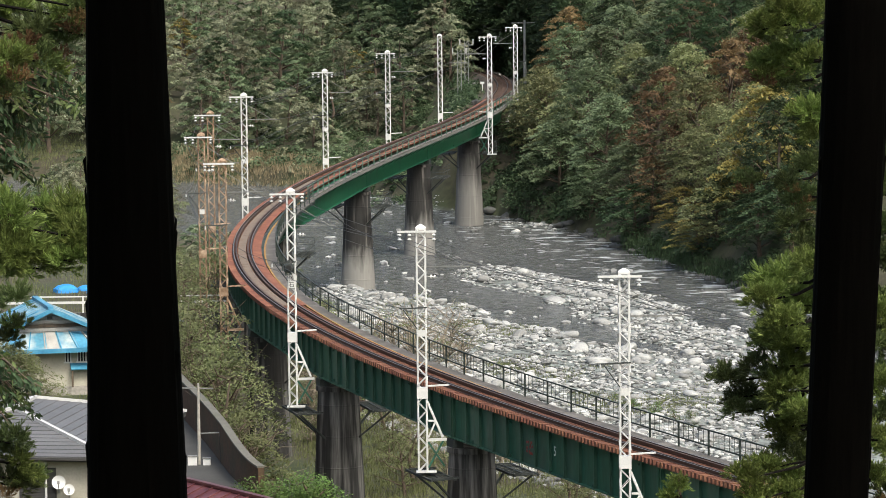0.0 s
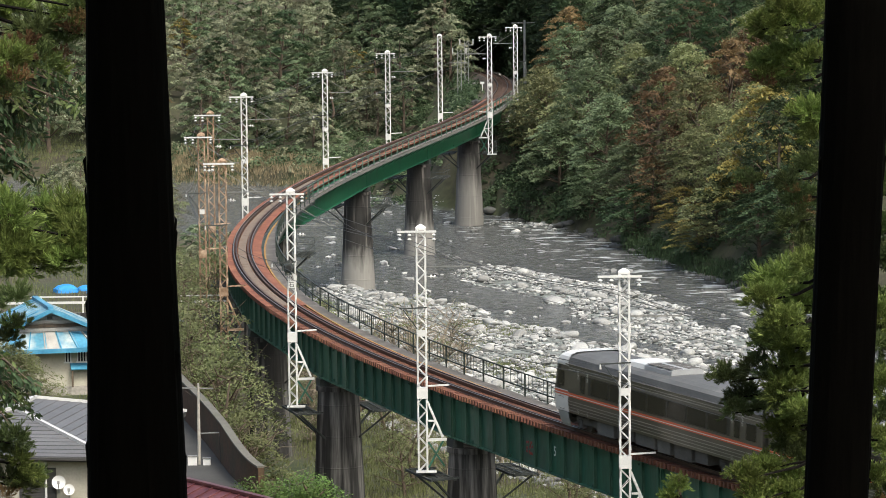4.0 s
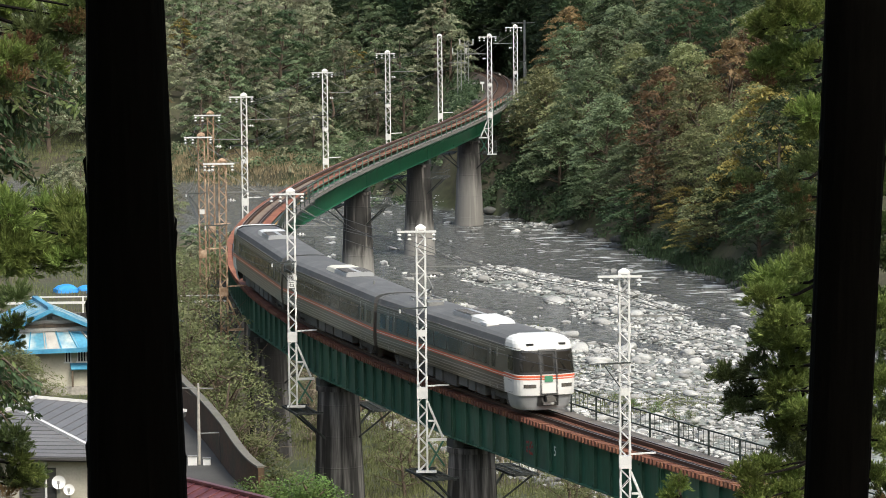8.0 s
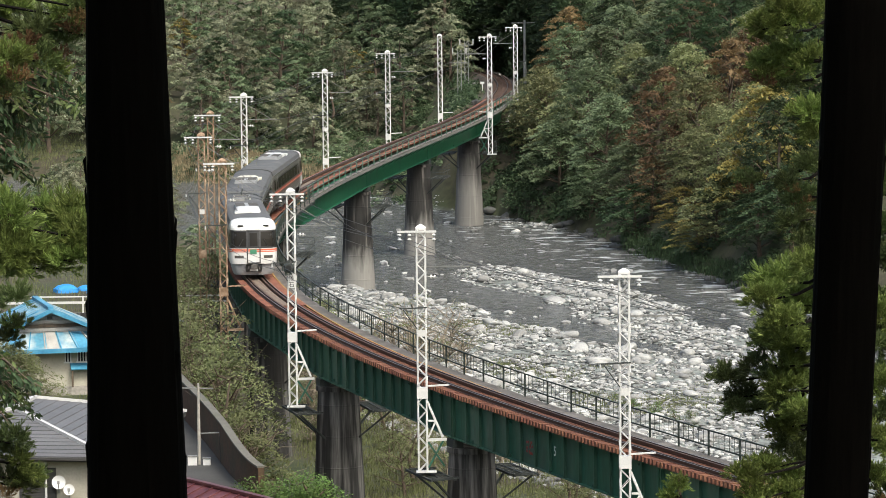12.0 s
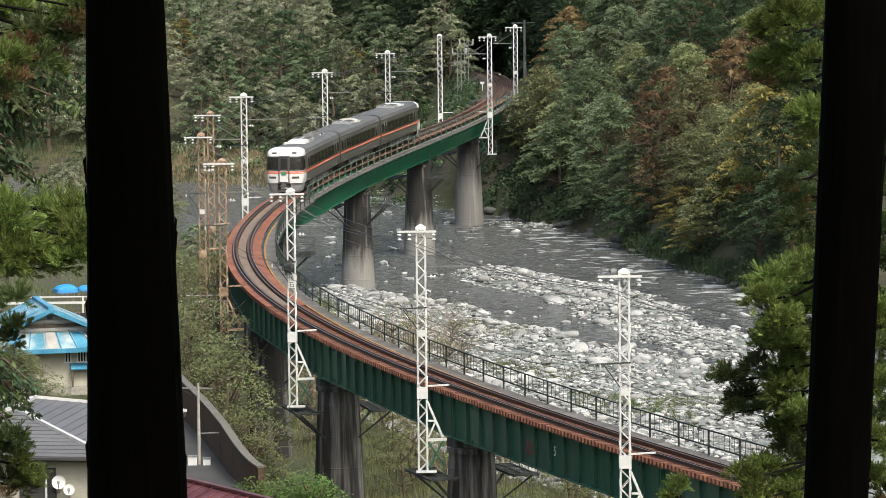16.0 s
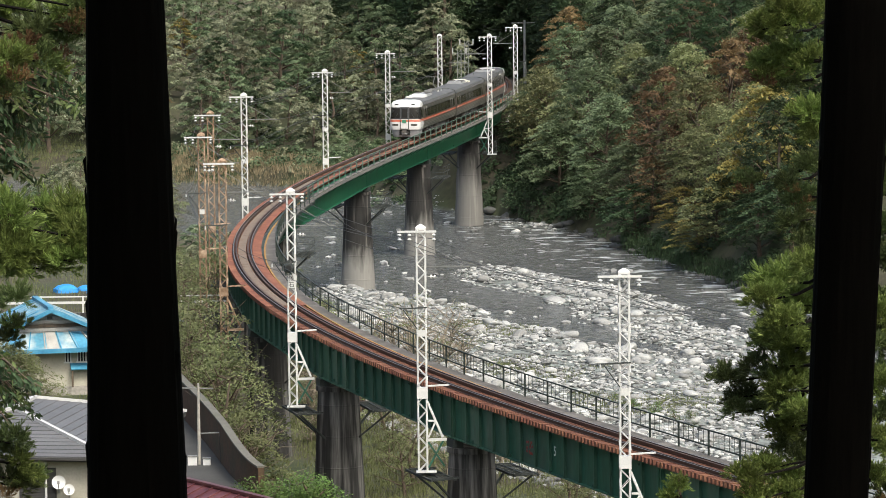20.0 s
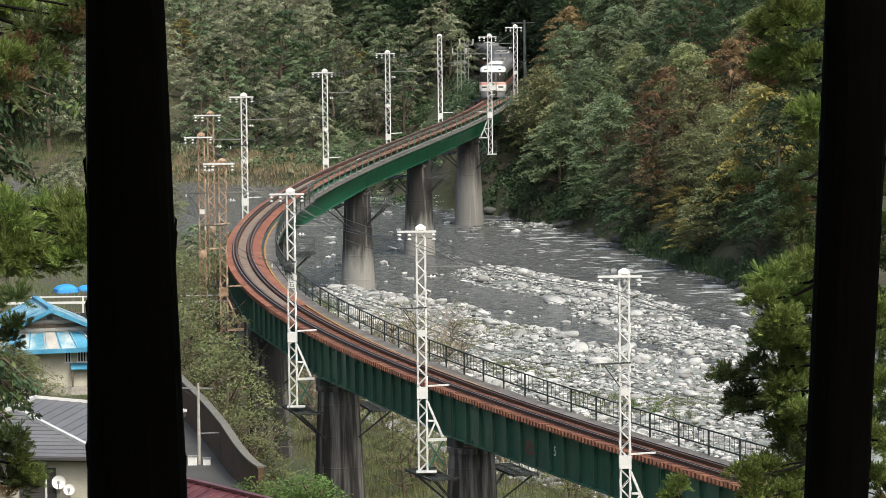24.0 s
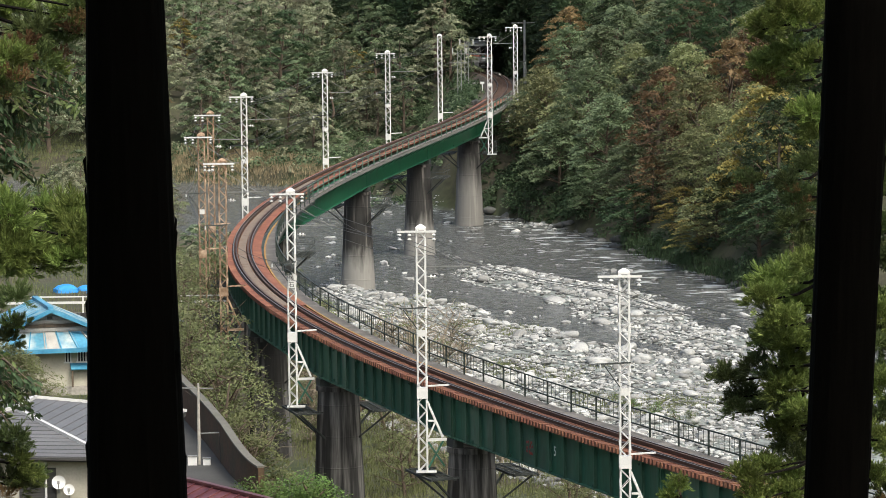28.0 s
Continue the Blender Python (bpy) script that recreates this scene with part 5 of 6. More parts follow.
for key, places in BANK.items():
    for x, y, top in places:
        tall = max(4.2, top - height(x, y) + 0.5)
        k = tall / 12.3
        plant(key, x, y, 0.5 * k + 0.42, 0.5, high=k / (0.5 * k + 0.42))
        SPOTS.append((x, y))
for k in range(2600):
    x, y = gt.uniform(7, 66), gt.uniform(300, 520)
    far = y - float(np.interp(x, SHORE_FAR[:, 0], SHORE_FAR[:, 1]))
    if not (1.5 < far) or not clear(x, y, 7.2 if y < 432 else 8.0) or abs(x / y) > 0.114:
        continue
    d = float(away(np.array([x]), np.array([y]), SHORE_FAR[4:11])[0])
    if d > 34 or d < 9 or any((x - p) ** 2 + (y - q) ** 2 < 26 for p, q in SPOTS):
        continue
    SPOTS.append((x, y))
    px = x / y
    if px < 0.045:
        key = pick(("wide_deep", 3), ("wide_green", 5), ("cedar", 0.5))
    elif px < 0.072:
        key = pick(("wide_russet", 1.5), ("wide_deep", 2), ("wide_olive", 2), ("wide_green", 2))
    else:
        key = pick(("wide_deep", 2), ("cedar", 1), ("wide_olive", 3), ("wide_yellow", 1))
    plant(key, x, y, gt.uniform(0.65, 0.9), 1.0)
# dark cedars round the place where the line leaves the valley
for k in range(85):
    x, y = gt.uniform(-10, 34), gt.uniform(478, 536)
    if clear(x, y, 4.6) and (x > np.interp(y, LINE[:, 1], LINE[:, 0]) or y > 505):
        plant("cedar", x, y, gt.uniform(0.9, 1.2))
# tall cedars that shade the line where it leaves the valley
for k in range(26):
    y = 474 + k * 2.6
    p = track(run_at(y), gt.uniform(5.0, 7.5))
    plant("cedar", p.x, p.y, gt.uniform(1.15, 1.3))
    if y < 512:
        p = track(run_at(y), gt.uniform(8.5, 12.0))
        plant("cedar", p.x, p.y, gt.uniform(1.2, 1.35))
    if y > 482:
        p = track(run_at(y), -gt.uniform(5.2, 8.5))
        plant("cedar", p.x, p.y, gt.uniform(0.95, 1.2))
for k in range(9):
    p = track(run_at(444 + k * 3.6), gt.uniform(6.2, 7.6))
    plant("cedar", p.x, p.y, gt.uniform(0.95, 1.1))
for k in range(14):
    y = 486 + k * 2.8
    p = track(run_at(y), gt.uniform(4.0, 4.8))
    plant("deep", p.x, p.y, gt.uniform(1.2, 1.35))
    p = track(run_at(y), gt.uniform(4.4, 5.4))
    plant("wide_deep", p.x, p.y, gt.uniform(1.05, 1.2))
    if y > 496:
        p = track(run_at(y), -gt.uniform(4.0, 4.8))
        plant("deep", p.x, p.y, gt.uniform(1.2, 1.35))
# undergrowth on the right bank, along the far shore and beside the line
# mostly deep green, so that the colour carries shade under the trees
under = {"deep": Shape(), "green": Shape(), "olive": Shape()}


def mound(x, y, r, key, n):
    z = height(x, y)
    for k in range(n):
        d = any_dir(gt)
        q = gt.random() ** 0.4
        p = Vector((x + d.x * r * q, y + d.y * r * q, z + abs(d.z) * r * 1.1 * q - 0.1))
        up = (Vector((d.x, d.y, abs(d.z) + 0.6)).normalized() + any_dir(gt) * 0.7).normalized()
        u = up.cross(any_dir(gt)).normalized()
        leaf_tri(under[key], p, u, up.cross(u), gt.uniform(0.22, 0.42))


for k in range(4000):
    x, y = gt.uniform(3, 36), gt.uniform(325, 500)
    far = y - float(np.interp(x, SHORE_FAR[:, 0], SHORE_FAR[:, 1]))
    if far < 0.8 or abs(x / y) > 0.1 or not clear(x, y, 2.4 if y < 426 else 3.4) or float(away(np.array([x]), np.array([y]), SHORE_FAR[4:11])[0]) > 26:
        continue
    if (y < 430 and not clear(x, y, 5) and height(x, y) > -4.5) or any((x - p) ** 2 + (y - q) ** 2 < 7 for p, q in THICKET):
        continue
    THICKET.append((x, y))
    mound(x, y, gt.uniform(1.0, 2.0), pick(("deep", 5), ("green", 1)), 130)
for k in range(260):
    x, y = gt.uniform(2, 15), gt.uniform(392, 436)
    if clear(x, y, 2.9) and y > float(np.interp(x, SHORE_FAR[:, 0], SHORE_FAR[:, 1])) + 0.5:
        mound(x, y, gt.uniform(0.9, 1.6), "deep", 100)
for k in range(300):
    x, y = gt.uniform(-34, 4), gt.uniform(424, 476)
    if clear(x, y, 3.2) and y > float(np.interp(x, SHORE_FAR[:, 0], SHORE_FAR[:, 1])) + 2:
        mound(x, y, gt.uniform(0.5, 1.5), pick(("deep", 2), ("green", 2)), 90)
for k in range(120):
    x, y = gt.uniform(2, 11), gt.uniform(410, 434)
    if height(x, y) < -2.6 and y > float(np.interp(x, SHORE_FAR[:, 0], SHORE_FAR[:, 1])) + 0.5:
        mound(x, y, gt.uniform(0.7, 1.4), pick(("deep", 3), ("green", 1)), 90)
for k in range(60):
    x = gt.uniform(5, 36)
    y = float(np.interp(x, SHORE_FAR[:, 0], SHORE_FAR[:, 1])) + gt.uniform(0.2, 7.0)
    mound(x, y, gt.uniform(0.6, 1.3), "deep", 80)
for k in range(330):
    p = track(run_at(gt.uniform(426, 515)), gt.choice((-1, -1, 1)) * gt.uniform(3.0, 20.0))
    mound(p.x, p.y, gt.uniform(0.5, 1.5), pick(("green", 1), ("deep", 3)), 120)
for k in range(70):
    x = gt.uniform(-34, 8)
    y = float(np.interp(x, SHORE_FAR[:, 0], SHORE_FAR[:, 1])) + gt.uniform(1.0, 9.0)
    if clear(x, y, 3.0):
        mound(x, y, gt.uniform(0.6, 1.4), pick(("deep", 2), ("green", 1), ("olive", 0.6)), 110)
for key, what in (("deep", "dark green"), ("green", "green"), ("olive", "olive-green")):
    tagged(part("undergrowth", under[key], LEAVES[key]), what + " undergrowth covering the river bank", "undergrowth", "", "stuff")
def lane_edge(y):
    return float(np.interp(y, (176, 187, 201, 214, 242), (-8.0, -10.2, -12.6, -15.0, -16.2)))


# near bank: thicket below the bend
for k in range(1500):
    x, y = gt.uniform(-34, -5), gt.uniform(196, 384)
    near = float(np.interp(x, SHORE_NEAR[:, 0], SHORE_NEAR[:, 1])) - y
    if near < 1.5 or not clear(x, y, 3.6) or (x < lane_edge(y) and y < 242) or (x < -21 and y < 330) or (y < 244 and x / y > -0.056):
        continue
    if any((x - p) ** 2 + (y - q) ** 2 < 4.6 for p, q in THICKET):
        continue
    THICKET.append((x, y))
    room = grade(y) - 1.0 - height(x, y)
    key = pick(("thicket", 4), ("bare", 3.5), ("green", 0.6), ("olive", 0.8)) if y > 262 else pick(("thicket", 4), ("bare", 4), ("twiggy", 1))
    full = 9.5 if key in ("green", "olive") else 5.0
    if y > 262 and -0.068 < x / y < -0.036:
        room = min(room, 23.53 - 0.0905 * y - height(x, y))
        if room < 1.2:
            continue
    plant(key, x, y, max(0.45, min(gt.uniform(0.7, 1.1) if full < 6 else gt.uniform(0.5, 0.75), room / full)))
# twiggy growth that climbs to the deck
for k in range(70):
    x, y = gt.uniform(-19, -8), gt.uniform(203, 268)
    if not clear(x, y, 2.6) or x < lane_edge(y) or x / y > -0.055:
        continue
    room = grade(y) + 0.2 - height(x, y)
    plant(pick(("bare", 5), ("thicket", 1)), x, y, max(0.5, min(1.4, room / 5.2)))
for x, y in ((-9.2, 176.0), (-8.4, 177.5), (-7.6, 178), (-7.8, 175.5), (-6.8, 177.5)):
    plant("leafy", x, y, max(0.6, (-1.95 - height(x, y)) / 3.5 * gt.uniform(0.88, 1.0)))
for x, y, key in ((-10.5, 205, "bare"), (-9.9, 208, "twiggy"), (-11.1, 211, "bare"), (-10.2, 202, "thicket"), (-11.9, 214, "twiggy"), (-9.6, 204.5, "bare"), (-12.4, 210, "thicket")):
    plant(key, x, y, max(0.6, (-3.0 - height(x, y)) / 5.0))
# half-bare growth under the viaduct
for k in range(60):
    x, y = gt.uniform(-8, 12), gt.uniform(200, 262)
    if clear(x, y, 3.0) and y < float(np.interp(x, SHORE_NEAR[:, 0], SHORE_NEAR[:, 1])) + 6 and (y > 226 or x / y > -0.014):
        plant(pick(("twiggy", 2), ("thicket", 2)), x, y, gt.uniform(0.45, 0.8))

for x, y, k in ((-3.6, 279, 1.25), (-2.4, 284, 1.3), (-1.2, 277, 1.15), (0.2, 283, 1.1), (1.4, 276, 0.8), (-4.8, 287, 0.9), (-2.0, 272, 1.1)):
    plant("twiggy", x, y, k)
for x, y, k in ((12.0, 257, 0.3), (13.2, 254.5, 0.34), (14.4, 252, 0.3), (11.0, 260, 0.28), (15.4, 250.5, 0.3)):
    plant("leafy", x, y, k)
for x, y, k in ((-22.2, 206.5, 0.9), (-21.3, 208, 0.75), (-23.1, 208, 1.0)):
    plant("hedge", x, y, k)

# grass and reeds
def tufts(places, tall, blades, seed, spread=0.5):
    g = random.Random(seed)
    sh = Shape()
    for x, y in places:
        z = height(x, y)
        for k in range(blades):
            bx, by = x + g.gauss(0, spread), y + g.gauss(0, spread)
            h = tall * g.uniform(0.5, 1.2)
            tip = (bx + g.gauss(0, 0.25) * h, by + g.gauss(0, 0.25) * h, z + h)
            a = g.uniform(0, 6.283)
            w = 0.035 * (0.6 + tall)
            sh.add([(bx - math.cos(a) * w, by - math.sin(a) * w, z - 0.05), (bx + math.cos(a) * w, by + math.sin(a) * w, z - 0.05), tip], [(0, 1, 2)])
    return sh


spots = []
for k in range(3600):
    x, y = gt.uniform(-40, 0), gt.uniform(444, 478)
    if 0 < y - float(np.interp(x, SHORE_FAR[:, 0], SHORE_FAR[:, 1])) < 9:
        spots.append((x, y))
tagged(part("dry_reeds", tufts(spots, 0.5, 30, 31, 0.8), LEAVES["reed"]), "tan dry reeds along the far river bank", "reeds", "", "stuff")
spots = []
for k in range(260):
    x = gt.uniform(17.5, 27)
    spots.append((x, float(np.interp(x, SHORE_FAR[:, 0], SHORE_FAR[:, 1])) + gt.uniform(0.3, 4.5)))
tagged(part("bank_grass", tufts(spots, 0.45, 30, 36, 0.7), LEAVES["deep"]), "dull green grass on the bank above the rapids", "grass", "", "stuff")
spots = []
for k in range(2000):
    x, y = gt.uniform(-11, 16), gt.uniform(200, 268)
    if y < float(np.interp(x, SHORE_NEAR[:, 0], SHORE_NEAR[:, 1])) + 4 and clear(x, y, 1.5):
        spots.append((x, y))
tagged(part("dry_grass", tufts(spots, 0.42, 20, 32, 0.6), LEAVES["greengrass"]), "rough grass below the viaduct", "grass", "", "stuff")
spots = []
for cx, cy, n, r in ((2.5, 307, 26, 1.6), (4.0, 303, 16, 1.2), (7.2, 277, 30, 1.8), (5.2, 282, 14, 1.3), (11.0, 262, 40, 2.0), (13.0, 258, 40, 2.0), (15.5, 262, 20, 1.5), (1.0, 296, 18, 1.5)):
    spots += [(gt.gauss(cx, r), gt.gauss(cy, r * 1.6)) for k in range(n)]
tagged(part("green_grass", tufts(spots, 0.2, 60, 33, 0.6), LEAVES["greengrass"]), "tufts of green grass on the shingle", "grass", "", "stuff")
spots = [(gt.uniform(-60, -13), gt.uniform(150, 330)) for k in range(2600)]
spots += [(gt.uniform(-48, -27), gt.uniform(332, 402)) for k in range(4200)]
spots += [(gt.uniform(-66, -36), gt.uniform(458, 496)) for k in range(3000)]
spots = [q for q in spots if height(*q) > -9.5 and abs(q[0] / q[1]) < 0.13]
tagged(part("meadow_grass", tufts(spots, 0.45, 9, 34, 0.6), LEAVES["greengrass"]), "rough green grass on the terrace", "grass", "", "stuff")


# ---- near cedars that frame the view ----
def clump_kind(seed, needles, tufts_of=44):
    """A tuft-covered bough end, about a metre across: curved rope-like shoots that fan out of each twig."""
    g = random.Random(seed)
    sp = Shape()
    for j in range(tufts_of):
        d = any_dir(g)
        d = Vector((d.x, d.y, d.z if d.z > -0.35 else -d.z)).normalized()
        root = Vector((d.x * 0.42, d.y * 0.42, d.z * 0.3)) * g.uniform(0.35, 1.0)
        axis = (d * 0.9 + Vector((0, 0, g.uniform(-0.25, 0.75)))).normalized()
        span = g.uniform(0.17, 0.30)
        for n in range(26):
            q = (n / 25) ** 0.8
            p0 = root + axis * span * (q * 0.9 - 0.25)
            side = axis.cross(any_dir(g)).normalized()
            way = (axis * (0.5 + 0.6 * q) + side * (1.05 - 0.65 * q)).normalized()
            ln = span * g.uniform(0.45, 0.75) * (1.1 - 0.4 * q)
            p1 = p0 + way * ln * 0.55
            p2 = p1 + (way * 0.55 + axis * 0.55 + Vector((0, 0, 0.12))).normalized() * ln * 0.5
            w = way.cross(any_dir(g)).normalized() * 0.0095
            b = len(sp.v)
            sp.v += [p0 - w * 0.7, p0 + w * 0.7, p1 + w, p1 - w, p2]
            sp.f += [(b, b + 1, b + 2, b + 3), (b + 3, b + 2, b + 4)]
    me = sp.mesh("spray")
    me.materials.append(LEAVES[needles])
    return me


BRIGHT = [clump_kind(300 + k, "cedar") for k in range(6)]
# same sprays in a darker needle colour, which paints the boughs' shade
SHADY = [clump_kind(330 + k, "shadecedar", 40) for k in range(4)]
DEAD = [clump_kind(350 + k, "deadcedar", 18) for k in range(2)]


def near_cedar(x, y, foot, top, seed, label, ends, kinds=BRIGHT, dead=0.12):
    """A cedar close to the viewpoint. ends: where its boughs end (x, height, size)."""
    g = random.Random(seed)
    t = thing("cedar_tree", pose(x, y, foot), label, "tree", "near cedars")
    tall = top - foot
    part("trunk", Shape().tube([(0, 0, -1), (0, 0, tall * 0.6), (0, 0, tall)], [0.2, 0.13, 0.03], 8), BARK if kinds is BRIGHT else SHADEBARK, t)
    for ex, ez, size in ends:
        end = Vector((ex - x, g.uniform(-0.7, 0.7), ez - foot))
        root = Vector((0, 0, min(tall - 0.3, end.z + 0.25 * abs(end.x) + 0.1)))
        o = part("bough", Shape().tube([root, root.lerp(end, 0.55) + Vector((0, 0, -0.1)), end], [0.04, 0.028, 0.012], 5), SHADEBARK, t)
        for n in range(3 if x > 0 else 2):
            sp = part("spray", g.choice(kinds), None, o)
            shift = Vector((g.uniform(-0.24, 0.24), g.uniform(-0.45, 0.45), g.uniform(-0.2, 0.2))) * size if n else Vector((0, 0, 0))
            sp.matrix_basis = Matrix.Translation(end + shift) @ pose(0, 0, 0, g.uniform(-25, 25), g.uniform(-25, 25), g.uniform(0, 360)) @ Matrix.Scale(size * g.uniform(0.85, 1.1) * (0.8 if n else 1.0), 4)
            tagged(sp, kind="stuff")
        if g.random() < dead:
            sp = part("spray", g.choice(DEAD), None, o, "brown withered needles")
            sp.matrix_basis = Matrix.Translation(end + Vector((g.uniform(-0.2, 0.2), -0.2, -0.25 * size))) @ Matrix.Scale(size * 0.8, 4)
            tagged(sp, kind="stuff")
    return t


BRIGHT_LABEL = "bright green cedar tree close by, with rope-like shoots"
SHADY_LABEL = "cedar tree close by in shade, its dark shoots coloured for that shade"
near_cedar(6.5, 66, 4.0, 18.3, 51, BRIGHT_LABEL, [(5.17, 16.66, 0.75), (5.58, 16.84, 1.0), (5.91, 17.21, 0.9), (5.86, 16.51, 0.9), (5.35, 16.01, 0.8), (5.77, 15.82, 0.9), (5.54, 16.28, 0.8), (5.67, 15.49, 0.7), (5.67, 15.07, 0.85), (5.9, 14.74, 0.7), (7.15, 16.36, 0.8), (7.2, 15.06, 0.9)])
near_cedar(6.9, 66.6, 4.0, 16.4, 52, BRIGHT_LABEL, [(5.62, 14.37, 0.8), (4.93, 13.68, 0.7), (5.3, 13.77, 0.8), (5.76, 13.53, 0.9), (5.07, 13.35, 0.7), (5.53, 13.3, 0.8), (7.15, 14.31, 0.8), (7.15, 13.56, 0.8)])
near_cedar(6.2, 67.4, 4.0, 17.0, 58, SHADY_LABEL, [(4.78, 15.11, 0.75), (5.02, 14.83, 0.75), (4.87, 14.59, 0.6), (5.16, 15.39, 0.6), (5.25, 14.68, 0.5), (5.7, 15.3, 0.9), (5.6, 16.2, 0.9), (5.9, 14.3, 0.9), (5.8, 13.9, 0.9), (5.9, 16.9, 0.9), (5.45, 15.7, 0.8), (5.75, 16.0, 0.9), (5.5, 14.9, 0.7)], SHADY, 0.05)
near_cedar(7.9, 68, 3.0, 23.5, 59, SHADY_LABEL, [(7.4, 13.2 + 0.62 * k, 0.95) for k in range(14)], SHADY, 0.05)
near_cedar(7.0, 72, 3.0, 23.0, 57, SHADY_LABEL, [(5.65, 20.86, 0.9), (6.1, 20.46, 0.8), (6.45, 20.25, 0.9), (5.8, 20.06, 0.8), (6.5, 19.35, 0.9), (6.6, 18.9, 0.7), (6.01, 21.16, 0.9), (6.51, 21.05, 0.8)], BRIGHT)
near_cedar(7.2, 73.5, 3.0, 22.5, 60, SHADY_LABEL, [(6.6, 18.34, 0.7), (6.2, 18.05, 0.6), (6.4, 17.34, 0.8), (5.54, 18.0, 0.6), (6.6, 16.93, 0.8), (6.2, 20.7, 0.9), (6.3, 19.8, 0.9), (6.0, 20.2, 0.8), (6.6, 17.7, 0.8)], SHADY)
near_cedar(4.65, 80, 2.0, 11.7, 53, "young bright green cedar below the viaduct", [(4.65, 11.5, 0.55), (4.45, 11.2, 0.5), (4.85, 11.15, 0.5), (4.6, 10.7, 0.6), (4.9, 10.6, 0.6)])
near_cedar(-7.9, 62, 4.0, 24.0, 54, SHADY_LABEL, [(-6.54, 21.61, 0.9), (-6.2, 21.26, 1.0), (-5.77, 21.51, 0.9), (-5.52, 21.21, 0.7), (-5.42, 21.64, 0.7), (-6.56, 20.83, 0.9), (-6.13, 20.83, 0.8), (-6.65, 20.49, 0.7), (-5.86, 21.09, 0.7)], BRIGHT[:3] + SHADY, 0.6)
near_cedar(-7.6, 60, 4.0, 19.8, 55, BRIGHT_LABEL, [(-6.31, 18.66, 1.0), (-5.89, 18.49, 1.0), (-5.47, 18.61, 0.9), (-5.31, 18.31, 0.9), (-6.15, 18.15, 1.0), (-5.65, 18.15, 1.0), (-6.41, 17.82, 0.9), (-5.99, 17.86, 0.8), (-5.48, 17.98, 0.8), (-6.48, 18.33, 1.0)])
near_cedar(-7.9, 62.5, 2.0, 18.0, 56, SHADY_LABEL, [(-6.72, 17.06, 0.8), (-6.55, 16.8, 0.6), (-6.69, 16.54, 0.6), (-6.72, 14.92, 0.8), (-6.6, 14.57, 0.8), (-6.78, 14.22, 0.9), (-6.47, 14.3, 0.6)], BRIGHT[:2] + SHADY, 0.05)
# a broadleaf tree with long hanging leaves
bough = thing("chestnut_tree", pose(-8.2, 70, 4.0), "chestnut tree with long drooping green leaves", "tree")
part("trunk", Shape().tube([(0, 0, -1), (0.2, 0, 9), (0, 0, 18)], [0.25, 0.18, 0.05], 8), BARK, bough)
gb2 = random.Random(77)
for k in range(76):
    low, high, near_x, far_x = ((15.6, 16.5, 0.9, 2.2), (14.3, 15.8, 0.5, 1.35), (10.0, 11.1, 0.4, 1.15))[0 if k < 34 else 1 if k < 60 else 2]
    tip = Vector((gb2.uniform(near_x, far_x), gb2.uniform(-0.7, 0.7), gb2.uniform(low, high)))
    base = Vector((0.1, 0, tip.z + gb2.uniform(0.3, 0.8)))
    br = part("bough", Shape().tube([base, base.lerp(tip, 0.5) + Vector((0, 0, 0.12)), tip], [0.03, 0.018, 0.006], 5), BARK, bough)
    sp = Shape()
    for j in range(30):
        q = gb2.uniform(0.35, 1.04)
        p = base.lerp(tip, q) + Vector((0, 0, 0.12 * (1 - q))) + any_dir(gb2) * 0.1
        u = (any_dir(gb2) * 0.85 + Vector((0.3, 0, -0.5))).normalized()
        w = u.cross(any_dir(gb2)).normalized() * gb2.uniform(0.022, 0.034)
        ln, bend = gb2.uniform(0.12, 0.21), Vector((0, 0, -0.03))
        sp.add([p, p + u * ln * 0.35 + w, p + u * ln * 0.7 + w * 0.8 + bend * 0.4, p + u * ln + bend, p + u * ln * 0.7 - w * 0.8 + bend * 0.4, p + u * ln * 0.35 - w], [(0, 1, 2, 3), (0, 3, 4, 5)])
    tagged(part("leaf_spray", sp, LEAVES["deep" if k % 3 else "shadecedar"], br), kind="stuff")

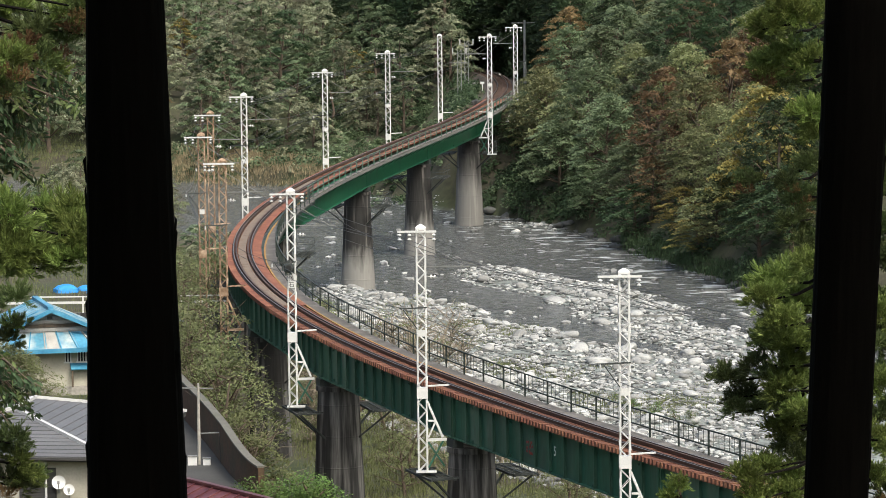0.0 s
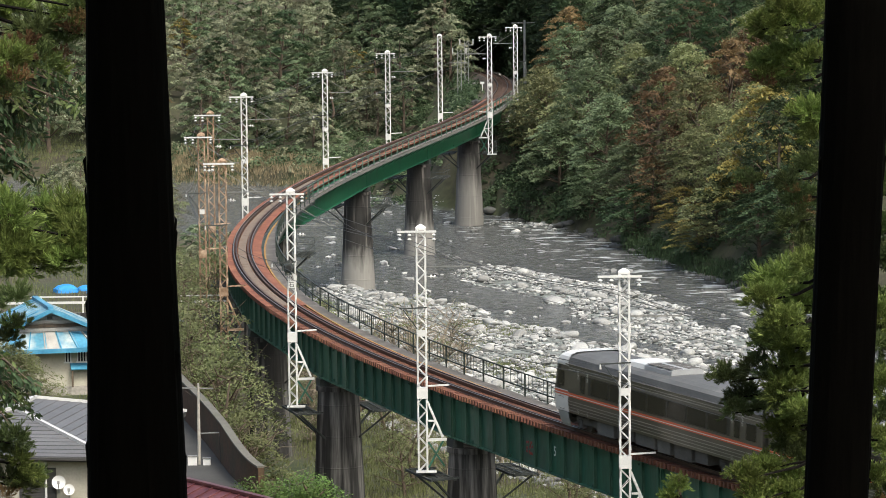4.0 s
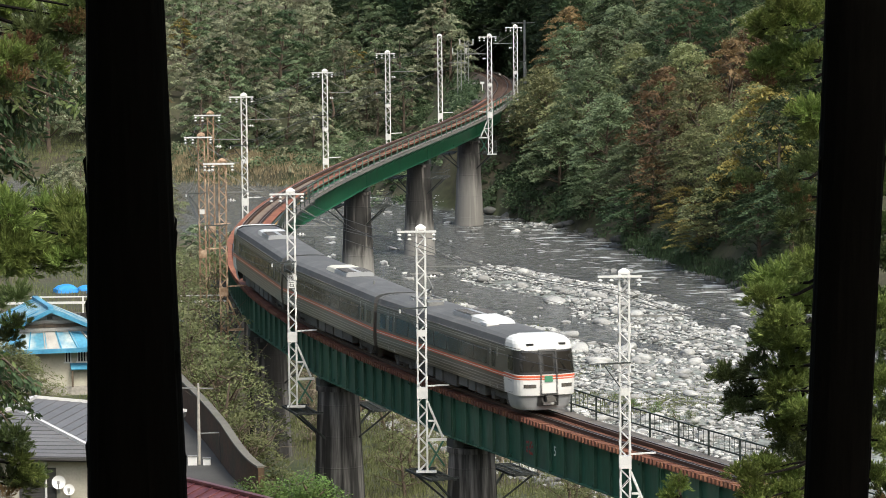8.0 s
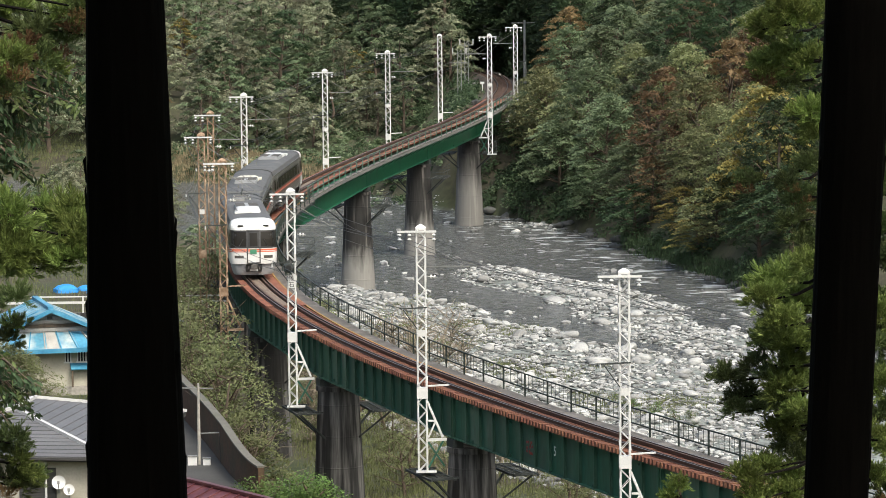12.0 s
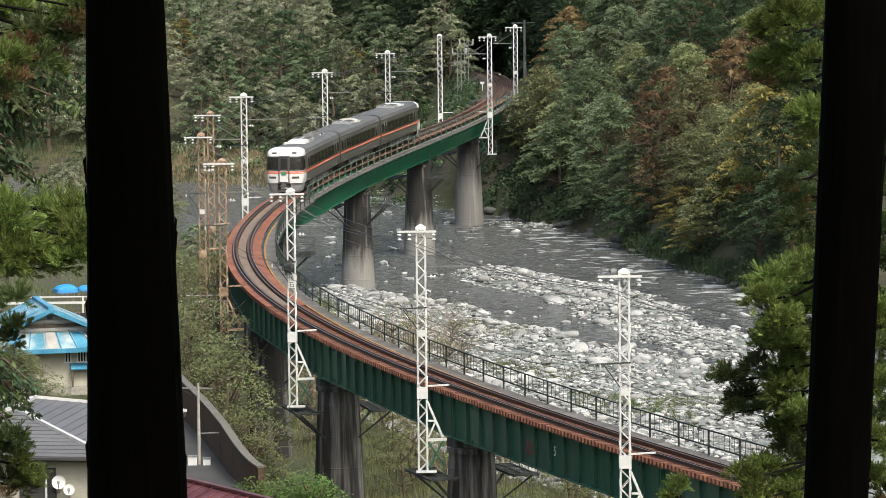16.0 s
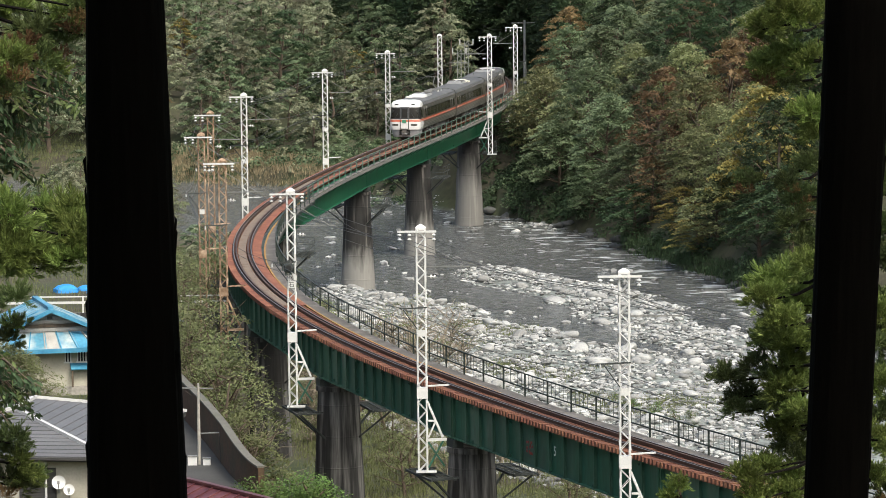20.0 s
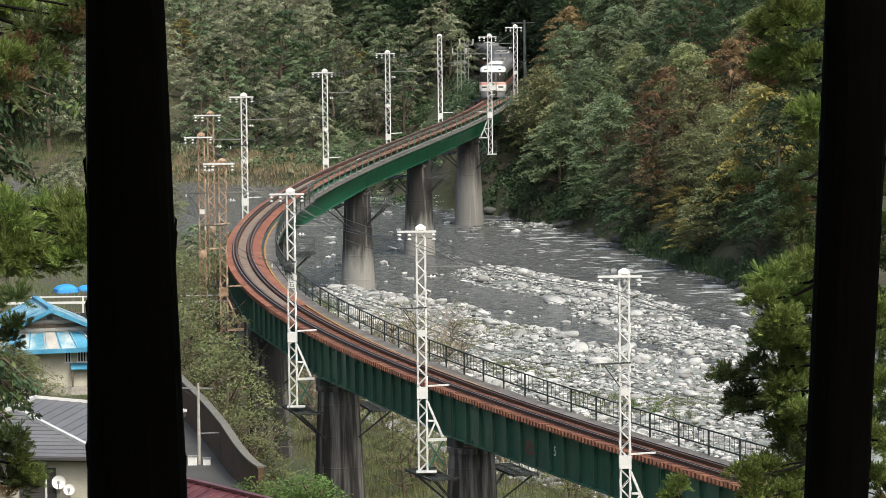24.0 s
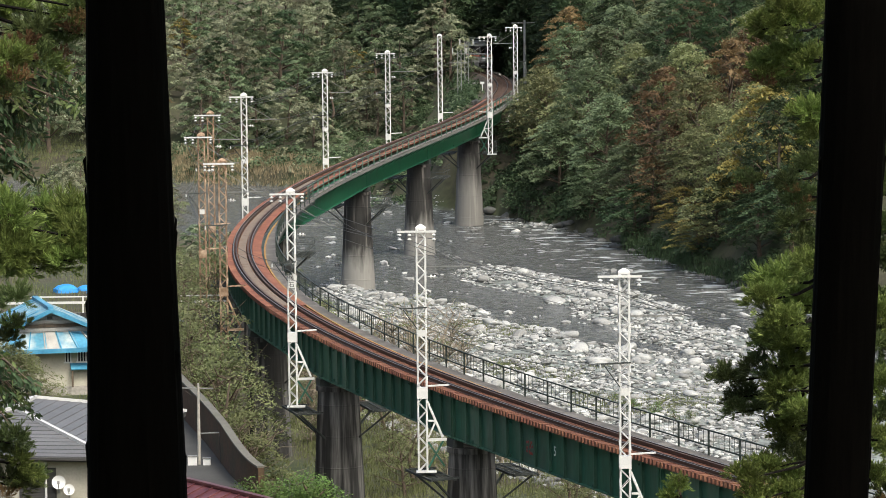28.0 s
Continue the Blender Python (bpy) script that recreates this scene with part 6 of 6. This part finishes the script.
# ---- the dark grove round the camera, with unseen foliage added for shade ----
def old_trunk(xt, xb, rt, rb, y, label):
    """A trunk whose axis passes xt at the height 22.97 and xb at 20.76."""
    t = thing("old_tree", pose(0, y, 0), label, "tree", "grove trees")
    g = random.Random(int(abs(xt) * 100))
    rings = []
    for z in np.arange(14.0, 31.5, 0.11):
        f = (22.97 - z) / 2.21
        x = xt + (xb - xt) * f
        r = max(rt + (rb - rt) * f, rt * 0.8) if f < 1.2 else rb + (rb - rt) * 0.2 + 0.004 * (f - 1.2)
        ring = []
        for k in range(40):
            a = 2 * math.pi * k / 40
            rr = r * (1 + 0.012 * math.sin(9 * a + 0.6 * z) + 0.010 * math.sin(17 * a - 1.3 * z) + g.uniform(-0.003, 0.003))
            ring.append((x + rr * math.cos(a), rr * math.sin(a), z))
        rings.append(ring)
    trunk = part("trunk", Shape().loft(rings), SHADEBARK, t)
    for k in range(14):
        z = g.uniform(20.6, 23.1)
        f = (22.97 - z) / 2.21
        x, r = xt + (xb - xt) * f, rt + (rb - rt) * f
        a = g.choice((0, math.pi)) + g.uniform(-0.5, 0.5)
        c, s = math.cos(a), math.sin(a)
        part("bark_flake", Shape().loft([[(x + c * r * 0.99 - s * 0.02, s * r * 0.99 + c * 0.02, z), (x + c * r * 0.99 + s * 0.02, s * r * 0.99 - c * 0.02, z), (x + c * (r + 0.003), s * (r + 0.003), z)], [(x + c * r - s * 0.015, s * r + c * 0.015, z + 0.12), (x + c * r + s * 0.015, s * r - c * 0.015, z + 0.12), (x + c * (r + g.uniform(0.006, 0.014)), s * (r + 0.01), z + 0.1)]]), SHADEBARK, trunk)


old_trunk(-1.397, -1.379, 0.173, 0.222, 18.0, "old tree trunk coloured almost black for deep shade")
old_trunk(1.850, 1.748, 0.146, 0.143, 18.0, "old tree trunk coloured almost black for deep shade")
# out-of-view leaves added above, behind and beside to keep light off the trunks
gc = random.Random(91)
shade = Shape()
for k in range(14000):
    roll = gc.random()
    if roll < 0.55:
        p = Vector((gc.uniform(-26, 26), gc.uniform(-26, 25), gc.uniform(25.6, 31)))
    elif roll < 0.75:
        p = Vector((gc.uniform(-26, 26), gc.uniform(-26, -16), gc.uniform(20, 30)))
    else:
        p = Vector((gc.choice((-1, 1)) * gc.uniform(16, 24), gc.uniform(-24, 20), gc.uniform(18, 30)))
    u = any_dir(gc)
    leaf_quad(shade, p, u, u.cross(any_dir(gc)).normalized() * 1.2, gc.uniform(1.2, 2.4))
tagged(part("cedar_canopy", shade, LEAVES["deep"]), "unseen foliage added over the viewpoint to shade the trunks", "foliage", "", "stuff")
# ---- houses and the lane on the terrace ----
TILE = paint("grey_roof_tile", (0.105, 0.105, 0.11), 0.6, var=0.25, scale=1.0, fine=10, island=0.2)
RIDGE = paint("pale_ridge_tile", (0.48, 0.48, 0.48), 0.6, var=0.2)
PLASTER = paint("cream_plaster", (0.42, 0.40, 0.33), 0.9, var=0.15, scale=0.8, fine=10, second=(0.50, 0.47, 0.40), amount=0.35)
BLUE = paint("blue_metal_roof", (0.05, 0.22, 0.36), 0.45, var=0.3, scale=0.8, fine=6, second=(0.10, 0.30, 0.43), amount=0.4)
PALEBLUE = paint("faded_blue_sheet", (0.08, 0.25, 0.36), 0.5, var=0.3, scale=0.9, fine=6, second=(0.36, 0.40, 0.40), amount=0.5)
WEATHER = paint("weathered_board", (0.33, 0.32, 0.30), 0.9, var=0.3, streak=(1, 1, 0.3))
REDROOF = paint("dark_red_metal_roof", (0.085, 0.022, 0.026), 0.5, var=0.3, scale=0.7, fine=6, second=(0.13, 0.05, 0.05), amount=0.4)
ROAD = paint("asphalt", (0.05, 0.049, 0.047), 0.9, var=0.25, scale=0.6, fine=12)
BROWNW = paint("rust_stained_wall", (0.085, 0.042, 0.022), 0.9, var=0.5, scale=0.5, fine=5, second=(0.035, 0.028, 0.014), amount=0.45)
TARP = paint("blue_tarpaulin", (0.03, 0.25, 0.62), 0.5, var=0.2)
PANE = glass("window_pane", (0.02, 0.022, 0.025), 0.08)
SHUT = paint("dark_shutter", (0.05, 0.048, 0.046), 0.7, var=0.3, streak=(1, 1, 8))


def slab(shape, pts, thick):
    """A flat polygon with thickness below it."""
    pts = [Vector(p) for p in pts]
    n = (pts[1] - pts[0]).cross(pts[2] - pts[0]).normalized()
    if n.z < 0:
        pts, n = pts[::-1], -n
    k = len(pts)
    return shape.add(pts + [p - n * thick for p in pts], [tuple(range(k)), tuple(range(2 * k - 1, k - 1, -1))] + [(i, i + k, (i + 1) % k + k, (i + 1) % k) for i in range(k)])


def courses(parent, name, a, b, c, d, n, material, lift=0.03):
    """Covers the slope from the eave a-b up to d-c with n overlapping courses."""
    a, b, c, d = (Vector(p) for p in (a, b, c, d))
    up = (b - a).cross(d - a).normalized()
    up = up if up.z > 0 else -up
    for k in range(n):
        f0, f1 = k / n, min(1.0, (k + 1.12) / n)
        p, q, r, s = a.lerp(d, f0) + up * lift, b.lerp(c, f0) + up * lift, b.lerp(c, f1), a.lerp(d, f1)
        part(name, slab(Shape(), [p, q, r, s], 0.03), material, parent)


# house with the grey tiled hip roof
W, D, E, R = 5.2, 6.9, 2.7, 1.2
hx, hy = -17.2, 165.2
grey = thing("house", pose(hx, hy, -1.55, 0, 0, -9), "cream-walled house with grey tiled hip roof and satellite dishes", "house", "houses")
wall = part("wall", Shape().box(-W + 0.6, -D + 0.6, -1.0, W - 0.6, D - 0.6, E), PLASTER, grey, "cream plaster wall")
roof = part("roof", slab(Shape(), [(-W, -D, E), (W, -D, E), (W, D, E), (-W, D, E)], 0.18), SHUT, grey, "grey tiled hip roof")
near, farr = (0, -D + W, E + R), (0, D - W, E + R)
courses(roof, "tile_course", (-W, -D, E), (W, -D, E), near, near, 13, TILE)
courses(roof, "tile_course", (W, -D, E), (W, D, E), farr, near, 13, TILE)
courses(roof, "tile_course", (W, D, E), (-W, D, E), farr, farr, 13, TILE)
courses(roof, "tile_course", (-W, D, E), (-W, -D, E), near, farr, 13, TILE)
for a, b in ((near, farr), (near, (W, -D, E)), (near, (-W, -D, E)), (farr, (W, D, E)), (farr, (-W, D, E))):
    part("ridge_cap", Shape().bar(Vector(a) + Vector((0, 0, 0.06)), Vector(b) + Vector((0, 0, 0.06)), 0.16, 0.12), RIDGE, roof)
part("gutter", Shape().bar((-W, -D - 0.06, E - 0.06), (W, -D - 0.06, E - 0.06), 0.12, 0.1), SHUT, roof)
for x in (-1.2, 2.15):
    win = part("window", Shape().box(x - 0.75, -D + 0.56, 0.9, x + 0.75, -D + 0.62, 2.2), SHUT, grey, "shuttered window")
    for k in range(9):
        part("slat", Shape().box(x - 0.72, -D + 0.54, 0.95 + k * 0.135, x + 0.72, -D + 0.57, 1.05 + k * 0.135), SHUT, win)
    part("frame", Shape().box(x - 0.82, -D + 0.53, 0.84, x + 0.82, -D + 0.6, 0.9), CARWHITE, win)
part("downpipe", Shape().tube([(2.5, -D + 0.5, -0.5), (2.5, -D + 0.5, E)], 0.05, 6), CARWHITE, grey)


def dish(x, y, z, r):
    """A satellite dish on a bracket."""
    d = thing("satellite_dish", pose(x, y, z, -14, 0, 4), "white satellite dish on the house wall", "satellite dish", "satellite dishes")
    rings = []
    for q in (1.0, 0.75, 0.5, 0.25, 0.05):
        rings.append([(r * q * math.cos(a), -0.16 * r * (q * q) , r * q * math.sin(a)) for a in np.linspace(0, 6.2832, 25)[:-1]])
    part("reflector", Shape().loft(rings, caps=False).loft([[(q.x, q.y + 0.02, q.z) for q in map(Vector, ring)] for ring in rings[::-1]], caps=False), CARWHITE, d)
    part("arm", Shape().tube([(0, -0.05, -r * 0.8), (0, -0.5, -r * 0.2)], 0.02, 6), STEEL, d)
    part("receiver", Shape().box(-0.05, -0.58, -0.12, 0.05, -0.46, 0.0), STEEL, d)
    part("bracket", Shape().tube([(0, 0.0, 0), (0, 0.25, -0.1), (0, 0.25, -0.4)], 0.025, 6), STEEL, d)


dish(-15.2, 158.2, 0.11, 0.27)
dish(-14.79, 158.1, -0.17, 0.22)

# house with the blue roof
bh = thing("house", pose(-21.8, 220, -3.45, 0, 0, 14), "small cream house with bright blue metal roof", "house", "houses")
part("wall", Shape().box(-2.6, -2.6, -0.9, 2.6, 2.6, 2.6), PLASTER, bh, "cream plaster wall")
part("foundation", Shape().box(-2.64, -2.66, -1.2, 2.64, 2.66, -0.02), CONCL, bh, "pale concrete foundation")
lower = part("lower_roof", slab(Shape(), [(-3.3, -3.5, 2.1), (3.3, -3.5, 2.1), (2.5, -2.2, 2.95), (-2.5, -2.2, 2.95)], 0.06), PALEBLUE, bh, "faded blue sheet lower roof")
for sx in (-1, 1):
    part("side_slope", slab(Shape(), [(sx * 3.3, -3.5, 2.1), (sx * 3.3, 3.5, 2.1), (sx * 2.5, 2.2, 2.95), (sx * 2.5, -2.2, 2.95)], 0.06), BLUE, lower)
for k in range(8):
    x = -3.1 + 6.2 * k / 7
    part("sheet_rib", Shape().bar((x, -3.52, 2.13), (x * 0.76, -2.2, 3.0), 0.06), BLUE if k % 3 else WEATHER, lower)
    if k in (3, 5):
        y0, y1 = (x + 0.12, (x + 0.12) * 0.77), (x + 0.78, (x + 0.78) * 0.77)
        part("patch_sheet", slab(Shape(), [(y0[0], -3.45, 2.155), (y1[0], -3.45, 2.155), (y1[1], -2.25, 2.95), (y0[1], -2.25, 2.95)], 0.02), WEATHER if k == 3 else BLUE, lower)
part("eave_board", Shape().bar((-3.35, -3.54, 2.03), (3.35, -3.54, 2.03), 0.08, 0.24), BLUE, lower)
gable = part("gable_wall", Shape().add([(-2.3, -2.3, 2.9), (2.3, -2.3, 2.9), (0, -2.3, 4.05), (-2.3, 2.2, 3.0), (2.3, 2.2, 3.0), (0, 2.2, 4.05)], [(0, 1, 2), (5, 4, 3), (0, 2, 5, 3), (2, 1, 4, 5), (1, 0, 3, 4)]), WEATHER, bh, "weathered gable boards")
for k in range(4):
    z = 2.98 + k * 0.22
    part("board", Shape().box(-2.25 + 1.9 * (z - 2.9), -2.36, z, 2.25 - 1.9 * (z - 2.9), -2.31, z + 0.16), BARK if k == 1 else WEATHER, gable)
part("vent", Shape().box(-0.14, -2.4, 3.62, 0.14, -2.35, 3.78), SHUT, gable)
upper = part("upper_roof", slab(slab(Shape(), [(-2.75, -2.9, 3.02), (0, -2.9, 4.22), (0, 3.2, 4.22), (-2.75, 3.2, 3.02)], 0.1), [(0, -2.9, 4.22), (2.75, -2.9, 3.02), (2.75, 3.2, 3.02), (0, 3.2, 4.22)], 0.1), BLUE, bh, "bright blue metal upper roof")
for k in range(9):
    y = -2.4 + k * 0.68
    for sx in (-1, 1):
        part("seam", Shape().bar((0, y, 4.25), (sx * 2.72, y, 3.06), 0.05), PALEBLUE, upper)
for sx in (-1, 1):
    part("barge_board", Shape().bar((0, -2.93, 4.14), (sx * 2.78, -2.93, 2.93), 0.06, 0.2), BLUE, upper)
part("ridge_cap", Shape().bar((0, -2.8, 4.28), (0, 3.2, 4.28), 0.3, 0.16), BLUE, upper)
for x0, x1 in ((0.72, 1.08), (1.4, 2.35)):
    win = part("window", Shape().box(x0, -2.66, 1.32, x1, -2.59, 1.92), PANE, bh, "barred window")
    for k in range(int((x1 - x0) / 0.15) + 1):
        part("bar", Shape().box(x0 + k * 0.15, -2.72, 1.32, x0 + 0.05 + k * 0.15, -2.67, 1.92), CARWHITE, win)
    part("sill", Shape().box(x0 - 0.05, -2.71, 1.24, x1 + 0.05, -2.60, 1.32), CARWHITE, win)
    part("lintel", Shape().box(x0 - 0.05, -2.71, 1.92, x1 + 0.05, -2.60, 1.98), CARWHITE, win)
aw = part("awning", slab(Shape(), [(1.0, -3.15, 0.95), (2.55, -3.15, 0.95), (2.55, -2.6, 1.24), (1.0, -2.6, 1.24)], 0.05), BLUE, bh, "blue sheet awning")
part("post", Shape().box(1.02, -3.1, -0.02, 1.12, -3.0, 0.95), BARK, aw)
part("door", Shape().box(1.2, -2.66, -0.0, 2.3, -2.59, 0.93), PLASTER, bh)
# a second blue roof farther on
b2 = thing("house", pose(-18.2, 236, -4.4, 0, 0, -15), "small house with pale blue metal roof", "house", "houses")
part("wall", Shape().box(-2, -2, -0.8, 2, 2, 2.3), PLASTER, b2)
part("roof", slab(slab(Shape(), [(-2.5, -2.4, 2.2), (0, -2.4, 3.2), (0, 2.4, 3.2), (-2.5, 2.4, 2.2)], 0.1), [(0, -2.4, 3.2), (2.5, -2.4, 2.2), (2.5, 2.4, 2.2), (0, 2.4, 3.2)], 0.1), PALEBLUE, b2)

# white rail fence on a low wall
y = 262
fence = thing("rail_fence", pose(0, 0, 0), "white tubular rail fence on a low concrete wall", "fence")
low = part("low_wall", Shape().box(-40, y + 0.1, -7, -14.5, y + 0.5, -4.2), CONC, fence)
x = -39.6
while x < -14.6:
    part("post", Shape().box(x - 0.045, y + 0.22, -4.25, x + 0.045, y + 0.31, -3.1), CARWHITE, fence)
    for z in (-3.15, -3.5, -3.57):
        part("rail", Shape().box(x, y + 0.24, z - 0.04, x + 2.68, y + 0.29, z + 0.04), CARWHITE, fence)
    x += 2.7
# tarpaulins over a heap
for tx, ty, r in ((-26.6, 285, 0.9), (-25.4, 286.5, 0.6), (-24.6, 284, 0.5)):
    tp = thing("tarpaulin_heap", pose(tx, ty, height(tx, ty)), "heap under a bright blue tarpaulin", "tarpaulin", "tarpaulin heaps")
    gq = random.Random(int(r * 10))
    rings = [[(r * k * (1 + gq.uniform(-0.12, 0.12)) * math.cos(a), r * k * (1 + gq.uniform(-0.12, 0.12)) * math.sin(a), z * r) for a in np.linspace(0, 6.2832, 15)[:-1]] for k, z in ((1.0, -0.1), (0.92, 0.3), (0.6, 0.55), (0.2, 0.66))]
    part("sheet", Shape().loft(rings), TARP, tp)

# lane with its rust-stained wall
COPE = paint("mossy_coping", (0.12, 0.115, 0.10), 0.95, var=0.4, scale=0.8, fine=6, second=(0.08, 0.08, 0.06), amount=0.4)
LANE = spline([(-15.0, 214), (-13.9, 207.5), (-12.8, 201.5), (-11.5, 194.5), (-10.4, 187.5), (-9.4, 181.5), (-8.7, 178.8), (-7.9, 177.4), (-7.0, 176.6)], 10)
lane_z = -3.45


def crest(i):
    """Height of the wall over the lane, which falls towards its end."""
    return 1.8 - 0.75 * max(0.0, (i - 30) / (len(LANE) - 31))


def along_lane(i, side):
    a, b = LANE[max(i - 1, 0)], LANE[min(i + 1, len(LANE) - 1)]
    d = np.array(b) - np.array(a)
    d = d / np.hypot(*d)
    return LANE[i][0] + d[1] * side, LANE[i][1] - d[0] * side


lane = Shape().loft([[(*along_lane(i, 2.1), lane_z - 5.0), (*along_lane(i, 0.0), lane_z - 5.0), (*along_lane(i, 0.0), lane_z), (*along_lane(i, 2.1), lane_z)] for i in range(len(LANE))][::1])
tagged(part("lane", lane, ROAD), "narrow grey asphalt lane", "road", "", "structure")
fl = thing("retaining_wall", pose(0, 0, 0), "curved rust-stained concrete wall beside the lane", "wall")
SPAN = 5
for j in range(0, len(LANE) - SPAN, SPAN):
    ids = range(j, j + SPAN + 1)
    part("wall_section", Shape().loft([[(*along_lane(i, -0.02), lane_z - 6.0), (*along_lane(i, -0.32), lane_z - 6.0), (*along_lane(i, -0.32), lane_z + crest(i)), (*along_lane(i, -0.02), lane_z + crest(i))] for i in ids]), BROWNW, fl)
    part("coping", Shape().loft([[(*along_lane(i, 0.03), lane_z + crest(i)), (*along_lane(i, -0.34), lane_z + crest(i)), (*along_lane(i, -0.34), lane_z + crest(i) + 0.08), (*along_lane(i, 0.03), lane_z + crest(i) + 0.08)] for i in ids]), COPE, fl)
# service pole with meter boxes
pole = thing("utility_pole", pose(-11.45, 187.5, -4.0), "slim grey steel service pole with white meter boxes", "pole")
part("shaft", Shape().tube([(0, 0, -0.5), (0, 0, 2.4), (0, 0, 4.35)], [0.085, 0.075, 0.055], 10), CONCL, pole)
for x, z, w, h in ((-0.30, -0.25, 0.42, 1.2), (0.36, -0.3, 0.34, 1.15)):
    bx = part("meter_box", Shape().box(x - w / 2, -0.32, z, x + w / 2, -0.08, z + h), CARWHITE, pole)
    part("lid", Shape().box(x - w / 2 - 0.02, -0.35, z + h, x + w / 2 + 0.02, -0.05, z + h + 0.05), STEEL, bx)
part("crossarm", Shape().bar((-1.2, 0, 4.15), (0.7, 0, 4.1), 0.06), STEEL, pole)
part("lamp_arm", Shape().bar((0, 0, 2.0), (0.95, -0.1, 2.05), 0.05), STEEL, pole)
part("drop_wire", Shape().tube([(0.95, -0.1, 2.05), (1.0, -0.1, 1.0), (1.05, -0.1, -0.3)], 0.018, 5), WIRE, pole)
part("guard_sleeve", Shape().tube([(1.05, -0.1, -0.3), (1.15, -0.1, -1.2)], 0.06, 8), YELLOW, pole)
# shed with the dark red roof
shed = thing("shed", pose(-7.3, 148.2, -1.95, 0, 0, 32.6), "low shed with dark red metal roof", "shed")
part("wall", Shape().box(-1.7, -4, -0.5, 1.7, 4, 2.2), WEATHER, shed)
rf = part("roof", slab(slab(Shape(), [(-2.3, -4.5, 2.1), (0, -4.5, 3.0), (0, 4.5, 3.0), (-2.3, 4.5, 2.1)], 0.08), [(0, -4.5, 3.0), (2.3, -4.5, 2.1), (2.3, 4.5, 2.1), (0, 4.5, 3.0)], 0.08), REDROOF, shed)
for k in range(14):
    y = -4.4 + k * 0.68
    for sx in (-1, 1):
        part("seam", Shape().bar((0, y, 3.03), (sx * 2.28, y, 2.13), 0.04), REDROOF, rf)
part("ridge_cap", Shape().bar((0, -4.6, 3.05), (0, 4.6, 3.05), 0.24, 0.1), REDROOF, rf)
# distant rusty flume by the river
flume = thing("steel_flume", pose(-36.5, 372, height(-36.5, 372) + 0.6, 0, 0, -62), "rusty brown steel water flume in the meadow", "flume")
part("floor", Shape().box(-7, -1.2, -0.1, 7, 1.2, 0), CONC, flume)
for sy in (-1, 1):
    part("side", Shape().box(-7, sy * 1.2 - 0.1, -0.6, 7, sy * 1.2 + 0.1, 1.3), BROWNW, flume)

# ---- lineside gear where the line leaves the valley ----
GALV = paint("galvanised_steel", (0.26, 0.27, 0.26), 0.55, metal=0.4, var=0.25)
def lattice_post(x, y, tall, label):
    t = thing("signal_mast", pose(x, y, -0.7), label, "mast", "lineside masts")
    for sx in (-1, 1):
        for sy in (-1, 1):
            part("leg", Shape().box(sx * 0.2 - 0.035, sy * 0.2 - 0.035, 0, sx * 0.2 + 0.035, sy * 0.2 + 0.035, tall), GALV, t)
    n = int(tall / 0.45)
    for yy in (-0.22, 0.22):
        part("lacing", Shape().tube([((0.2 if k % 2 else -0.2), yy, tall * k / n) for k in range(n + 1)], 0.025, 4), GALV, t)
    arm = part("crossarm", Shape().box(-1.0, -0.3, tall - 1.5, 0.9, -0.22, tall - 1.42).box(-0.8, -0.3, tall - 0.5, 0.8, -0.22, tall - 0.42), GALV, t)
    for xx in (-0.75, 0.75):
        part("insulator", Shape().tube([(xx, -0.26, tall - 0.4), (xx, -0.26, tall + 0.2)], 0.07, 8), INSUL, arm)
    return t


lattice_post(2.05, 455, 5.3, "grey lattice lineside mast beside the track")
q = lattice_post(2.9, 462, 6.0, "tall grey lattice mast with white insulators")
part("relay_box", Shape().box(0.3, -0.6, 0.6, 1.2, -0.1, 1.4), GALV, q)
tall = 7.3 - height(9.7, 470) + 0.3
cp = thing("utility_pole", pose(9.7, 470, height(9.7, 470) - 0.3), "tall grey concrete utility pole among the trees", "pole")
part("shaft", Shape().tube([(0, 0, 0), (0, 0, tall)], [0.2, 0.13], 10), GALV, cp)
part("crossarm", Shape().bar((-1.6, 0, tall - 0.3), (1.2, 0, tall - 0.3), 0.1), STEEL, cp)
sgn = thing("distance_post", pose(4.6, 455, height(4.6, 455)), "small white lineside post", "post")
part("shaft", Shape().box(-0.05, -0.05, -0.2, 0.05, 0.05, 1.0), CARWHITE, sgn)
part("board", Shape().box(-0.22, -0.1, 0.85, 0.22, -0.06, 1.1), CARWHITE, sgn)
# ---- motion ----
def rear_end(t):
    """Where the rear of the train is along the line."""
    u = t - 14
    return 238.64 + 15.603 * u - 0.02871 * u * u + 0.0025293 * u ** 3


def motions():
    for car, i, flip in ((rear_car, 0, True), (mid_car, 1, False), (lead_car, 2, False)):
        rows = []
        for k in range(57):
            t = k * 0.5
            s = rear_end(t) + 10.5 + 20.85 * i
            a, b = track(s - 7.2), track(s + 7.2)
            d = (a - b) if flip else (b - a)
            m = d.to_track_quat("X", "Z").to_matrix().to_4x4()
            rows.append((t, Matrix.Translation((a + b) / 2) @ m))
        walk(car, rows)


motions()
